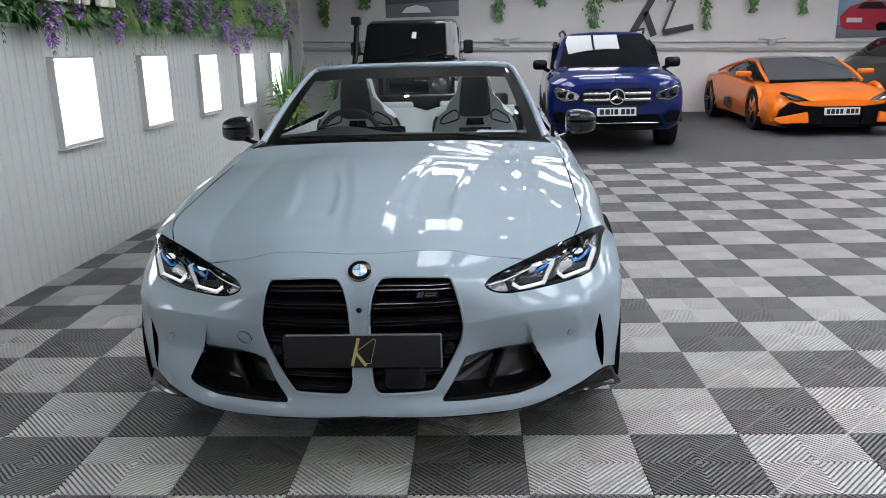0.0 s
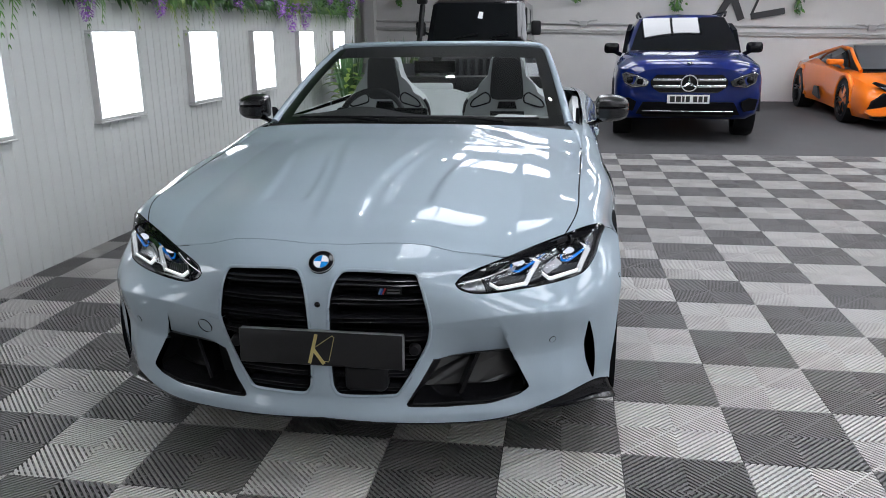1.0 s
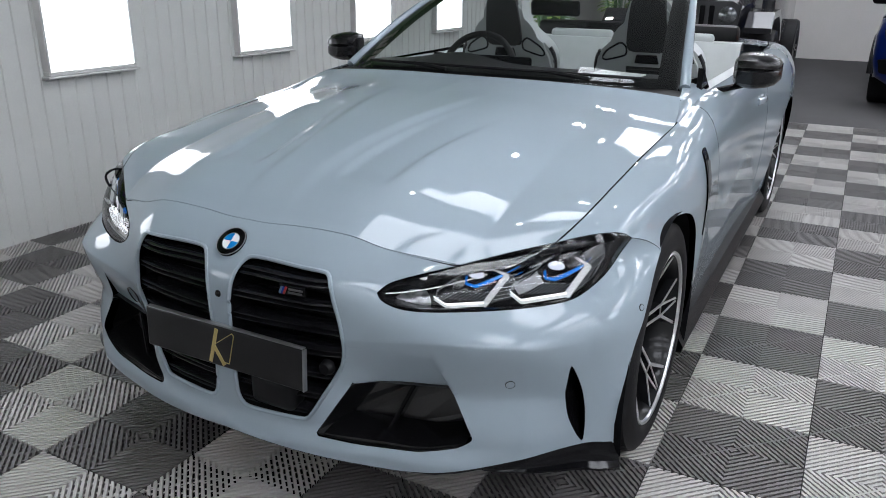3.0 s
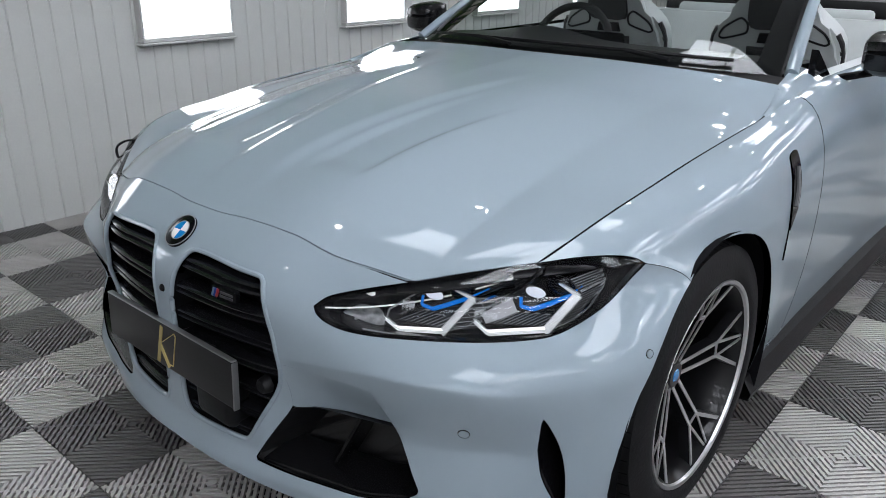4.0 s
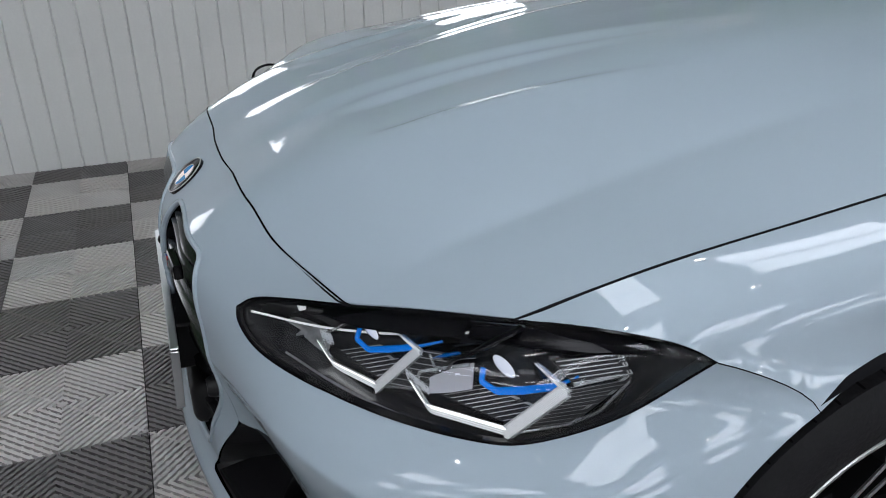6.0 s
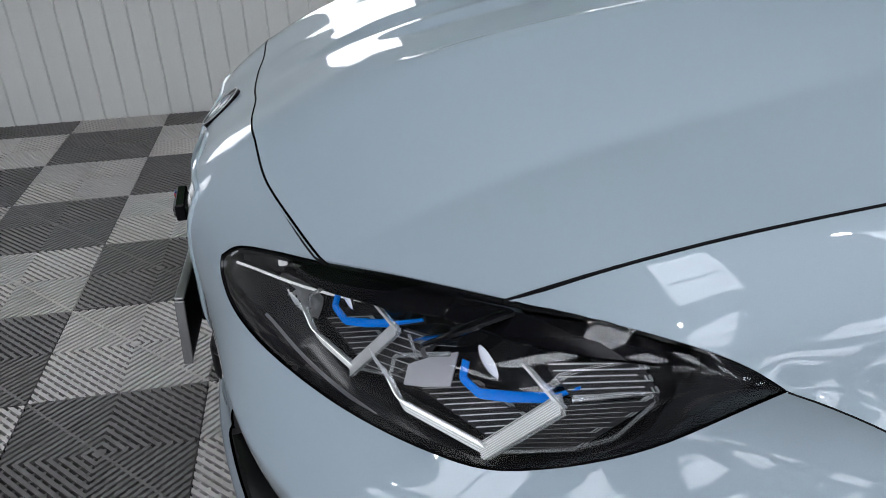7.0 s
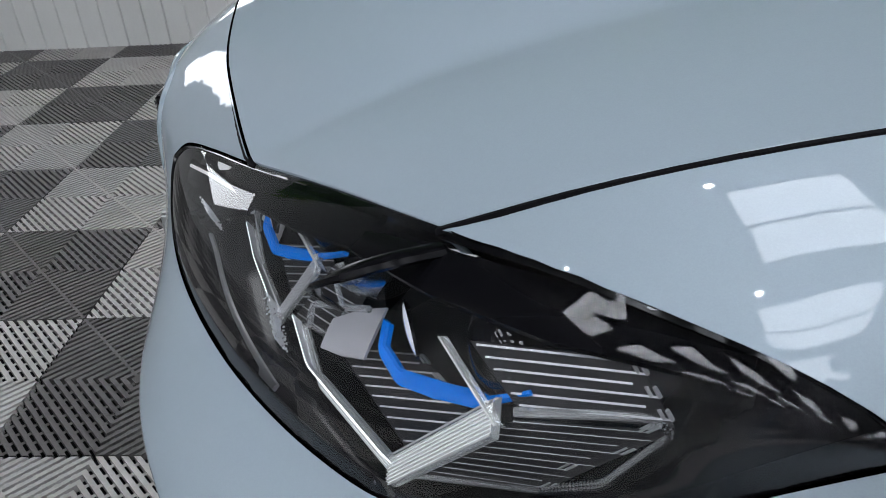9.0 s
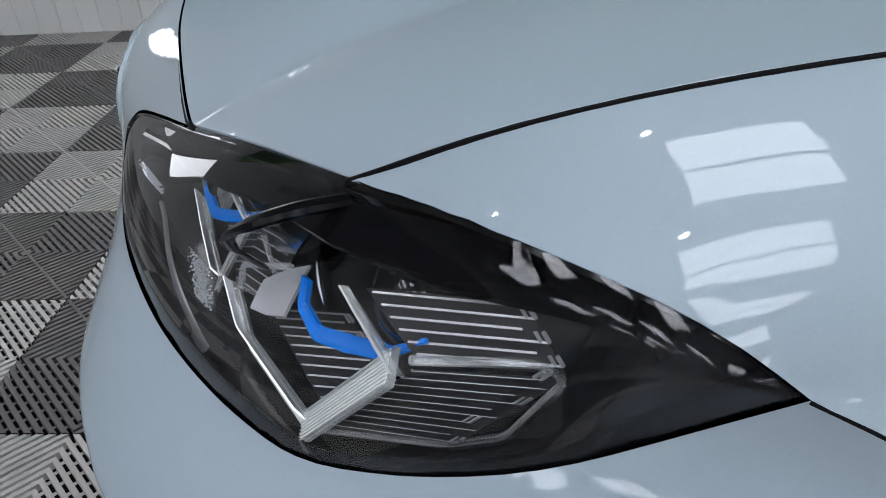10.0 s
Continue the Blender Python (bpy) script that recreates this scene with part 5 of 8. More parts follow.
# ---- wheels ----
def wheel_parts(parent, sgn):
    """Tyre, rim, paired spokes and brake of one wheel; the axle lies along x, the outer face towards sgn."""
    ax = Matrix.Rotation(radians(90 * sgn), 4, "Y")
    bm = bmesh.new()
    R, r = 0.343, 0.260
    lathe(bm, [(r - 0.01, -0.20), (r + 0.006, -0.215), (r + 0.03, -0.222), (R - 0.03, -0.218), (R - 0.006, -0.20), (R, -0.17), (R, -0.10), (R - 0.001, -0.098), (R, -0.096), (R, 0.0), (R - 0.006, 0.028), (R - 0.018, 0.037), (R - 0.04, 0.045), (r + 0.02, 0.047), (r + 0.006, 0.045), (r - 0.004, 0.036)], 72, ax)
    tyre = part("tyre", bm, M_RUBBER, parent, "black low-profile tyre")
    bm = bmesh.new()
    for k in range(60):
        w = 2 * math.pi * k / 60
        m = ax @ Matrix.Rotation(w, 4, "Z")
        box(bm, -0.008, 0.0004, -0.0014, 0.0014, 0.003, 0.026, m=m @ Matrix.Translation((R, 0, 0)) @ Matrix.Rotation(radians(-12), 4, "Y"))
    tagged(part("tread_cut", bm, M_DEEP, tyre, flat=True), kind="stuff")
    rim = new("rim")
    rim.parent = parent
    tagged(rim, "black and machined alloy rim with split spokes")
    bm = bmesh.new()
    lathe(bm, [(0.236, -0.19), (0.230, -0.04), (0.238, 0.010), (0.246, 0.030), (0.252, 0.040)], 72, ax)
    part("barrel", bm, M_RIM_BLACK, rim)
    bm = bmesh.new()
    lathe(bm, [(0.246, 0.034), (0.249, 0.0405), (0.257, 0.0425), (0.259, 0.038)], 72, ax)
    part("lip", bm, M_ALLOY, rim, "bright rim lip")
    bm = bmesh.new()
    lathe(bm, [(0.0, -0.030), (0.03, -0.030), (0.034, -0.034), (0.05, -0.038), (0.070, -0.048), (0.070, -0.10)], 32, ax)
    part("hub", bm, M_RIM_BLACK, rim)
    bm = bmesh.new()
    lathe(bm, [(0.0, -0.0285), (0.015, -0.0285), (0.017, -0.030)], 28, ax)
    part("centre_cap", bm, M_BADGE_BLUE, rim, "blue and white centre cap")
    face = 0.030
    for k in range(5):
        base = 2 * math.pi * k / 5 + 0.436

        def pt(rad, a, h):
            return ax @ Vector((rad * math.cos(base + a), rad * math.sin(base + a), h))

        bars = []
        for s in (-1, 1):
            bars += [((0.034, s * 0.42, -0.034), (0.160, s * 0.125, 0.004), 0.0046), ((0.160, s * 0.125, 0.004), (0.248, s * 0.33, face), 0.0048)]
        bars.append(((0.158, -0.125, 0.003), (0.158, 0.125, 0.003), 0.0042))
        bars += [((0.160, s * 0.125, 0.004), (0.248, s * 0.020, face), 0.0034) for s in (-1, 1)]
        for (r0, a0, h0), (r1, a1, h1), w in bars:
            p, q = pt(r0, a0, h0), pt(r1, a1, h1)
            d = (q - p).normalized()
            n = (ax.to_3x3() @ Vector((0, 0, 1))).normalized()
            t = d.cross(n).normalized()
            for nm, o0, o1, mat, ww in (("spoke_face", 0.0, -0.003, M_ALLOY, w), ("spoke", -0.003, -0.030, M_RIM_BLACK, w * 1.25)):
                bm = bmesh.new()
                v = [bm.verts.new(c + t * e * ww + n * o) for o in (o0, o1) for c, e in ((p, -1), (p, 1), (q, 1), (q, -1))]
                for f in ((0, 1, 2, 3), (7, 6, 5, 4), (0, 4, 5, 1), (1, 5, 6, 2), (2, 6, 7, 3), (3, 7, 4, 0)):
                    bm.faces.new([v[i] for i in f])
                part(nm, bm, mat, rim, flat=True)
    bm = bmesh.new()
    lathe(bm, [(0.08, -0.115), (0.195, -0.115), (0.195, -0.14), (0.08, -0.14)], 48, ax)
    part("brake_disc", bm, M_RIM_BLACK, parent, "dark steel brake disc")
    bm = bmesh.new()
    box(bm, 0.13, 0.215, -0.12, 0.06, -0.16, -0.085, 0.012, 2, ax)
    part("brake_caliper", bm, M_RIM_BLACK, parent, "black brake caliper")


for sgn in (1, -1):
    for y, u, ay, gap in ((0.545, 0.862, AX_Y, 0.404), (3.343, 0.872, 3.343, 0.379)):
        w = new("wheel")
        w.parent = car
        w.location = (sgn * u, y, 0.337)
        wheel_parts(w, sgn)
        # wheel-arch liner
        bm = bmesh.new()
        rr = []
        for a in np.linspace(radians(-20), radians(200), 30):
            rr.append([bm.verts.new((sgn * x, ay + gap * math.cos(a), AX_Z + gap * math.sin(a))) for x in (0.60, 0.915)])
        for p, q in zip(rr, rr[1:]):
            bm.faces.new((p[0], p[1], q[1], q[0]))
        part("arch_liner", bm, M_DEEP, car, "dark wheel-arch liner")
        bm = bmesh.new()
        prism(bm, [(gap * math.cos(a), gap * math.sin(a)) for a in np.linspace(0, 2 * math.pi, 30, endpoint=False)], 0.01, Matrix.Translation((sgn * 0.60, ay, AX_Z)) @ Matrix.Rotation(radians(90), 4, "Y"))
        part("arch_back", bm, M_DEEP, car, flat=True)

# ---- gill on the front wing, sill, door handle ----
for sgn in (1, -1):
    bm = bmesh.new()
    line = side(side_chart([(0.889, z) for z in np.linspace(0.645, 0.56, 6)])) * [sgn, 1, 1]
    rod(bm, line, 0.0022, 5)
    part("wing_joint", bm, M_DEEP, car, "dark joint below the outlet")
    bm = bmesh.new()
    q = [(sgn * (0.865 - 0.0 * y), y, 0.20) for y in np.linspace(0.86, 2.98, 14)]
    ring = [[bm.verts.new((x + sgn * dx, y, z + dz)) for dx, dz in ((-0.06, 0.02), (0.03, 0.01), (0.055, -0.03), (0.05, -0.05), (-0.05, -0.06))] for x, y, z in q]
    for r, s in zip(ring, ring[1:]):
        for k in range(5):
            bm.faces.new((r[k], r[(k + 1) % 5], s[(k + 1) % 5], s[k]))
    part("sill", bm, M_BLACK, car, "dark side sill")
    bm = bmesh.new()
    p = side(side_chart([(y, 0.80) for y in np.linspace(2.25, 2.45, 8)]))
    rod(bm, [(sgn * (x + 0.014 * math.sin(math.pi * i / 7) + 0.002), y, z) for i, (x, y, z) in enumerate(p)], 0.010, 8, squash=1.6)
    part("door_handle", bm, M_PAINT, car, "body-coloured door handle")

rim_yz = spline([(0.978, 0.824), (0.920, 0.818), (0.900, 0.760), (0.885, 0.690), (0.889, 0.640), (0.905, 0.655), (0.945, 0.690), (0.968, 0.750)], 36, True, 0.25)
patch("wing_gill", side_chart(rim_yz) * fs, [], lambda q: side(q / fs) + [0.004, 0, 0], 0.012, M_GLOSS_BLACK, car, "gloss black air outlet on the wing", flange=0.006, flip=True)
for sgn in (1, -1):
    bm = bmesh.new()
    p3 = side(side_chart([(0.905, 0.700), (0.925, 0.735), (0.950, 0.790)])) * [sgn, 1, 1]
    rod(bm, [Vector(v) + Vector((sgn * 0.006, 0, 0)) for v in p3], 0.006, 8)
    part("gill_fin", bm, M_DARK_SILVER, car, "dark silver fin in the air outlet")

# ---- windscreen ----
M_GLASS = clear("windscreen_glass", (0.70, 0.74, 0.73))
M_TRIM = material("black_trim", (0.007, 0.007, 0.008), 0.4, spec=0.25, vary=0.2, scale=20)
M_LEATHER = material("pale_grey_leather", (0.55, 0.58, 0.58), 0.45, vary=0.06, scale=12, bump=0.12, bump_scale=240)
M_LEATHER_BLACK = material("black_leather", (0.022, 0.022, 0.024), 0.5, vary=0.15, scale=14, bump=0.15, bump_scale=240)
base = spline([(0, 1.145, 0.972), (0.3, 1.165, 0.970), (0.55, 1.225, 0.962), (0.735, 1.335, 0.950)], 30)
head = spline([(0, 1.935, 1.318), (0.3, 1.955, 1.316), (0.5, 2.00, 1.309), (0.590, 2.05, 1.296)], 30)


def screen(a, b):
    """Windscreen: a across from -1 to 1, b up from the cowl to the header."""
    k = np.linspace(0, 1, 30)
    w = np.abs(a)
    lo = np.stack([np.interp(w, k, base[:, j]) for j in range(3)], -1)
    hi = np.stack([np.interp(w, k, head[:, j]) for j in range(3)], -1)
    p = lo + (hi - lo) * b[..., None]
    p[..., 0] *= np.sign(a)
    bow = 0.025 * np.sin(math.pi * b)
    p[..., 2] += bow * 0.8
    p[..., 1] -= bow * 0.4
    return p


ga, gb_ = np.meshgrid(np.linspace(-0.965, 0.965, 41), np.linspace(0.0, 0.975, 21), indexing="ij")
glass_p = screen(ga, gb_)
ws = solid("windscreen", glass_p.reshape(-1, 3), grid_faces(41, 21), M_GLASS, car, "clear windscreen")
ws.visible_shadow = False


def band(name, a0, a1, b0, b1, mat, label, off=-0.004):
    aa, bb = np.meshgrid(np.linspace(a0, a1, 30), np.linspace(b0, b1, 8), indexing="ij")
    p = screen(aa, bb)
    p[..., 1] += 0.004
    p[..., 2] += off
    solid(name, p.reshape(-1, 3), grid_faces(30, 8), mat, car, label)


band("screen_band", -0.97, 0.97, 0.0, 0.075, M_TRIM, "black band along the foot of the windscreen")
band("screen_band", -0.97, 0.97, 0.80, 0.985, M_TRIM, "black band along the top of the windscreen")
band("screen_band", -0.985, -0.865, 0.06, 0.90, M_TRIM, "black band beside the pillar")
band("screen_band", 0.865, 0.985, 0.06, 0.90, M_TRIM, "black band beside the pillar")
# painted pillars and header
bm = bmesh.new()
t = np.linspace(0, 1, 16)
path_l = screen(np.full(16, 1.0), t)
top = screen(np.linspace(1, -1, 41), np.full(41, 1.0))
frame_line = [path_l[i] for i in range(15)] + [top[i] for i in range(1, 40)] + [path_l[i] * [-1, 1, 1] for i in range(14, -1, -1)]
frame_line = spline(frame_line, 110)
rad = [0.020 - 0.005 * smooth(p[2], 1.0, 1.3) for p in frame_line]
rod(bm, [Vector(p) + Vector((0, 0.015, 0.004)) for p in frame_line], rad, 12)
part("screen_frame", bm, M_PAINT, car, "grey-blue windscreen frame")
bm = bmesh.new()
rod(bm, [Vector(p) + Vector((-0.02 * np.sign(p[0]), 0.035, -0.012)) for p in frame_line], [x * 1.05 for x in rad], 10)
part("frame_lining", bm, M_TRIM, car, "black inner frame lining")
# cowl and wipers
bm = bmesh.new()
cw = spline([(-0.75, 1.20, 0.935), (-0.4, 1.13, 0.962), (0, 1.11, 0.966), (0.4, 1.13, 0.962), (0.75, 1.20, 0.935)], 30)
ring = [[bm.verts.new((x, y - 0.02, z - 0.012)), bm.verts.new((x, y + 0.02, z - 0.008)), bm.verts.new((x, y + 0.12, z + 0.012)), bm.verts.new((x, y + 0.12, z - 0.05))] for x, y, z in cw]
for r, s in zip(ring, ring[1:]):
    for k in range(3):
        bm.faces.new((r[k], r[k + 1], s[k + 1], s[k]))
part("cowl", bm, M_TRIM, car, "black cowl below the windscreen")
for x0, x1, dz in ((-0.55, 0.02, 0.0), (0.02, 0.58, 0.0)):
    bm = bmesh.new()
    us = np.linspace(x0, x1, 10)
    q = screen(us / 0.735, np.full(10, 0.045)) + [0, -0.012, 0.012]
    rod(bm, [Vector(p) for p in q], 0.006, 6)
    rod(bm, [Vector(q[4]), Vector(q[4]) + Vector((0.16, -0.03, -0.012))], 0.008, 6)
    part("wiper", bm, M_BLACK, car, "black wiper")
# white papers on the dash top
bm = bmesh.new()
box(bm, -0.10, 0.10, -0.055, 0.055, 0, 0.004, 0.001, 1, Matrix.Translation((0.47, 1.36, 0.981)) @ Matrix.Rotation(radians(-18), 4, "Z") @ Matrix.Rotation(radians(8), 4, "X"))
papers = part("paper_sheet", bm, M_WHITE, None, flat=True)
papers.location.x += CX
tagged(papers, "white papers lying on the dark dashboard", "paper")

# ---- cabin ----
bm = bmesh.new()
ring = []
for x in np.linspace(-0.72, 0.72, 31):
    d = 0.02 * math.exp(-(((x + 0.37) / 0.2) ** 2))
    c = 0.16 * (abs(x) / 0.72) ** 2
    ring.append([bm.verts.new(p) for p in ((x, 1.18 + c, 0.955), (x, 1.30 + c * 0.7, 0.972), (x, 1.60, 0.965 + d), (x, 1.72, 0.955 + 2.2 * d), (x, 1.76, 0.92 + 1.5 * d), (x, 1.74, 0.80), (x, 1.66, 0.62), (x, 1.60, 0.4))])
for r, s in zip(ring, ring[1:]):
    for k in range(7):
        bm.faces.new((r[k], r[k + 1], s[k + 1], s[k]))
part("dashboard", bm, M_LEATHER_BLACK, car, "black leather dashboard")
bm = bmesh.new()
box(bm, -0.52, -0.02, 1.72, 1.735, 0.915, 0.992, 0.012, 2)
part("display", bm, M_GLOSS_BLACK, car, "curved dark display")
# steering wheel
sw = new("steering_wheel")
sw.parent = car
tagged(sw, "black leather steering wheel")
sm = Matrix.Translation((-0.37, 1.90, 0.90)) @ Matrix.Rotation(radians(68), 4, "X")
bm = bmesh.new()
rod(bm, [sm @ Vector((0.185 * math.cos(a), 0.18 * math.sin(a), 0)) for a in np.linspace(0, 2 * math.pi, 40, endpoint=False)], 0.016, 10, closed=True)
part("rim", bm, M_LEATHER_BLACK, sw)
bm = bmesh.new()
box(bm, -0.07, 0.07, -0.05, 0.05, -0.03, 0.01, 0.02, 2, sm)
part("boss", bm, M_TRIM, sw)
for a in (0.15, math.pi - 0.15, -math.pi / 2):
    bm = bmesh.new()
    rod(bm, [sm @ Vector((0.05 * math.cos(a), 0.05 * math.sin(a), -0.01)), sm @ Vector((0.18 * math.cos(a), 0.18 * math.sin(a), 0))], 0.014, 6, squash=0.5)
    part("spoke", bm, M_TRIM, sw)


def bucket_seat(u):
    """Sports seat: pale shell with a slim head, black middle, shoulder cut-outs and bolsters."""
    seat = new("seat")
    seat.parent = car
    seat.location = (u, 2.42, 0)
    tagged(seat, "pale grey leather sports seat with a black middle")
    lean = Matrix.Translation((0, 0, 0.42)) @ Matrix.Rotation(radians(14), 4, "X") @ Matrix.Rotation(radians(90), 4, "X") @ Matrix.Scale(0.96, 4, (1, 0, 0))
    half = [(0.0, 0.86), (0.080, 0.855), (0.100, 0.83), (0.122, 0.73), (0.158, 0.675), (0.235, 0.610), (0.268, 0.55), (0.270, 0.45), (0.255, 0.2), (0.24, 0.0)]
    line = spline(half, 26)
    outline = [tuple(p) for p in line] + [(-x, y) for x, y in line[::-1][:-1]]
    bm = bmesh.new()
    prism(bm, outline, 0.10, lean @ Matrix.Translation((0, 0, -0.05)), 0.02)
    part("backrest", bm, M_LEATHER, seat)
    hm = spline([(0.0, 0.862), (0.072, 0.86), (0.082, 0.84), (0.098, 0.71), (0.100, 0.63), (0.085, 0.612), (0.0, 0.612)], 20)
    bm = bmesh.new()
    prism(bm, [tuple(p) for p in hm] + [(-x, y) for x, y in hm[::-1][1:-1]], 0.03, lean @ Matrix.Translation((0, 0, 0.036)), 0.01)
    part("headrest_pad", bm, M_LEATHER_BLACK, seat, "black head pad")
    bm = bmesh.new()
    prism(bm, [(-0.105, 0.0), (0.105, 0.0), (0.105, 0.535), (-0.105, 0.535)], 0.03, lean @ Matrix.Translation((0, 0, 0.036)), 0.012)
    part("centre_pad", bm, M_LEATHER_BLACK, seat, "black centre pad")
    bm = bmesh.new()
    prism(bm, [(-0.06, 0.555), (0.06, 0.555), (0.05, 0.595), (-0.05, 0.595)], 0.02, lean @ Matrix.Translation((0, 0, 0.046)), 0.004)
    part("crest", bm, M_GLOSS_BLACK, seat, "glossy black crest")
    for s in (1, -1):
        cut = [(s * 0.105, 0.630), (s * 0.135, 0.650), (s * 0.205, 0.608), (s * 0.228, 0.572), (s * 0.205, 0.562), (s * 0.11, 0.590)]
        bm = bmesh.new()
        c2 = spline(cut, 30, True, 0.3)
        rod(bm, [lean @ Vector((x, y, 0.053)) for x, y in c2], 0.005, 6, closed=True)
        part("cut_out_rim", bm, M_TRIM, seat, "black rim of the shoulder opening")
        bm = bmesh.new()
        prism(bm, [tuple(q) for q in (c2 if s > 0 else c2[::-1])], 0.004, lean @ Matrix.Translation((0, 0, 0.049)))
        part("cut_out", bm, M_LEATHER, seat, "pale back of the shoulder opening", flat=True)
        bm = bmesh.new()
        rod(bm, [lean @ Vector((s * x, y, 0.02)) for x, y in line[10:]], 0.012, 8)
        part("piping", bm, M_LEATHER_BLACK, seat, "dark outer edge")
        bm = bmesh.new()
        rod(bm, [lean @ Vector((s * x, y, z)) for x, y, z in ((0.18, 0.50, 0.04), (0.195, 0.36, 0.08), (0.18, 0.08, 0.10))], [0.03, 0.05, 0.055], 10)
        part("bolster", bm, M_LEATHER, seat)
    bm = bmesh.new()
    box(bm, -0.25, 0.25, -0.52, 0.05, 0.36, 0.52, 0.05, 3)
    part("cushion", bm, M_LEATHER, seat)


bucket_seat(0.37)
bucket_seat(-0.37)
bm = bmesh.new()
ring = []
for x in np.linspace(-0.66, 0.66, 27):
    dip = 0.03 * math.exp(-((x / 0.06) ** 2))
    ring.append([bm.verts.new(p) for p in ((x, 2.95, 0.45), (x, 3.03 + dip, 0.62), (x, 3.16 + dip, 0.93 - dip), (x, 3.20, 0.985 - dip), (x, 3.26, 0.99 - dip), (x, 3.30, 0.94))])
for r, s in zip(ring, ring[1:]):
    for k in range(5):
        bm.faces.new((r[k], r[k + 1], s[k + 1], s[k]))
part("rear_bench", bm, M_LEATHER, car, "pale grey rear bench")
bm = bmesh.new()
box(bm, -0.62, 0.62, 3.30, 3.40, 0.94, 1.075, 0.03, 2)
part("roof_cover_edge", bm, M_TRIM, car, "black edge of the hood cover")
for s in (1, -1):
    bm = bmesh.new()
    box(bm, *sorted((s * 0.10, s * 0.50)), 3.22, 3.28, 0.96, 1.03, 0.025, 3)
    part("rear_headrest", bm, M_LEATHER, car, "pale rear head restraint")
    # inner door panel
    bm = bmesh.new()
    ring = [[bm.verts.new((s * (0.79 + 0.002), y, 0.935)), bm.verts.new((s * 0.755, y, 0.945)), bm.verts.new((s * 0.735, y, 0.90)), bm.verts.new((s * 0.72, y, 0.66)), bm.verts.new((s * 0.74, y, 0.35))] for y in np.linspace(1.3, 3.2, 14)]
    for r, q in zip(ring, ring[1:]):
        for k in range(4):
            bm.faces.new((r[k], r[k + 1], q[k + 1], q[k]))
    part("door_lining", bm, M_LEATHER, car, "pale leather door lining")
# rear deck
bm = bmesh.new()
ring = []
for y in np.linspace(3.30, 4.46, 20):
    w, z = float(side_u(y)), float(side_z(y))
    ring.append([bm.verts.new((x * w, y, z + 0.035 * (1 - x * x))) for x in np.linspace(-1, 1, 21)])
for r, s in zip(ring, ring[1:]):
    for k in range(20):
        bm.faces.new((r[k], r[k + 1], s[k + 1], s[k]))
part("rear_deck", bm, M_PAINT, car, "grey-blue rear deck")
bm = bmesh.new()
box(bm, -0.80, 0.80, 4.40, 4.46, 0.25, 0.90, 0.05, 3)
part("rear_bumper", bm, M_PAINT, car, "grey-blue rear end")
bm = bmesh.new()
box(bm, -0.70, 0.70, 1.2, 3.3, 0.24, 0.30)
part("cabin_floor", bm, M_LEATHER_BLACK, car, "dark cabin floor", flat=True)
# rear-view mirror
bm = bmesh.new()
box(bm, -0.12, 0.12, -0.012, 0.02, -0.035, 0.035, 0.014, 3, Matrix.Translation((-0.02, 1.99, 1.195)) @ Matrix.Rotation(radians(8), 4, "X"))
part("inside_mirror", bm, M_GLOSS_BLACK, car, "black inside mirror")
bm = bmesh.new()
rod(bm, [(0, 1.96, 1.285), (-0.01, 1.985, 1.23)], [0.05, 0.02], 8)
part("mirror_mount", bm, M_TRIM, car, "black mirror mount")

# ---- door mirrors ----
for sgn in (1, -1):
    dm = new("door_mirror")
    dm.parent = car
    tagged(dm, "gloss carbon-black door mirror on a slim arm")
    bm = bmesh.new()
    ring = []
    for u, yf, yb, z0, z1 in ((0.865, 1.56, 1.64, 0.962, 1.050), (0.88, 1.53, 1.67, 0.950, 1.068), (0.93, 1.515, 1.68, 0.945, 1.074), (0.98, 1.525, 1.68, 0.950, 1.068), (1.01, 1.55, 1.675, 0.960, 1.056), (1.026, 1.59, 1.66, 0.978, 1.038)):
        c, hz = (z0 + z1) / 2, (z1 - z0) / 2
        ring.append([bm.verts.new((sgn * u, yb + (yf - yb) * f, c + hz * g)) for f, g in ((0, 0.9), (0.3, 1.0), (0.8, 0.88), (0.97, 0.62), (1.0, 0.22), (0.95, 0.12), (1.0, 0.0), (0.96, -0.72), (0.75, -1.0), (0.1, -1.0), (0, -0.85))])
    for r, s in zip(ring, ring[1:]):
        for k in range(11):
            bm.faces.new((r[k], r[(k + 1) % 11], s[(k + 1) % 11], s[k]))
    bm.faces.new(ring[0])
    bm.faces.new(ring[-1])
    bmesh.ops.recalc_face_normals(bm, faces=bm.faces)
    bmesh.ops.subdivide_edges(bm, edges=bm.edges[:], cuts=1, smooth=0.15, use_grid_fill=True)
    part("shell", bm, M_CARBON, dm)
    bm = bmesh.new()
    rod(bm, [(sgn * 0.79, 1.52, 0.918), (sgn * 0.83, 1.55, 0.935), (sgn * 0.90, 1.585, 0.952)], [0.028, 0.02, 0.018], 8, squash=0.6)
    part("arm", bm, M_GLOSS_BLACK, dm)
    bm = bmesh.new()
    prism(bm, [(0, 0), (0.20, 0), (0.0, 0.11)], 0.02, Matrix.Translation((sgn * 0.765, 1.40, 0.915)) @ Matrix.Rotation(radians(90), 4, "Z") @ Matrix.Rotation(radians(90), 4, "X"))
    part("foot", bm, M_GLOSS_BLACK, dm, flat=True)

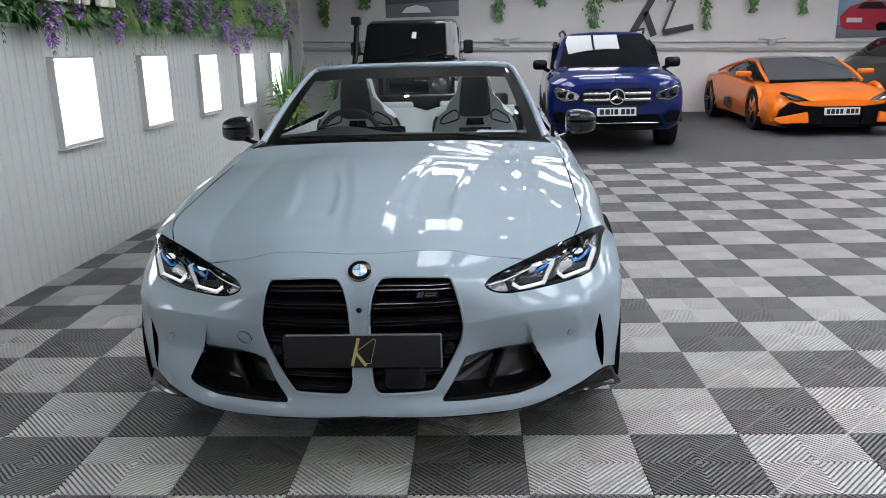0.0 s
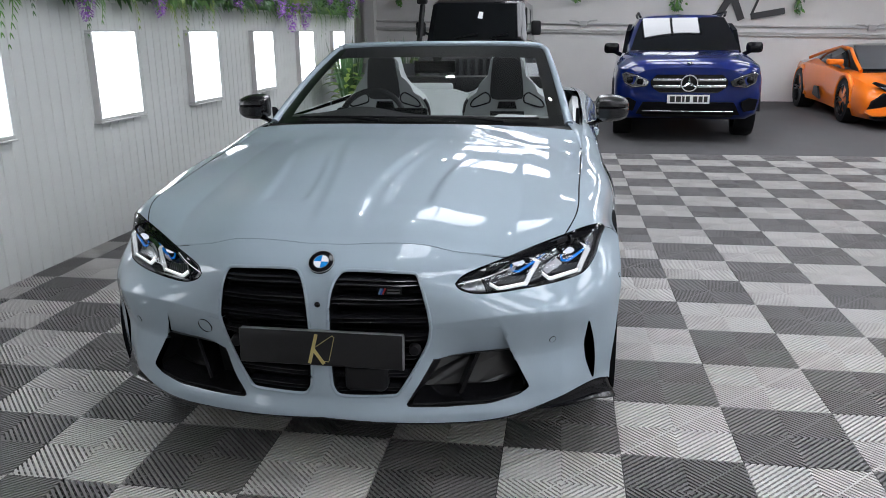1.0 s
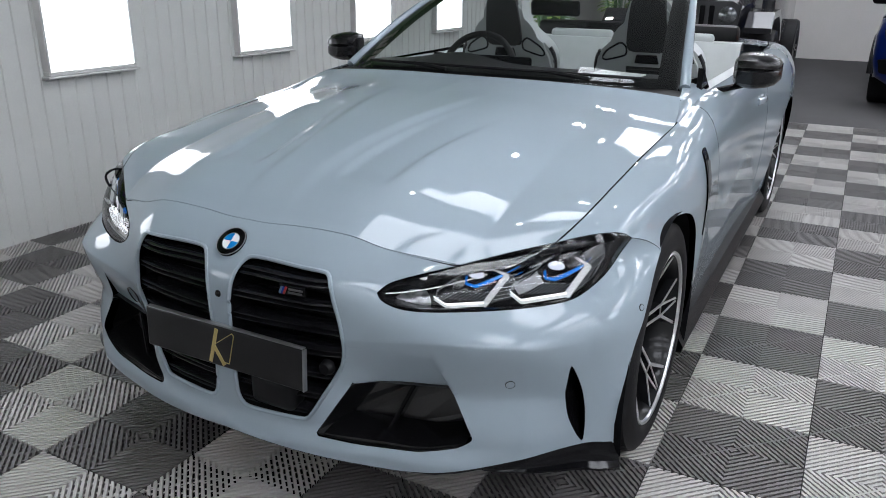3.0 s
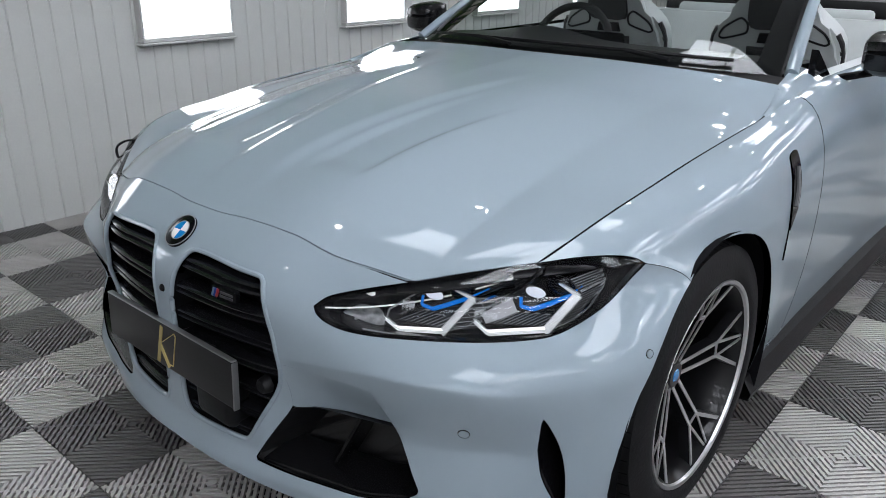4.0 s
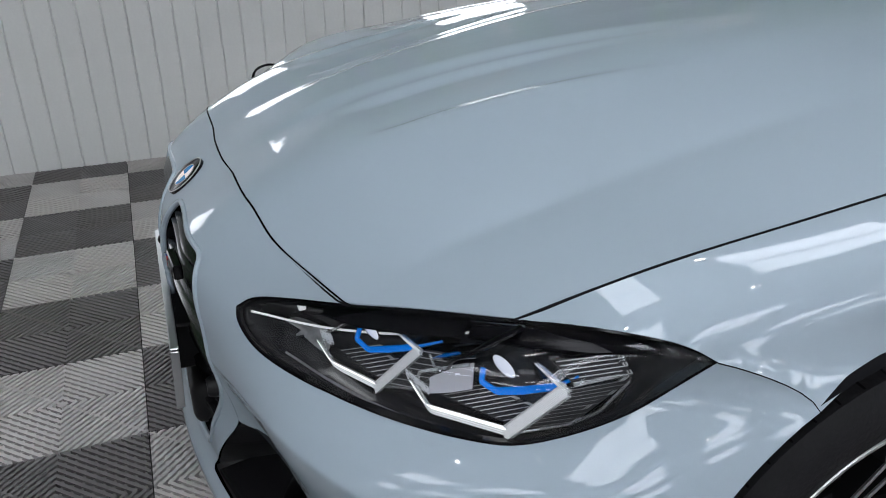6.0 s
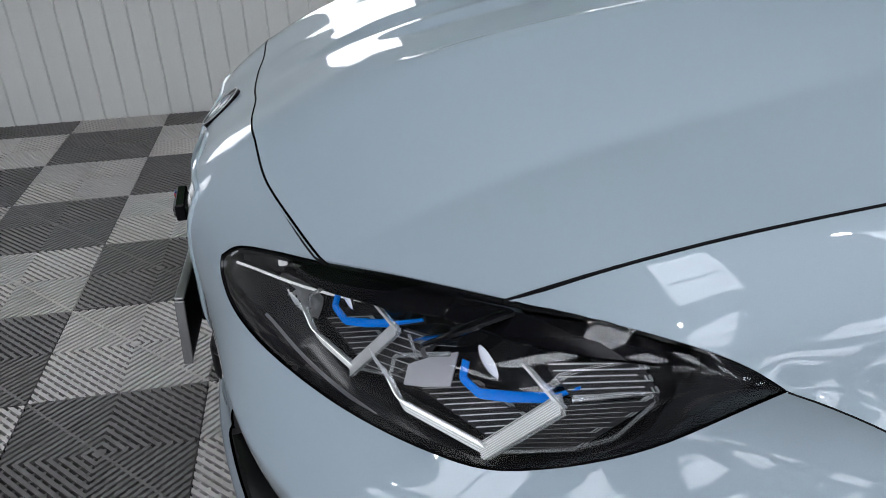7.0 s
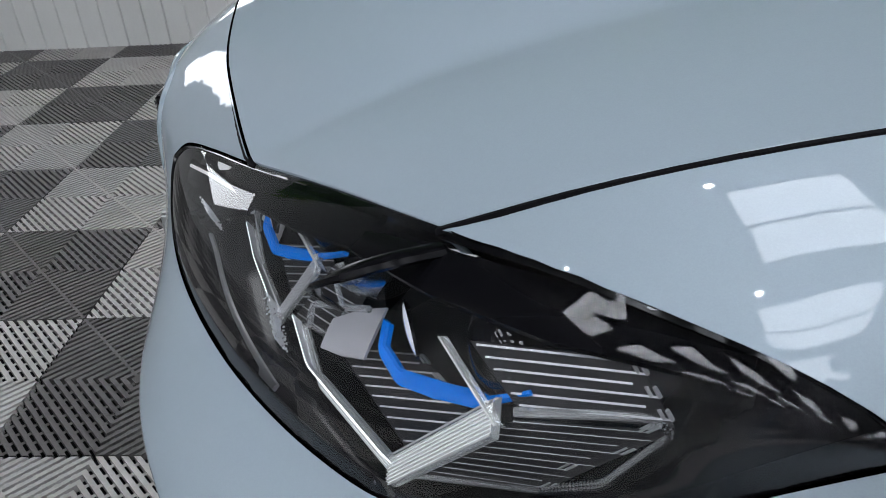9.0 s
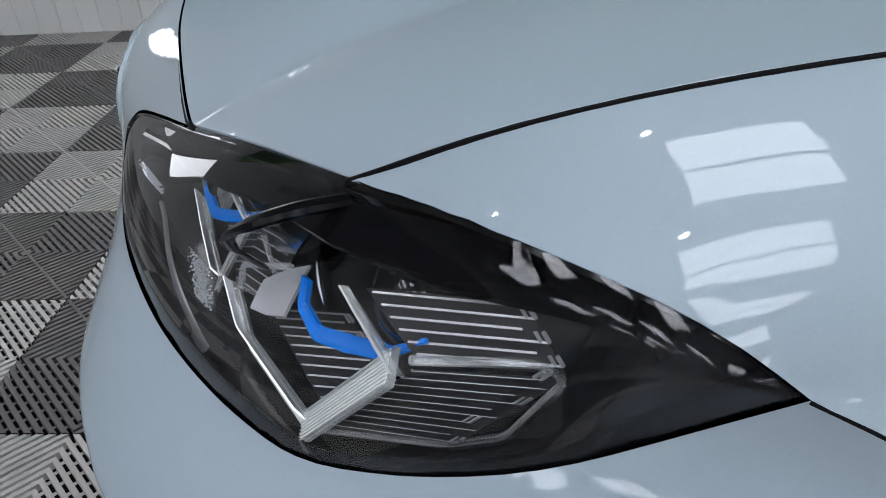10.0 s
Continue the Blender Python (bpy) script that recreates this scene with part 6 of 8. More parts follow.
# ---- the other cars ----
M_BLUEPAINT = car_paint("deep_blue_lacquer", (0.0012, 0.011, 0.105), 0.0, 0.3)
M_ORANGE = car_paint("orange_lacquer", (0.80, 0.17, 0.006), 0.0, 0.4)
M_BLACKPAINT = car_paint("black_lacquer", (0.006, 0.006, 0.008), 0.0, 0.4)
M_GREYPAINT = car_paint("dark_grey_lacquer", (0.05, 0.05, 0.055), 0.2, 0.3)
M_DARKGLASS = material("dark_glass", (0.006, 0.007, 0.008), 0.04, 0, 0.0, 0.4)
M_PALEGLASS = material("pale_tinted_glass", (0.07, 0.073, 0.077), 0.05, 0, 0.0)
M_LAMPGLASS = material("lamp_glass", (0.16, 0.17, 0.18), 0.08, 0.6, 1.0, vary=0.5, scale=30)
M_DARKLAMP = material("smoked_lamp_bowl", (0.05, 0.052, 0.056), 0.12, 0.5, 0.8, vary=0.6, scale=40)
M_PLATE_WHITE = material("white_plate", (0.75, 0.75, 0.74), 0.35)
M_INKBLACK = material("black_ink", (0.01, 0.01, 0.01), 0.5)


def loft(name, stations, mat, parent, label="", sub=2, caps=True):
    """A body lofted through half sections [(u, z), ...] at stations y, mirrored to both sides."""
    rows = []
    for y, half in stations:
        right = spline(half, 8 * sub + 1, tight=0.42)
        full = [(u, z) for u, z in right] + [(-u, z) for u, z in right[::-1][1:-1]]
        rows.append([(u, y, z) for u, z in full])
    ys = np.array([s[0] for s in stations], float)
    arr = np.array(rows)
    t_new = np.concatenate([np.linspace(a, b, 4, endpoint=False) for a, b in zip(ys, ys[1:])] + [[ys[-1]]])
    out = np.empty((len(t_new), arr.shape[1], 3))
    for k in range(arr.shape[1]):
        for j in (0, 2):
            # shape-keeping cubic through the stations
            d = np.gradient(arr[:, k, j], ys)
            i = np.clip(np.searchsorted(ys, t_new, "right") - 1, 0, len(ys) - 2)
            h = ys[i + 1] - ys[i]
            s = (t_new - ys[i]) / h
            p0, p1 = arr[i, k, j], arr[i + 1, k, j]
            lin = (p1 - p0) / h
            m0, m1 = np.clip(d[i], -abs(lin) * 2.5, abs(lin) * 2.5), np.clip(d[i + 1], -abs(lin) * 2.5, abs(lin) * 2.5)
            out[:, k, j] = (2 * s**3 - 3 * s**2 + 1) * p0 + (s**3 - 2 * s**2 + s) * h * m0 + (3 * s**2 - 2 * s**3) * p1 + (s**3 - s**2) * h * m1
        out[:, k, 1] = t_new
    n, m = out.shape[:2]
    bm = bmesh.new()
    vs = [bm.verts.new(p) for p in out.reshape(-1, 3)]
    for f in grid_faces(n, m, True):
        bm.faces.new([vs[i] for i in f])
    if caps:
        bm.faces.new(vs[:m])
        bm.faces.new(vs[(n - 1) * m :][::-1])
    return part(name, bm, mat, parent, label)


def plain_wheel(parent, u, y, r, width, mats, spokes=5):
    w = new("wheel")
    w.parent = parent
    w.location = (u, y, r)
    s = 1 if u > 0 else -1
    ax = Matrix.Rotation(radians(90 * s), 4, "Y")
    bm = bmesh.new()
    lathe(bm, [(r * 0.70, -width / 2), (r * 0.96, -width / 2), (r, -width / 2 + 0.03), (r, width / 2 - 0.03), (r * 0.96, width / 2), (r * 0.72, width / 2), (r * 0.70, width / 2 - 0.02)], 40, ax)
    part("tyre", bm, M_RUBBER, w)
    bm = bmesh.new()
    lathe(bm, [(0, width / 2 - 0.12), (r * 0.66, width / 2 - 0.10), (r * 0.70, width / 2 - 0.005), (r * 0.66, width / 2 - 0.002)], 40, ax)
    part("rim", bm, mats[0], w)
    for k in range(spokes):
        a = 2 * math.pi * k / spokes + 0.3
        bm = bmesh.new()
        for d in (-0.13, 0.13):
            rod(bm, [ax @ Vector((r * 0.1 * math.cos(a), r * 0.1 * math.sin(a), width / 2 - 0.03)), ax @ Vector((r * 0.68 * math.cos(a + d), r * 0.68 * math.sin(a + d), width / 2 - 0.015))], r * 0.045, 6)
        part("spoke", bm, mats[1], w)
    return w


def bars_plate(parent, x, y, z, groups, tilt=0.0):
    """A white number plate with plain dark bars."""
    m = Matrix.Translation((x, y, z)) @ Matrix.Rotation(radians(tilt), 4, "X")
    p = new("number_plate")
    p.parent = parent
    tagged(p, "white number plate with plain dark bars")
    bm = bmesh.new()
    box(bm, -0.26, 0.26, 0, 0.012, -0.055, 0.055, 0.004, 1, m)
    part("plate_face", bm, M_PLATE_WHITE, p)
    for a, b in groups:
        bm = bmesh.new()
        box(bm, a, b, -0.003, 0.001, -0.036, 0.036, m=m)
        part("bar", bm, M_INKBLACK, p, flat=True)


def panel(name, pts, mat, parent, thick=0.012, label="", bevel=0.0):
    """A plate whose outline is given in space, made thick away from the viewer (towards +y)."""
    bm = bmesh.new()
    a = [bm.verts.new(p) for p in pts]
    b = [bm.verts.new((p[0], p[1] + thick, p[2])) for p in pts]
    bm.faces.new(a)
    bm.faces.new(b[::-1])
    n = len(pts)
    for i in range(n):
        bm.faces.new((a[i], b[i], b[(i + 1) % n], a[(i + 1) % n]))
    if bevel:
        bmesh.ops.bevel(bm, geom=bm.edges[:], offset=bevel, segments=2, affect="EDGES")
    return part(name, bm, mat, parent, label, flat=not bevel)


def both(name, pts, mat, parent, thick=0.012, label="", bevel=0.0, ahead=0.05):
    for s in (1, -1):
        q = [(s * x, y - ahead, z) for x, y, z in pts]
        panel(name, q if s > 0 else q[::-1], mat, parent, thick, label, bevel)


# -- blue sport-utility car --
suv = thing("suv_car", "dark blue metallic sport-utility car with a twin-bar chrome grille", "car", (2.31, 7.98, GROUND), -3.5)
B = [
    (0.0, [(0, 0.44), (0.45, 0.43), (0.62, 0.47), (0.70, 0.58), (0.71, 0.72), (0.66, 0.86), (0.45, 0.93), (0, 0.95)]),
    (0.10, [(0, 0.33), (0.62, 0.32), (0.80, 0.38), (0.86, 0.56), (0.86, 0.76), (0.80, 0.92), (0.55, 1.00), (0, 1.02)]),
    (0.35, [(0, 0.27), (0.72, 0.26), (0.88, 0.32), (0.925, 0.55), (0.925, 0.80), (0.87, 0.97), (0.60, 1.055), (0, 1.07)]),
    (1.15, [(0, 0.27), (0.75, 0.25), (0.90, 0.30), (0.945, 0.55), (0.945, 0.82), (0.90, 1.02), (0.64, 1.12), (0, 1.13)]),
    (2.2, [(0, 0.27), (0.75, 0.25), (0.90, 0.30), (0.94, 0.55), (0.94, 0.84), (0.90, 1.04), (0.70, 1.08), (0, 1.08)]),
    (3.9, [(0, 0.27), (0.75, 0.25), (0.90, 0.30), (0.95, 0.55), (0.95, 0.86), (0.89, 1.06), (0.70, 1.09), (0, 1.09)]),
    (4.6, [(0, 0.34), (0.62, 0.33), (0.78, 0.38), (0.84, 0.56), (0.84, 0.80), (0.78, 1.0), (0.55, 1.05), (0, 1.05)]),
]
loft("body", B, M_BLUEPAINT, suv)
loft("cabin", [(1.12, [(0, 1.02), (0.55, 1.02), (0.70, 1.04), (0.74, 1.06), (0.74, 1.09), (0.70, 1.11), (0.5, 1.13), (0, 1.14)]), (1.95, [(0, 1.02), (0.6, 1.02), (0.80, 1.06), (0.76, 1.25), (0.68, 1.45), (0.62, 1.55), (0.45, 1.60), (0, 1.615)]), (2.4, [(0, 1.02), (0.6, 1.02), (0.82, 1.06), (0.78, 1.25), (0.69, 1.48), (0.63, 1.58), (0.45, 1.63), (0, 1.64)]), (3.8, [(0, 1.02), (0.6, 1.02), (0.82, 1.06), (0.77, 1.25), (0.68, 1.46), (0.62, 1.56), (0.45, 1.61), (0, 1.62)]), (4.5, [(0, 1.0), (0.55, 1.0), (0.72, 1.03), (0.72, 1.06), (0.70, 1.08), (0.66, 1.09), (0.4, 1.1), (0, 1.1)])], M_BLUEPAINT, suv, "dark blue roof and pillars")
# windscreen, curved, just proud of the cabin
rows = []
for b in np.linspace(0, 1, 9):
    y, z, w = 1.06 + 0.84 * b, 1.125 + 0.445 * b, 0.735 - 0.15 * b - 0.05 * max(0, b - 0.75)
    rows.append([(a * w, y - 0.05 - 0.05 * b - 0.02 * math.sin(math.pi * b) + 0.07 * a * a, z + 0.012) for a in np.linspace(-1, 1, 15)])
solid("windscreen", np.array(rows).reshape(-1, 3), [f[::-1] for f in grid_faces(9, 15)], M_DARKGLASS, suv, "dark windscreen with sky reflections")
for s in (1, -1):
    panel_pts = [(s * 0.845, 1.75, 1.08), (s * 0.80, 2.05, 1.40), (s * 0.765, 2.4, 1.50), (s * 0.77, 3.6, 1.47), (s * 0.83, 4.0, 1.12)]
    bm = bmesh.new()
    bm.faces.new([bm.verts.new(p) for p in panel_pts])
    r = bmesh.ops.extrude_face_region(bm, geom=bm.faces[:])
    bmesh.ops.translate(bm, vec=(-s * 0.06, 0, 0), verts=[v for v in r["geom"] if isinstance(v, bmesh.types.BMVert)])
    part("side_window", bm, M_DARKGLASS, suv, "dark side window", flat=True)
    bm = bmesh.new()
    rod(bm, [(s * 0.60, 2.0, 1.60), (s * 0.63, 2.15, 1.66), (s * 0.63, 3.7, 1.65), (s * 0.60, 3.9, 1.60)], 0.018, 8)
    part("roof_rail", bm, M_BLACK, suv, "black roof rail")
    bm = bmesh.new()
    box(bm, -0.11, 0.11, -0.09, 0.09, -0.075, 0.075, 0.05, 3, Matrix.Translation((s * 1.0, 1.62, 1.16)))
    rod(bm, [(s * 0.86, 1.66, 1.06), (s * 0.95, 1.63, 1.11)], 0.03, 8)
    part("door_mirror", bm, M_GLOSS_BLACK, suv, "black door mirror")
HL = [(0.49, -0.012, 0.775), (0.52, -0.005, 0.715), (0.70, 0.03, 0.695), (0.81, 0.09, 0.755), (0.845, 0.15, 0.865), (0.79, 0.10, 0.895), (0.62, 0.0, 0.85)]
both("headlight", HL, M_DARKLAMP, suv, 0.12, "clear headlight with a dark bowl", 0.006)
for sg in (1, -1):
    bm = bmesh.new()
    rod(bm, [(sg * x, y - 0.060, z) for x, y, z in ((0.835, 0.15, 0.855), (0.78, 0.085, 0.878), (0.64, 0.0, 0.842), (0.53, -0.008, 0.80))], [0.006, 0.011, 0.010, 0.004], 6)
    part("headlight_brow", bm, M_CHROME, suv, "bright curved lamp brow")
    bm = bmesh.new()
    rod(bm, [(sg * x, y - 0.060, z) for x, y, z in ((0.54, -0.004, 0.722), (0.69, 0.03, 0.706), (0.80, 0.09, 0.756))], 0.006, 6)
    part("headlight_lip", bm, M_CHROME, suv, "thin bright lower lip of the lamp")
    for cx, cz, cy, r in ((0.735, 0.790, -0.005, 0.042), (0.615, 0.772, -0.052, 0.036)):
        bm = bmesh.new()
        lathe(bm, [(0, 0.02), (r * 0.6, 0.016), (r, 0.0), (r * 1.05, -0.03)], 24, Matrix.Translation((sg * cx, cy, cz)) @ Matrix.Rotation(radians(90), 4, "X"))
        part("headlight_lens", bm, M_GLOSS_BLACK, suv, "dark round headlight lens")
panel("grille", [(-0.46, -0.012, 0.70), (-0.36, -0.022, 0.635), (0.36, -0.022, 0.635), (0.46, -0.012, 0.70), (0.48, -0.012, 0.78), (0.40, -0.016, 0.86), (-0.40, -0.016, 0.86), (-0.48, -0.012, 0.78)], M_GLOSS_BLACK, suv, 0.08, "black radiator grille", 0.008)
for z in (0.795, 0.715):
    for s in (1, -1):
        bm = bmesh.new()
        box(bm, *sorted((s * 0.10, s * 0.445)), -0.045, -0.02, z - 0.019, z + 0.019, 0.008, 2)
        part("grille_bar", bm, M_CHROME, suv, "chrome grille bar")
bm = bmesh.new()
ring_m = Matrix.Translation((0, -0.05, 0.755)) @ Matrix.Rotation(radians(90), 4, "X")
lathe(bm, [(0.088, 0.0), (0.092, 0.014), (0.106, 0.014), (0.110, 0.0)], 40, ring_m)
part("emblem_ring", bm, M_CHROME, suv, "chrome emblem ring")
for k in range(3):
    a = math.pi / 2 + 2 * math.pi * k / 3
    bm = bmesh.new()
    rod(bm, [ring_m @ Vector((0, 0, 0.01)), ring_m @ Vector((0.092 * math.cos(a), 0.092 * math.sin(a), 0.008))], [0.022, 0.004], 4)
    part("emblem_spoke", bm, M_CHROME, suv, "chrome emblem spoke")
bm = bmesh.new()
lathe(bm, [(0, 0.004), (0.03, 0.003), (0.034, 0)], 20, Matrix.Translation((0, 0.06, 1.008)) @ Matrix.Rotation(radians(12), 4, "X"))
part("bonnet_badge", bm, M_CHROME, suv, "small chrome bonnet badge")
bars_plate(suv, 0.0, -0.055, 0.555, ((-0.225, -0.165), (-0.15, -0.09), (-0.075, -0.045), (-0.03, 0.02), (0.06, 0.11), (0.125, 0.175), (0.19, 0.235)), -4)
panel("lower_intake", [(-0.56, -0.045, 0.515), (-0.64, -0.03, 0.36), (0.64, -0.03, 0.36), (0.56, -0.045, 0.515)], M_DEEP, suv, 0.12, "black lower intake", 0.006)
bm = bmesh.new()
box(bm, -0.56, 0.56, -0.06, -0.03, 0.395, 0.411, 0.006, 2)
part("intake_bar", bm, M_CHROME, suv, "thin chrome strip")
both("side_intake", [(0.64, -0.008, 0.52), (0.68, 0.0, 0.40), (0.82, 0.05, 0.42), (0.855, 0.09, 0.55), (0.74, 0.0, 0.57)], M_DEEP, suv, 0.09, "black side intake", 0.006)
panel("skid_trim", [(-0.60, 0.0, 0.385), (-0.55, 0.02, 0.32), (0.55, 0.02, 0.32), (0.60, 0.0, 0.385)], M_BLACK, suv, 0.08, "black lower trim", 0.006)
for u in (0.80, -0.80):
    for y in (0.88, 3.75):
        plain_wheel(suv, u, y, 0.36, 0.25, (M_RIM_BLACK, M_ALLOY))
        bm = bmesh.new()
        s = 1 if u > 0 else -1
        a = np.linspace(0, math.pi, 18)
        rod(bm, [(s * 0.935, y + 0.40 * math.cos(w), 0.36 + 0.40 * math.sin(w)) for w in a], 0.03, 6)
        part("arch_trim", bm, M_BLACK, suv, "black wheel-arch trim")
for k in (-0.38, 0.38):
    bm = bmesh.new()
    ridge = spline([(k * 1.25, 1.05, 1.118), (k * 1.2, 0.6, 1.088), (k * 1.0, 0.2, 1.035)], 12)
    rod(bm, ridge, 0.02, 8, squash=0.4)
    part("bonnet_crease", bm, M_BLUEPAINT, suv, "raised crease on the bonnet")

# -- orange supercar --
sup = thing("sports_car", "low bright orange wedge-shaped sports car with a black roof", "car", (5.92, 9.42, GROUND), -1.5)
O = [
    (0.0, [(0, 0.20), (0.55, 0.20), (0.72, 0.24), (0.78, 0.33), (0.76, 0.42), (0.66, 0.49), (0.4, 0.53), (0, 0.55)]),
    (0.15, [(0, 0.13), (0.75, 0.13), (0.88, 0.20), (0.92, 0.34), (0.88, 0.48), (0.74, 0.56), (0.42, 0.59), (0, 0.61)]),
    (0.6, [(0, 0.12), (0.78, 0.12), (0.92, 0.18), (0.965, 0.40), (0.93, 0.60), (0.78, 0.69), (0.42, 0.68), (0, 0.70)]),
    (1.1, [(0, 0.12), (0.78, 0.12), (0.92, 0.18), (0.965, 0.42), (0.93, 0.64), (0.78, 0.745), (0.45, 0.76), (0, 0.78)]),
    (1.8, [(0, 0.12), (0.78, 0.12), (0.88, 0.18), (0.92, 0.42), (0.92, 0.66), (0.84, 0.78), (0.6, 0.82), (0, 0.84)]),
    (2.7, [(0, 0.12), (0.78, 0.12), (0.88, 0.18), (0.94, 0.42), (0.96, 0.68), (0.86, 0.84), (0.6, 0.88), (0, 0.9)]),
    (3.5, [(0, 0.12), (0.78, 0.14), (0.92, 0.2), (0.985, 0.42), (0.975, 0.70), (0.86, 0.87), (0.6, 0.9), (0, 0.92)]),
    (4.4, [(0, 0.25), (0.7, 0.25), (0.82, 0.32), (0.86, 0.46), (0.86, 0.68), (0.80, 0.82), (0.5, 0.88), (0, 0.89)]),
]
loft("body", O, M_ORANGE, sup)
loft("roof", [(1.05, [(0, 0.70), (0.5, 0.70), (0.70, 0.72), (0.72, 0.74), (0.72, 0.75), (0.70, 0.76), (0.5, 0.775), (0, 0.785)]), (1.95, [(0, 0.7), (0.6, 0.7), (0.82, 0.74), (0.79, 0.88), (0.72, 1.02), (0.65, 1.085), (0.42, 1.125), (0, 1.14)]), (2.5, [(0, 0.7), (0.6, 0.7), (0.84, 0.78), (0.78, 0.94), (0.70, 1.06), (0.63, 1.12), (0.42, 1.155), (0, 1.165)]), (3.4, [(0, 0.7), (0.6, 0.7), (0.80, 0.80), (0.74, 0.92), (0.64, 1.0), (0.54, 1.04), (0.4, 1.07), (0, 1.08)]), (4.2, [(0, 0.8), (0.5, 0.8), (0.66, 0.84), (0.66, 0.86), (0.64, 0.88), (0.6, 0.89), (0.4, 0.90), (0, 0.9)])], M_BLACKPAINT, sup, "glossy black roof")
rows = []
for b in np.linspace(0, 1, 9):
    y, z, w = 1.02 + 0.80 * b, 0.785 + 0.335 * b, 0.72 - 0.09 * b
    rows.append([(a * w, y - 0.03 - 0.05 * math.sin(math.pi * b) + 0.16 * a * a, z + 0.02) for a in np.linspace(-1, 1, 15)])
solid("windscreen", np.array(rows).reshape(-1, 3), [f[::-1] for f in grid_faces(9, 15)], M_PALEGLASS, sup, "wide raked windscreen")
for s in (1, -1):
    bm = bmesh.new()
    rod(bm, [(s * 0.745, 1.05, 0.775), (s * 0.73, 1.45, 0.94), (s * 0.665, 1.90, 1.085), (s * 0.66, 2.4, 1.11), (s * 0.72, 3.1, 1.02), (s * 0.84, 3.6, 0.90)], 0.028, 8)
    part("roof_pillar", bm, M_ORANGE, sup, "orange roof pillar")
    bm = bmesh.new()
    bm.faces.new([bm.verts.new(p) for p in ((s * 0.855, 1.5, 0.82), (s * 0.73, 1.95, 1.05), (s * 0.70, 2.35, 1.10), (s * 0.80, 2.75, 0.92), (s * 0.86, 2.6, 0.84))])
    r = bmesh.ops.extrude_face_region(bm, geom=bm.faces[:])
    bmesh.ops.translate(bm, vec=(-s * 0.08, 0, 0), verts=[v for v in r["geom"] if isinstance(v, bmesh.types.BMVert)])
    part("side_window", bm, M_DARKGLASS, sup, "dark side window", flat=True)
    bm = bmesh.new()
    box(bm, -0.12, 0.12, -0.07, 0.07, -0.045, 0.045, 0.03, 3, Matrix.Translation((s * 1.0, 1.52, 0.90)))
    rod(bm, [(s * 0.84, 1.58, 0.80), (s * 0.93, 1.55, 0.88)], 0.02, 8)
    part("door_mirror", bm, M_ORANGE, sup, "orange door mirror")
    bm = bmesh.new()
    prism(bm, [(0, 0), (0.42, 0.05), (0.36, 0.20), (0.16, 0.20)], 0.03, Matrix.Translation((s * 0.955 - (0.03 if s < 0 else 0), 2.25, 0.26)) @ Matrix.Rotation(radians(90), 4, "Z") @ Matrix.Rotation(radians(90), 4, "X"))
    part("side_intake", bm, M_BLACK, sup, "black intake before the rear wheel", flat=True)
both("headlight", [(0.42, 0.04, 0.52), (0.70, 0.10, 0.545), (0.84, 0.24, 0.64), (0.80, 0.26, 0.665), (0.58, 0.10, 0.60)], M_GLOSS_BLACK, sup, 0.05, "slim dark headlight", 0.004)
both("headlight_lens", [(0.56, 0.045, 0.535), (0.70, 0.085, 0.552), (0.76, 0.15, 0.60), (0.62, 0.08, 0.575)], M_LAMPGLASS, sup, 0.04, "bright headlight lens", 0.004)
both("corner_intake", [(0.30, -0.03, 0.445), (0.28, -0.03, 0.18), (0.66, -0.01, 0.17), (0.90, 0.12, 0.26), (0.86, 0.10, 0.40), (0.72, 0.03, 0.52), (0.62, 0.0, 0.47)], M_DEEP, sup, 0.16, "black corner intake", 0.006, ahead=0.085)
both("intake_blade", [(0.50, -0.07, 0.215), (0.88, 0.02, 0.205), (0.95, 0.12, 0.25), (0.93, 0.10, 0.285), (0.52, -0.06, 0.375)], M_ORANGE, sup, 0.06, "orange blade across the intake", 0.008, ahead=0.10)
panel("mouth", [(-0.32, -0.055, 0.445), (-0.30, -0.055, 0.17), (0.30, -0.055, 0.17), (0.32, -0.055, 0.445)], M_DEEP, sup, 0.10, "black middle intake", 0.004)
panel("splitter", [(-0.85, 0.02, 0.18), (-0.80, 0.0, 0.13), (0.80, 0.0, 0.13), (0.85, 0.02, 0.18)], M_BLACK, sup, 0.25, "black front splitter", 0.004)
panel("nose_edge", [(-0.62, -0.02, 0.51), (-0.58, -0.035, 0.468), (-0.3, -0.06, 0.448), (0.3, -0.06, 0.448), (0.58, -0.035, 0.468), (0.62, -0.02, 0.51), (0.0, -0.05, 0.53)], M_ORANGE, sup, 0.08, "orange nose edge", 0.006)
bars_plate(sup, 0.0, -0.10, 0.375, ((-0.225, -0.175), (-0.16, -0.105), (-0.09, -0.045), (-0.03, 0.015), (0.06, 0.11), (0.125, 0.175), (0.19, 0.235)), 0)
for u in (0.85, -0.85):
    for y, r in ((1.05, 0.34), (3.65, 0.355)):
        plain_wheel(sup, u * (0.99 if y < 2 else 1.01), y, r, 0.27, (M_RIM_BLACK, M_RIM_BLACK))
        bm = bmesh.new()
        rod(bm, [((0.945 if u > 0 else -0.945), y + (r + 0.04) * math.cos(w), r + (r + 0.04) * math.sin(w)) for w in np.linspace(radians(-12), radians(192), 26)], 0.042, 8)
        part("arch_edge", bm, M_ORANGE, sup, "orange wheel-arch edge")

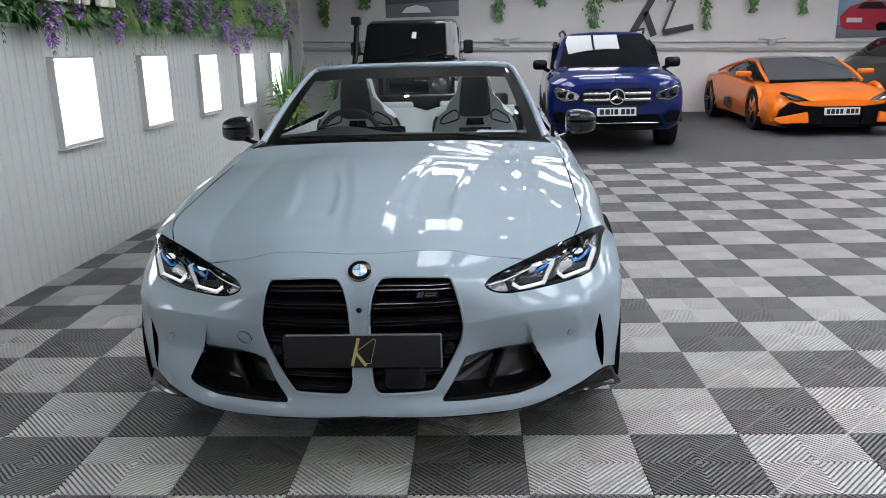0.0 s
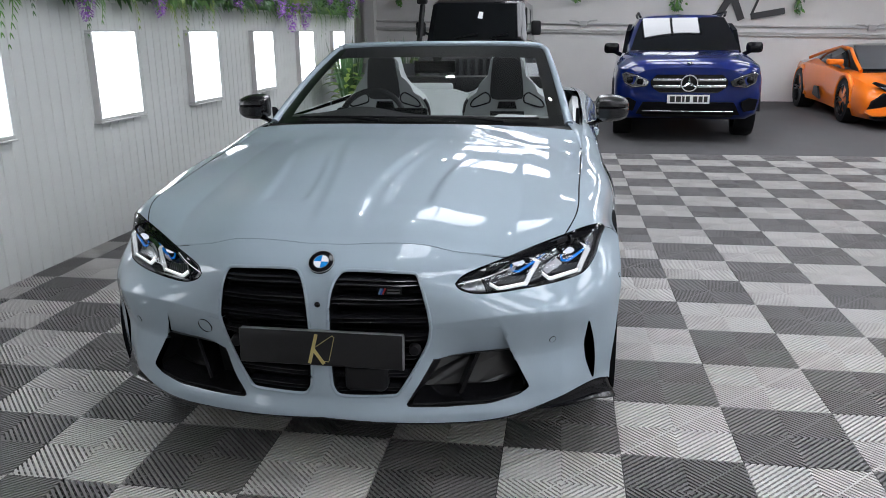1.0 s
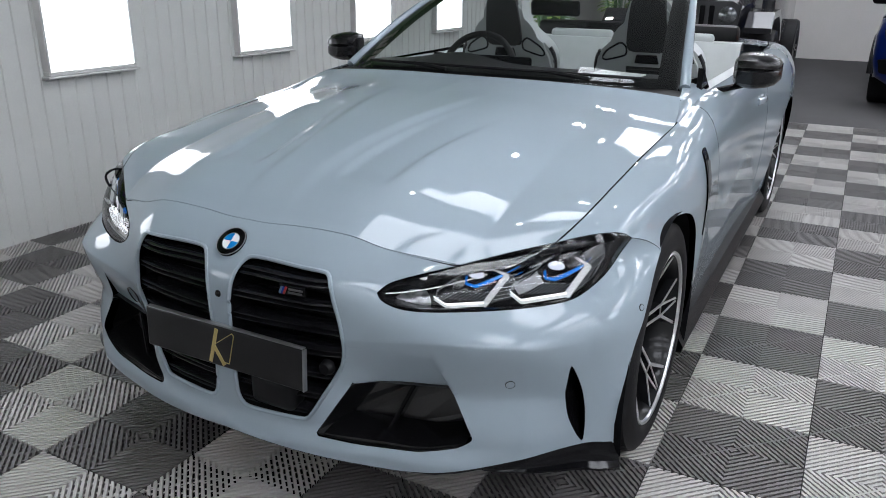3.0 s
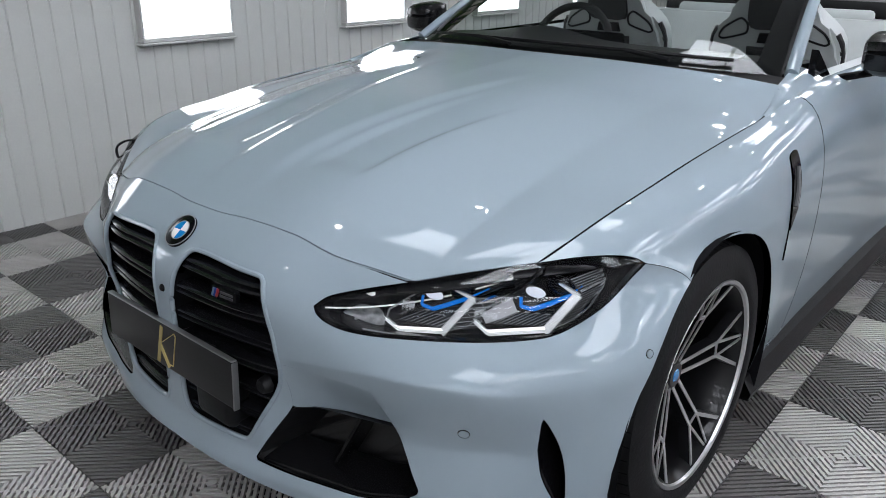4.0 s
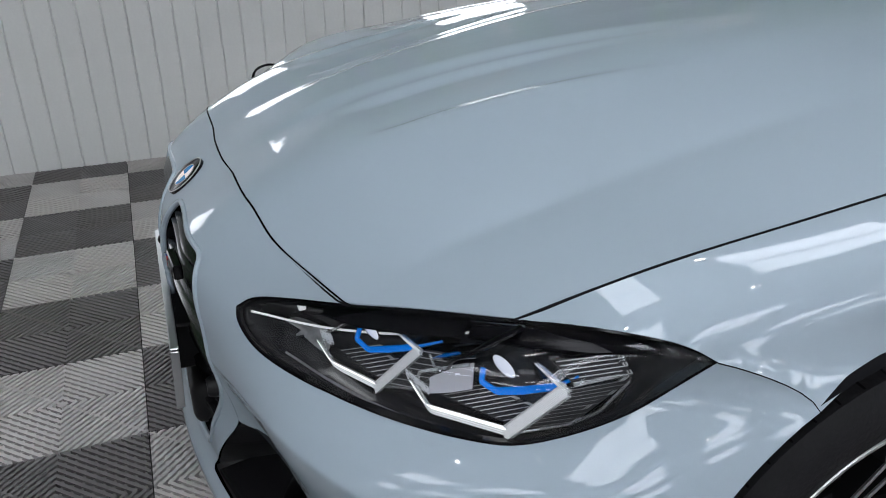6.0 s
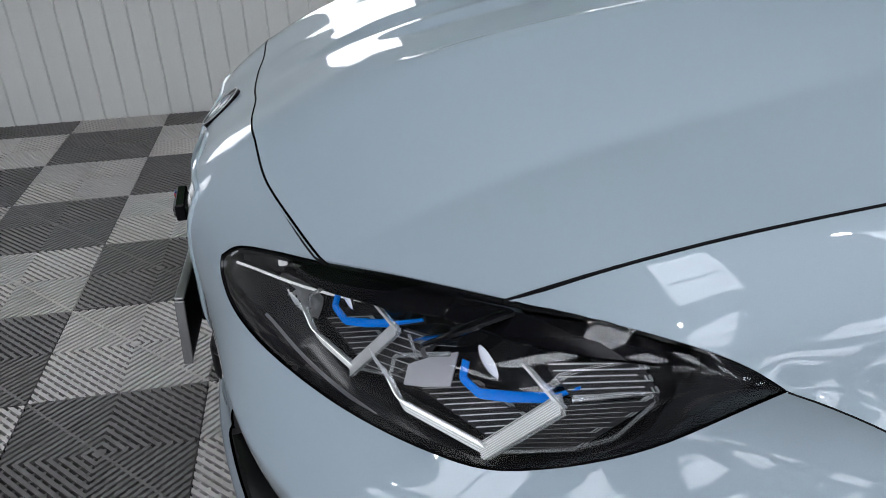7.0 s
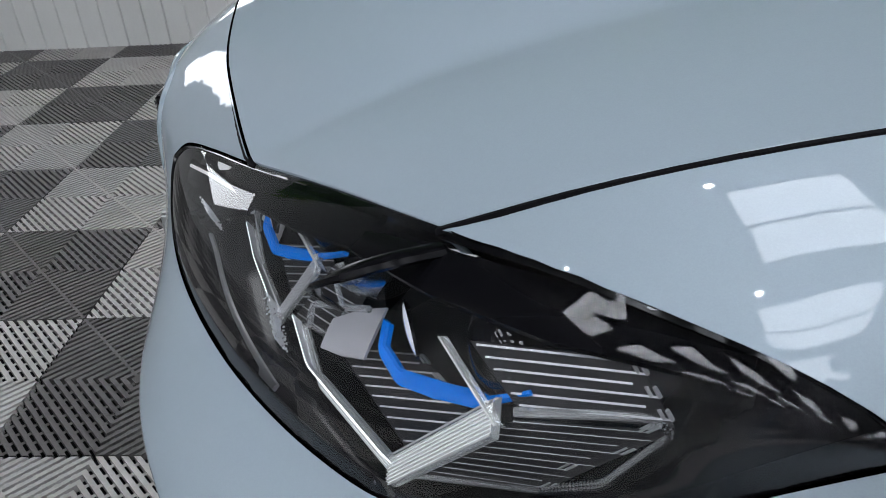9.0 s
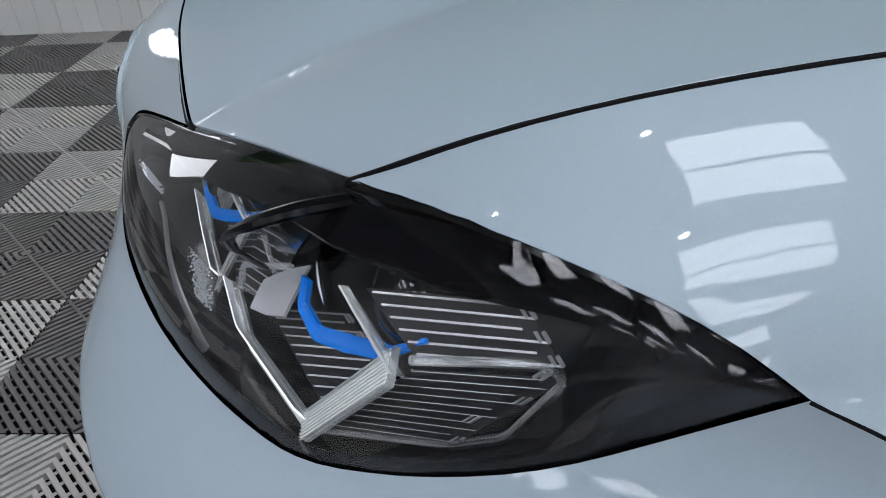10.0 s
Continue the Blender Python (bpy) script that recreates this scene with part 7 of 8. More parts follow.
# -- black off-road car --
off = thing("off_road_car", "black boxy off-road car with a snorkel and upright windscreen", "car", (-0.52, 7.55, GROUND), 0)
bm = bmesh.new()
ring = []
for y, w, z in ((0.02, 0.58, 1.10), (0.10, 0.62, 1.17), (0.7, 0.68, 1.24), (1.25, 0.72, 1.29)):
    ring.append([bm.verts.new((x, y, zz)) for x, zz in ((-w, 0.75), (-w, z - 0.10), (-w + 0.08, z - 0.02), (-w * 0.4, z + 0.02), (w * 0.4, z + 0.02), (w - 0.08, z - 0.02), (w, z - 0.10), (w, 0.75))])
for r, s in zip(ring, ring[1:]):
    for k in range(7):
        bm.faces.new((r[k], r[k + 1], s[k + 1], s[k]))
bm.faces.new(ring[0])
part("bonnet", bm, M_BLACKPAINT, off)
bm = bmesh.new()
box(bm, -0.80, 0.80, 1.25, 4.1, 0.55, 1.28, 0.05, 3)
part("tub", bm, M_BLACKPAINT, off)
bm = bmesh.new()
ring = []
for y, w, z in ((1.28, 0.72, 1.27), (1.55, 0.66, 1.82), (1.70, 0.655, 1.865), (4.0, 0.655, 1.87), (4.1, 0.70, 1.28)):
    ring.append([bm.verts.new((x, y, zz)) for x, zz in ((-w - 0.04, 1.24), (-w, z - 0.03), (-w + 0.06, z), (w - 0.06, z), (w, z - 0.03), (w + 0.04, 1.24))])
for r, s in zip(ring, ring[1:]):
    for k in range(5):
        bm.faces.new((r[k], r[k + 1], s[k + 1], s[k]))
part("hard_top", bm, M_BLACKPAINT, off, "black hard top")
panel("windscreen", [(-0.64, 1.275, 1.31), (0.64, 1.275, 1.31), (0.585, 1.525, 1.80), (-0.585, 1.525, 1.80)], M_DARKGLASS, off, 0.02, "dark upright windscreen")
panel("windscreen_tag", [(0.0, 1.405, 1.60), (0.07, 1.405, 1.59), (0.08, 1.445, 1.68), (0.02, 1.445, 1.69)], M_WHITE, off, 0.003, "white paper tag in the windscreen")
for x0, x1 in ((-0.30, 0.02), (0.18, 0.45)):
    bm = bmesh.new()
    rod(bm, [(x0, 1.28, 1.33), (x1, 1.27, 1.40)], 0.01, 6)
    part("wiper", bm, M_BLACK, off)
bm = bmesh.new()
rod(bm, [(-0.82, 0.75, 1.12), (-0.82, 1.1, 1.20), (-0.82, 1.28, 1.32), (-0.80, 1.46, 1.78), (-0.80, 1.46, 1.86)], 0.04, 10)
box(bm, -0.87, -0.73, 1.36, 1.50, 1.80, 1.92, 0.025, 2)
part("snorkel", bm, M_BLACK, off, "black snorkel")
for s in (1, -1):
    bm = bmesh.new()
    box(bm, *sorted((s * 0.76, s * 0.90)), 1.40, 1.50, 1.36, 1.56, 0.03, 2)
    rod(bm, [(s * 0.70, 1.42, 1.38), (s * 0.80, 1.44, 1.42)], 0.02, 6)
    part("door_mirror", bm, M_BLACK, off, "black door mirror")
    bm = bmesh.new()
    a = [(0.0, 0.86), (0.18, 1.02), (0.70, 1.04), (0.95, 0.92), (1.10, 0.70), (1.05, 0.66), (0.88, 0.86), (0.66, 0.96), (0.22, 0.95), (0.04, 0.80)]
    v = [[bm.verts.new((s * x, y, z)) for y, z in a] for x in (0.66, 0.93)]
    bm.faces.new(v[0])
    bm.faces.new(v[1][::-1])
    for i in range(len(a)):
        bm.faces.new((v[0][i], v[0][(i + 1) % len(a)], v[1][(i + 1) % len(a)], v[1][i]))
    part("wing_flare", bm, M_GREYPAINT, off, "flat grey wing flare")
    bm = bmesh.new()
    lathe(bm, [(0, 0.03), (0.06, 0.025), (0.088, 0.005), (0.095, 0.0), (0.10, -0.03)], 28, Matrix.Translation((s * 0.47, 0.0, 0.98)) @ Matrix.Rotation(radians(90), 4, "X"))
    part("headlight", bm, M_LAMPGLASS, off, "round headlight")
    for y in (0.55, 3.35):
        plain_wheel(off, s * 0.80, y, 0.41, 0.28, (M_RIM_BLACK, M_GREYPAINT))
panel("grille", [(-0.58, 0.0, 0.78), (0.58, 0.0, 0.78), (0.60, 0.0, 1.08), (0.5, 0.02, 1.13), (-0.5, 0.02, 1.13), (-0.60, 0.0, 1.08)], M_GREYPAINT, off, 0.1, "dark grille panel", 0.01)
for k in range(7):
    bm = bmesh.new()
    box(bm, -0.30 + k * 0.10 - 0.028, -0.30 + k * 0.10 + 0.028, -0.012, 0.05, 0.83, 1.08, 0.012, 2)
    part("grille_slot", bm, M_DEEP, off)
bm = bmesh.new()
box(bm, -0.85, 0.85, -0.18, 0.02, 0.52, 0.74, 0.03, 2)
part("front_bumper", bm, M_BLACK, off, "black steel bumper")
for k, x in enumerate((0.9, 0.9)):
    bm = bmesh.new()
    box(bm, 0.64, 0.69, 1.70 + k, 2.5 + k, 1.38, 1.75, 0.02, 1)
    part("side_window", bm, M_DARKGLASS, off, "dark side window", flat=True)

# -- dark hatchback at the side --
hat = thing("dark_car", "dark grey parked hatchback car beside the wall", "car", (9.15, 9.9, GROUND), 4)
loft("body", [(y, [(u * 0.95, z) for u, z in h]) for y, h in B], M_GREYPAINT, hat)
loft("cabin", [(1.12, [(0, 0.98), (0.55, 0.98), (0.70, 1.0), (0.74, 1.02), (0.74, 1.05), (0.70, 1.07), (0.5, 1.09), (0, 1.10)]), (2.0, [(0, 1.0), (0.6, 1.0), (0.78, 1.04), (0.74, 1.18), (0.66, 1.34), (0.60, 1.40), (0.45, 1.44), (0, 1.45)]), (3.6, [(0, 1.0), (0.6, 1.0), (0.78, 1.04), (0.74, 1.18), (0.66, 1.34), (0.60, 1.40), (0.45, 1.44), (0, 1.45)]), (4.5, [(0, 1.0), (0.55, 1.0), (0.70, 1.02), (0.70, 1.05), (0.68, 1.06), (0.64, 1.07), (0.4, 1.08), (0, 1.08)])], M_DARKGLASS, hat, "dark glazed cabin")
for u in (0.78, -0.78):
    for y in (0.88, 3.75):
        plain_wheel(hat, u, y, 0.33, 0.22, (M_RIM_BLACK, M_ALLOY))
both("headlight", [(0.47, -0.03, 0.72), (0.72, 0.0, 0.70), (0.82, 0.08, 0.80), (0.60, -0.02, 0.82)], M_LAMPGLASS, hat, 0.12, "clear headlight", 0.006)

# ---- back wall: rails, emblem, pictures ----
M_RAIL = material("painted_conduit", (0.50, 0.49, 0.47), 0.5, vary=0.1, scale=6)
M_SIGN = material("dark_metal_sign", (0.05, 0.05, 0.052), 0.4, 0.5)
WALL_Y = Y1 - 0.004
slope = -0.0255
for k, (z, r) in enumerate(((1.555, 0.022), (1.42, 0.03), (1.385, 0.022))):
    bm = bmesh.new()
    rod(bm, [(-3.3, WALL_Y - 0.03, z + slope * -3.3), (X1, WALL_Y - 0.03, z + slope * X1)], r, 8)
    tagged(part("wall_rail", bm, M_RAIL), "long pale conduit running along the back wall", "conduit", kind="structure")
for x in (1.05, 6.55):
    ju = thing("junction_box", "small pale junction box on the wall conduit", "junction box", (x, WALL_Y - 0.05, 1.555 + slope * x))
    bm = bmesh.new()
    box(bm, -0.07, 0.07, -0.04, 0.04, -0.06, 0.06, 0.01, 2)
    part("housing", bm, M_RAIL, ju)
    bm = bmesh.new()
    for s in (1, -1):
        rod(bm, [(s * 0.06, 0, 0.02), (s * 0.15, 0, 0.06), (s * 0.28, 0.01, 0.07)], 0.018, 6)
    part("pipe", bm, M_RAIL, ju)
pier = slab("pier", -3.5, -3.28, Y1 - 0.25, Y1 + 0.05, GROUND, HIGH, M_BACKWALL, "pale pier at the end of the back wall", "pier")
# wall emblem of angular dark strokes
em = thing("wall_emblem", "dark metal angular emblem mounted on the wall", "wall sign", (3.9, WALL_Y - 0.03, 1.55))
for a, b, w in (((-0.28, 0.0), (0.30, 1.0), 0.13), ((0.02, 0.50), (0.22, 0.02), 0.13), ((0.30, 0.98), (0.72, 0.98), 0.03), ((0.72, 0.98), (0.40, 0.10), 0.04), ((0.40, 0.08), (1.02, 0.18), 0.12)):
    bm = bmesh.new()
    d = Vector((b[0] - a[0], 0, b[1] - a[1]))
    n = Vector((-d.z, 0, d.x)).normalized() * w / 2
    p, q = Vector((a[0], 0, a[1])), Vector((b[0], 0, b[1]))
    v = [bm.verts.new(c + Vector((0, o, 0))) for o in (-0.03, 0.02) for c in (p + n, p - n, q - n, q + n)]
    for f in ((0, 1, 2, 3), (7, 6, 5, 4), (0, 4, 5, 1), (1, 5, 6, 2), (2, 6, 7, 3), (3, 7, 4, 0)):
        bm.faces.new([v[i] for i in f])
    part("stroke", bm, M_SIGN, em, flat=True)


def flat_mat(name, c):
    return material(name, c, 0.35, vary=0.15, scale=3)


M_SKY, M_ROAD, M_RED, M_HILL = flat_mat("print_sky", (0.25, 0.36, 0.48)), flat_mat("print_road", (0.16, 0.17, 0.19)), flat_mat("print_red", (0.45, 0.02, 0.05)), flat_mat("print_hill", (0.07, 0.08, 0.07))


def picture(x0, x1, z0, z1, label, layers):
    pic = thing("wall_picture", label, "picture", ((x0 + x1) / 2, WALL_Y - 0.012, z0))
    w, h = x1 - x0, z1 - z0
    bm = bmesh.new()
    box(bm, -w / 2, w / 2, -0.008, 0.012, 0, h)
    part("canvas", bm, layers[0][0], pic, flat=True)
    for k, (m, pts) in enumerate(layers[1:]):
        bm = bmesh.new()
        y = -0.012 - 0.003 * k
        bm.faces.new([bm.verts.new((px * w - w / 2, y, pz * h)) for px, pz in pts])
        part("print", bm, m, pic, flat=True)


picture(7.85, 9.6, 1.43, 2.45, "large unframed photo print of a red car under blue sky", [(M_SKY, None), (M_ROAD, [(0, 0), (1, 0), (1, 0.22), (0, 0.25)]), (M_RED, [(0.04, 0.22), (0.10, 0.16), (0.42, 0.14), (0.74, 0.2), (0.78, 0.42), (0.62, 0.66), (0.34, 0.72), (0.12, 0.6), (0.02, 0.42)]), (M_DARKGLASS, [(0.20, 0.56), (0.56, 0.54), (0.48, 0.68), (0.28, 0.68)]), (M_PLATE_WHITE, [(0.10, 0.30), (0.28, 0.29), (0.28, 0.38), (0.10, 0.39)]), (M_DEEP, [(0.46, 0.12), (0.56, 0.12), (0.58, 0.26), (0.50, 0.30), (0.44, 0.24)])])
picture(-1.48, 0.06, 2.08, 2.95, "wide unframed photo print of a car on a track", [(M_HILL, None), (M_ROAD, [(0, 0), (1, 0), (1, 0.35), (0, 0.3)]), (M_SKY, [(0, 0.7), (1, 0.66), (1, 1), (0, 1)]), (M_WHITE, [(0.22, 0.1), (0.62, 0.1), (0.58, 0.22), (0.42, 0.28), (0.28, 0.22)])])

# ---- greenery ----
def leaf_mat(name, c, rough=0.5):
    m = material(name, c, rough, vary=0.35, scale=14, bump_scale=60)
    return m


M_GREEN = [leaf_mat("leaf_dark", (0.06, 0.15, 0.045)), leaf_mat("leaf_mid", (0.11, 0.26, 0.05)), leaf_mat("leaf_light", (0.28, 0.40, 0.07)), leaf_mat("leaf_grey", (0.22, 0.32, 0.22))]
M_PURPLE = [leaf_mat("wisteria_purple", (0.40, 0.16, 0.62)), leaf_mat("wisteria_pale", (0.62, 0.38, 0.80))]


def leaf(vs, fs, ms, p, d, n, length, width, m, bend=0.3):
    """One pointed leaf from p along d, bowed, with its face towards n."""
    d = Vector(d).normalized()
    s = d.cross(Vector(n)).normalized() if d.cross(Vector(n)).length > 0.01 else Vector((1, 0, 0))
    up = s.cross(d).normalized()
    k = len(vs)
    p = Vector(p)
    for t, w in ((0, 0.12), (0.35, 1.0), (0.7, 0.7), (1.0, 0.0)):
        c = p + d * length * t + Vector((0, 0, -1)) * bend * length * t * t
        if w:
            vs.extend([tuple(c - s * width * w / 2), tuple(c + up * width * 0.15 * w), tuple(c + s * width * w / 2)])
        else:
            vs.append(tuple(c))
    for i in (0, 3):
        fs.extend([(k + i, k + i + 1, k + i + 4, k + i + 3), (k + i + 1, k + i + 2, k + i + 5, k + i + 4)])
    fs.extend([(k + 6, k + 7, k + 9), (k + 7, k + 8, k + 9)])
    ms.extend([m] * 6)


rnd = random.Random(3)
vs, fs, ms = [], [], []
Y_A, Y_B = -2.5, 8.75
for k in range(11000):
    y = rnd.uniform(Y_A, Y_B)
    patchy = noise.noise(Vector((y * 1.3, 3.1, 0)))
    z = 1.66 + abs(rnd.gauss(0, 1)) * 0.24 + 0.04 * patchy
    if z > 2.5:
        continue
    kind = noise.noise(Vector((y * 2.1, z * 2.0, 7.7)))
    x = X0 + 0.03 + rnd.uniform(0.0, 0.14)
    d = (rnd.uniform(0.1, 1.0), rnd.gauss(0, 0.8), rnd.gauss(-0.25, 0.6))
    if kind > 0.12:
        leaf(vs, fs, ms, (x, y, z), (d[0] * 0.6, d[1], -abs(d[2]) - 0.5), (1, 0, 0.3), rnd.uniform(0.07, 0.16), rnd.uniform(0.010, 0.018), 1 + (kind > 0.28), 0.4)
    elif kind > -0.15:
        leaf(vs, fs, ms, (x, y, z), d, (1, 0, 0.5), rnd.uniform(0.035, 0.075), rnd.uniform(0.02, 0.035), rnd.choice((0, 1, 1, 3)), 0.2)
    else:
        leaf(vs, fs, ms, (x, y, z), d, (1, 0, 0.6), rnd.uniform(0.05, 0.12), rnd.uniform(0.035, 0.06), rnd.choice((0, 0, 1, 3)), 0.3)
# fronds that hang below the edge
for k in range(46):
    y0, z0 = rnd.uniform(Y_A, Y_B), rnd.uniform(1.60, 1.72)
    L, lean = rnd.uniform(0.12, 0.30), rnd.gauss(0, 0.4)
    m = rnd.choice((1, 1, 2, 2, 0))
    for t in np.linspace(0, 1, 12):
        p = (X0 + 0.10 + 0.10 * math.sin(t * 2), y0 + lean * L * t, z0 + 0.05 * math.sin(t * 3) - L * t * t)
        for s in (1, -1):
            leaf(vs, fs, ms, p, (0.3, s, -0.8 - t), (1, 0, 0), 0.075 * (1 - 0.6 * t), 0.011, m, 0.3)
hedge = solid("wall_greenery", vs, fs, M_GREEN, None, "", slots=ms)
tagged(hedge, "dense artificial ivy, ferns and leaves along the wall top", "greenery", kind="stuff")
slab("greenery_board", X0, X0 + 0.03, Y_A, Y_B, 1.62, HIGH, M_GREEN[0], "dark backing board behind the artificial greenery", "board")
# drooping purple flower clusters
cv, cf, cm = [], [], []
rw = random.Random(8)
for k in range(150):
    t = rw.random()
    r = 0.055 * (1 - t) ** 0.7 + 0.008
    a = rw.uniform(0, 2 * math.pi)
    p = (r * math.cos(a), r * math.sin(a), -0.26 * t)
    leaf(cv, cf, cm, p, (math.cos(a), math.sin(a), -0.4), (0, 0, 1), 0.024, 0.018, rw.choice((0, 0, 1)), 0.3)
cluster_mesh = mesh_data("petals", cv, cf, M_PURPLE, slots=cm)
for k in range(19):
    y = 0.35 + k * 0.46 + rw.uniform(-0.12, 0.12)
    fl = new("wisteria_flower", cluster_mesh)
    s = rw.uniform(0.7, 1.3)
    fl.matrix_basis = pose(X0 + 0.19 + rw.uniform(0, 0.05), y, 1.72 + rw.uniform(-0.06, 0.32), 0, 0, rw.uniform(0, 360)) @ Matrix.Scale(s, 4)
    tagged(fl, "drooping purple wisteria flower cluster in the greenery", "flower", "wisteria clusters")
# cream block sign among the leaves: plain shapes
M_CREAM = material("cream_letter", (0.86, 0.83, 0.72), 0.5)
sign = thing("wall_sign", "row of cream raised plain shapes set in the greenery", "wall sign", (X0 + 0.22, 1.45, 1.752))
widths = (0.06, 0.15, 0.15, 0.14, 0.15, 0.15, 0.06, 0.15, 0.15, 0.14)
y = 0.0
for k, w in enumerate(widths):
    bm = bmesh.new()
    box(bm, 0, 0.04, y, y + w * 0.30, 0, 0.26, 0.006, 1)
    if w > 0.12:
        box(bm, 0.0, 0.038, y + w * 0.28, y + w * 0.86, 0.19 if k % 2 else 0.0, 0.26 if k % 2 else 0.07, 0.006, 1)
        if k % 3:
            box(bm, 0.0, 0.036, y + w * 0.60, y + w * 0.88, 0.04, 0.19, 0.006, 1)
    part("raised_shape", bm, M_CREAM, sign)
    y += w + 0.038


# angular mark before the row, and the rail under the greenery
bm = bmesh.new()
for a, b in (((-0.52, -0.12), (-0.40, 0.42)), ((-0.44, 0.13), (-0.16, 0.40)), ((-0.42, 0.16), (-0.10, -0.12))):
    d = Vector((0, b[0] - a[0], b[1] - a[1])).normalized()
    n = Vector((0, -d.z, d.y)) * 0.032
    p, q = Vector((0, *a)), Vector((0, *b))
    v = [bm.verts.new(w + Vector((x, 0, 0))) for x in (0, 0.03) for w in (p - n, p + n, q + n, q - n)]
    for f in ((0, 1, 2, 3), (7, 6, 5, 4), (0, 4, 5, 1), (1, 5, 6, 2), (2, 6, 7, 3), (3, 7, 4, 0)):
        bm.faces.new([v[i] for i in f])
part("raised_mark", bm, M_CREAM, sign, flat=True)
slab("greenery_rail", X0 + 0.002, X0 + 0.045, Y_A, Y_B, 1.60, 1.625, M_WALL, "pale rail under the artificial greenery", "trim")


def hanging_ivy(x, top, low, wide, seed):
    r = random.Random(seed)
    vs, fs, ms = [], [], []
    for k in range(150):
        t = r.random()
        px = x + r.gauss(0, wide) * (1 - 0.6 * t)
        leaf(vs, fs, ms, (px, WALL_Y - 0.06 - r.uniform(0, 0.10), top + (low - top) * t), (r.gauss(0, 1), -0.5, -0.6), (0, -1, 0), r.uniform(0.05, 0.11), r.uniform(0.03, 0.06), r.choice((0, 1, 1, 3)))
    k = len(vs)
    for i, z in enumerate(np.linspace(HIGH, low, 12)):
        px = x + 0.03 * math.sin(i * 1.7)
        vs.extend([(px - 0.006, WALL_Y + 0.006, z), (px + 0.006, WALL_Y + 0.006, z), (px, WALL_Y - 0.05, z)])
    for i in range(11):
        for a, b in ((0, 1), (1, 2), (2, 0)):
            fs.append((k + 3 * i + a, k + 3 * i + b, k + 3 * i + 3 + b, k + 3 * i + 3 + a))
            ms.append(0)
    ob = solid("hanging_ivy", vs, fs, M_GREEN, None, "", slots=ms)
    tagged(ob, "trailing green ivy hanging down the back wall", "ivy", "ivy strands")


for i, (x, low, wide) in enumerate(((-2.75, 1.95, 0.07), (-1.9, 2.30, 0.10), (0.9, 2.0, 0.08), (1.75, 2.25, 0.12), (2.85, 1.80, 0.12), (5.15, 1.72, 0.10), (6.1, 2.0, 0.08), (7.1, 1.95, 0.06), (3.3, 2.32, 0.10), (4.4, 2.30, 0.10))):
    hanging_ivy(x, 2.95, low, wide, 20 + i)


def potted_plant(x, y, seed):
    r = random.Random(seed)
    pot = thing("potted_plant", "tall potted plant with dark blades and broad green leaves", "plant", (x, y, GROUND))
    bm = bmesh.new()
    lathe(bm, [(0, 0.0), (0.14, 0.0), (0.19, 0.36), (0.20, 0.38), (0.17, 0.38), (0.16, 0.33), (0, 0.33)], 28)
    part("pot", bm, M_BLACK, pot, "black pot")
    vs, fs, ms = [], [], []
    for k in range(46):
        a = r.uniform(0, 2 * math.pi)
        leaf(vs, fs, ms, (0.03 * math.cos(a), 0.03 * math.sin(a), 0.33), (0.22 * math.cos(a), 0.22 * math.sin(a), 1), (math.cos(a), math.sin(a), 0), r.uniform(0.7, 1.15), 0.05, r.choice((0, 0, 3)), 0.05)
    for k in range(60):
        a = r.uniform(0, 2 * math.pi)
        z = r.uniform(0.55, 1.05)
        leaf(vs, fs, ms, (0.1 * math.cos(a), 0.1 * math.sin(a), z), (math.cos(a), math.sin(a), 0.5), (0, 0, 1), r.uniform(0.18, 0.32), r.uniform(0.06, 0.11), r.choice((1, 2, 2)), 0.5)
    solid("foliage", vs, fs, M_GREEN, pot, "dark and bright green leaves", slots=ms)


potted_plant(-2.0, 7.35, 4)
potted_plant(-1.45, 8.3, 5)

# ---- interlocking floor tiles: ribs run at 45 degrees and turn at each quarter ----
TILE = 0.4


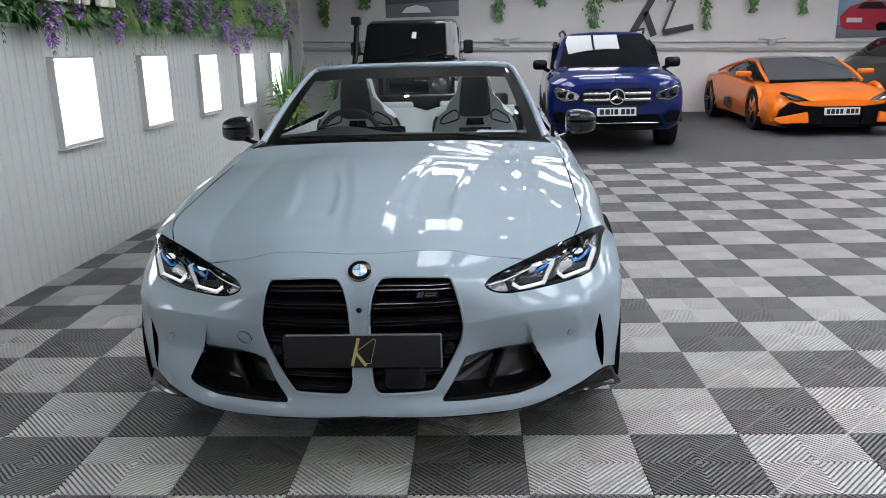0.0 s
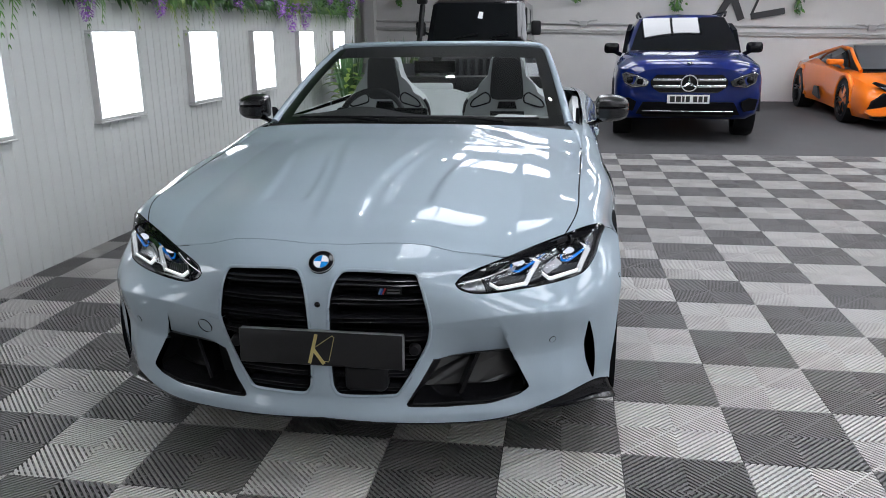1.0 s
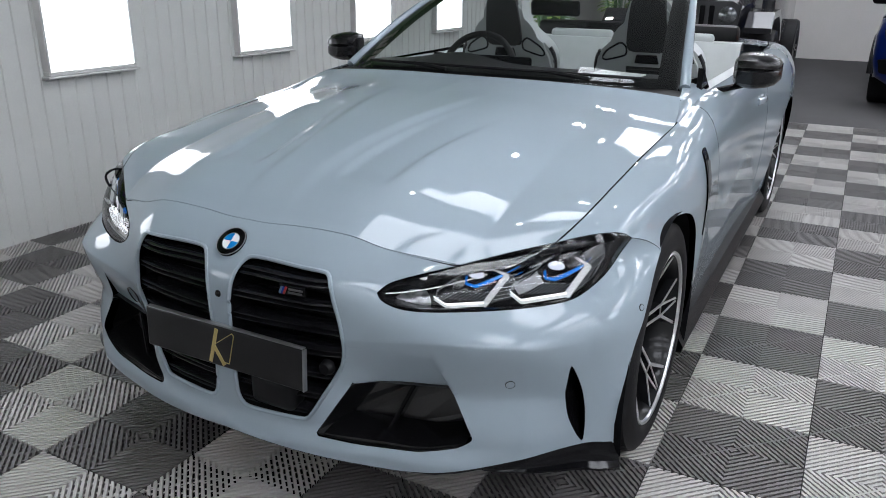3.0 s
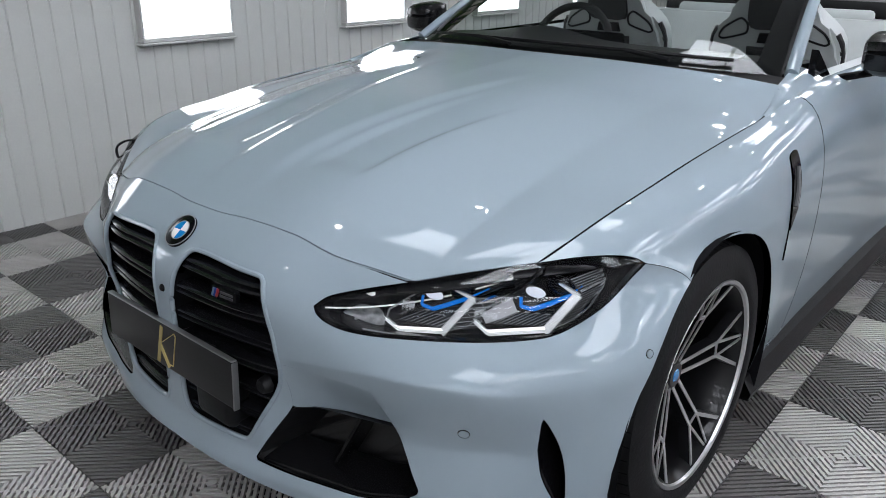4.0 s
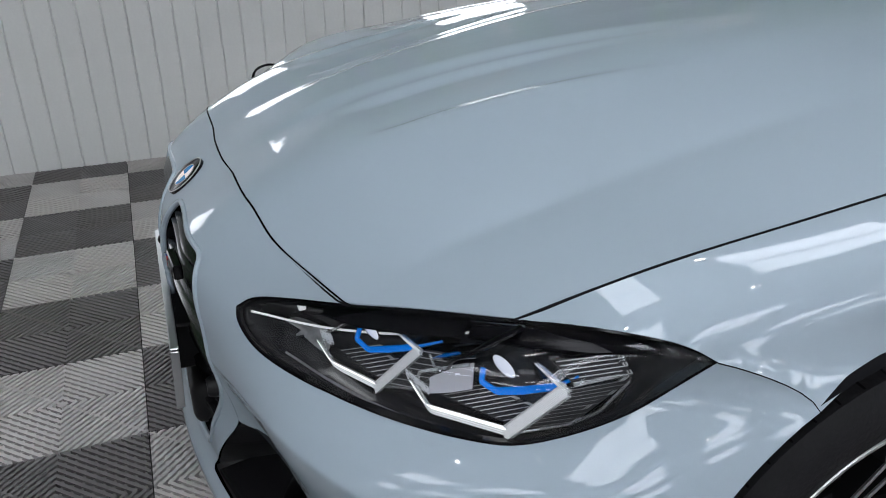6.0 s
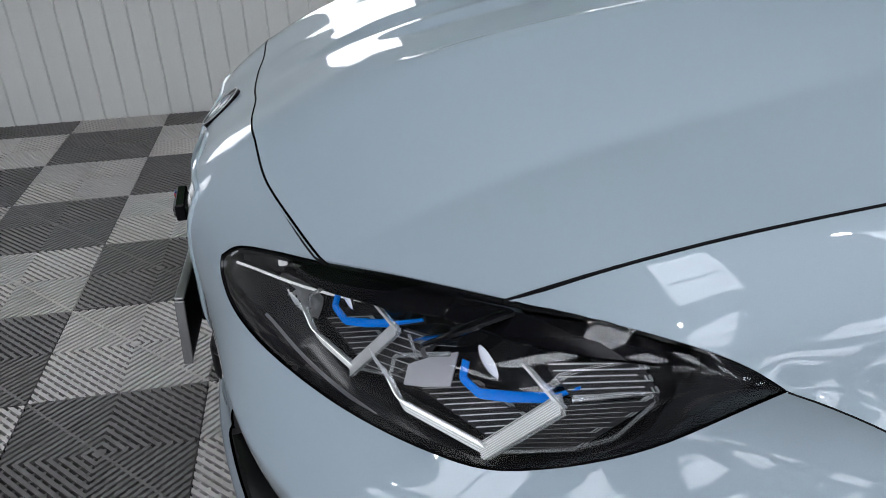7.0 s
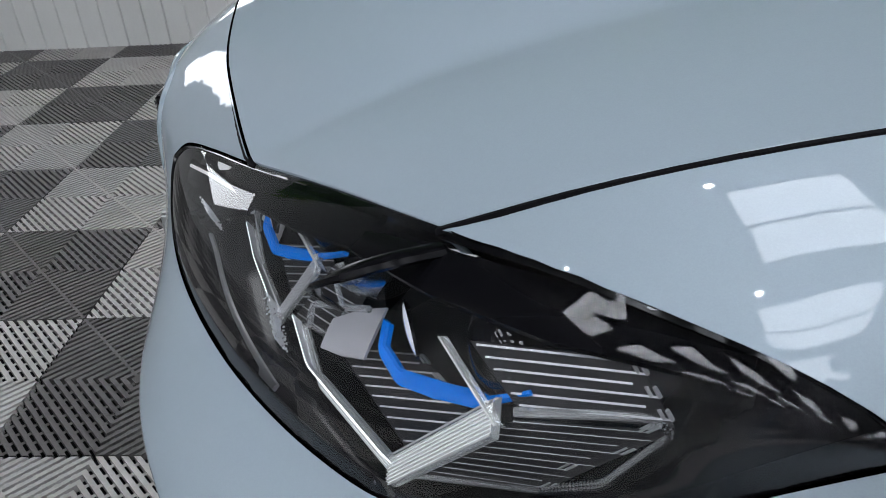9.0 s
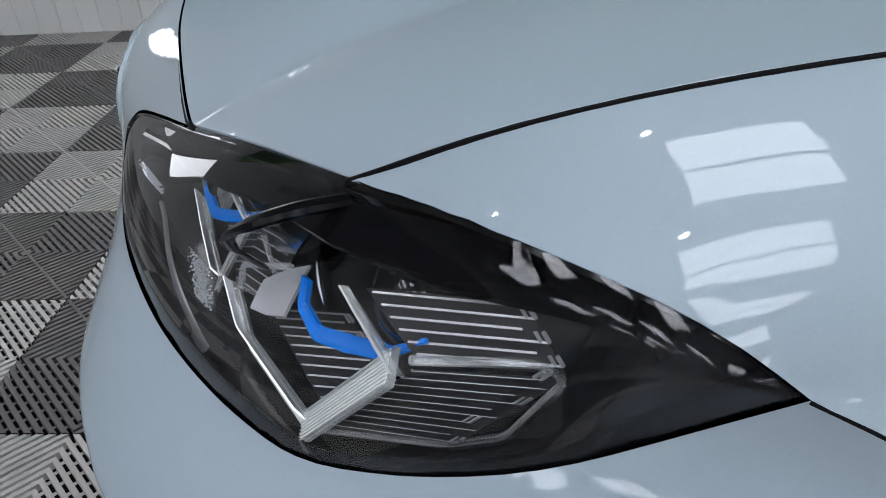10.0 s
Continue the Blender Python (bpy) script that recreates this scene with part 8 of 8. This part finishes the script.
def tile_mesh(name, mat, z0=0.001, ribs=9, bridges=False):
    """One tile: a sunk base and ribs that form nested diamonds."""
    vs, fs = [], []

    def quad(*c):
        k = len(vs)
        vs.extend(c)
        fs.append((k, k + 1, k + 2, k + 3))

    h, g, top = TILE / 2, 0.0015, 0.016
    quad((-h, -h, z0), (h, -h, z0), (h, h, z0), (-h, h, z0))
    for sx, sy in ((1, 1), (-1, 1), (-1, -1), (1, -1)):
        q = h - g
        pitch = 2 * h / (2 * ribs)
        for k in range(2 * ribs):
            c0, c1 = k * pitch + 0.12 * pitch, k * pitch + 0.68 * pitch

            def ends(c):
                # line x + y = c within the quarter 0..q
                return ((min(c, q), max(c - q, 0)), (max(c - q, 0), min(c, q)))

            (a, b), (d, e_) = ends(c0), ends(c1)
            for z, w in ((top, 0),):
                p = [(a[0], a[1]), (d[0], d[1]), (e_[0], e_[1]), (b[0], b[1])]
                t = [(sx * x, sy * y, top) for x, y in p]
                m = [(sx * x, sy * y, z0) for x, y in p]
                if sx * sy < 0:
                    quad(t[3], t[2], t[1], t[0])
                    quad(m[0], m[3], t[3], t[0])
                    quad(m[2], m[1], t[1], t[2])
                else:
                    quad(*t)
                    quad(t[0], t[3], m[3], m[0])
                    quad(t[2], t[1], m[1], m[2])
            # small bridges across the groove, set lower than the ribs
            lo, hi = c1, (k + 1) * pitch + 0.12 * pitch
            if bridges and k < 2 * ribs - 1:
                mid = (lo + hi) / 2
                w0, w1 = max(mid - q, 0), min(mid, q)
                for x in np.arange(w0 + 0.012, w1 - 0.008, 0.021):
                    y, e, g2 = mid - x, 0.0028, (hi - lo) / 2
                    c = [(x - g2 / 2 - e, y - g2 / 2 + e), (x - g2 / 2 + e, y - g2 / 2 - e), (x + g2 / 2 + e, y + g2 / 2 - e), (x + g2 / 2 - e, y + g2 / 2 + e)]
                    c = [(sx * a1, sy * b1) for a1, b1 in c]
                    c = c if sx * sy > 0 else c[::-1]
                    quad(*[(a1, b1, 0.0115) for a1, b1 in c])
        if sx == sy:
            # thin bar across the ribs to the corner
            e = 0.0022
            c = [(e, -e), (q + e, q - e), (q - e, q + e), (-e, e)]
            quad(*[(sx * a1, sy * b1, top + 0.0008) for a1, b1 in c])
    return vs, fs


def tile_data(mat, bridges):
    """A tile's mesh: coloured ribs over a base blackened for the shade in the grooves."""
    v, f = tile_mesh("tile", None, bridges=bridges)
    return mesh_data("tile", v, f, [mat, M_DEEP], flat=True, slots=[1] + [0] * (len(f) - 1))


tile_v, tile_f = tile_mesh("tile", None)
tile_light, tile_dark = tile_data(M_LIGHT_TILE, True), tile_data(M_DARK_TILE, True)
mat_floor = tagged(new("tile_floor"), "chequered light and dark grey ribbed plastic floor tiles", "floor tiles", kind="structure")
mat_floor.matrix_basis = pose(0.003, 0.003, GROUND, 0, 0, 0.36)
rest = {0: ([], []), 1: ([], [])}
tv = np.array(tile_v)
for i in range(-6, 24):
    for j in range(-17, 17):
        x, y = 0.4 * i, 0.4 * j + 0.2
        if x - 0.2 < X0 - 0.35 or y + 0.2 > MAT_END + 0.05:
            continue
        light = (i + j) % 2
        under_car = abs(x - CX) < 0.75 and 0.3 < y < 4.2
        if -2.3 < x < 3.3 and -1.9 < y < 3.7 and not under_car:
            ob = new("tile", tile_light if light else tile_dark)
            ob.location = (x, y, 0.0)
            ob.parent = mat_floor
        else:
            vs, fs = rest[light]
            k = len(vs)
            vs.extend((tv + [x, y, 0]).tolist())
            fs.extend([tuple(q + k for q in f) for f in tile_f])
for light, (vs, fs) in rest.items():
    # bases black here too, standing in for the groove shade
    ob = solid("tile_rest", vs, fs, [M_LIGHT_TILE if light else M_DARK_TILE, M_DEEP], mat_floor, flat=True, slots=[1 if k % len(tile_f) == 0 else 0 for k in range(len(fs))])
    tagged(ob, kind="stuff")
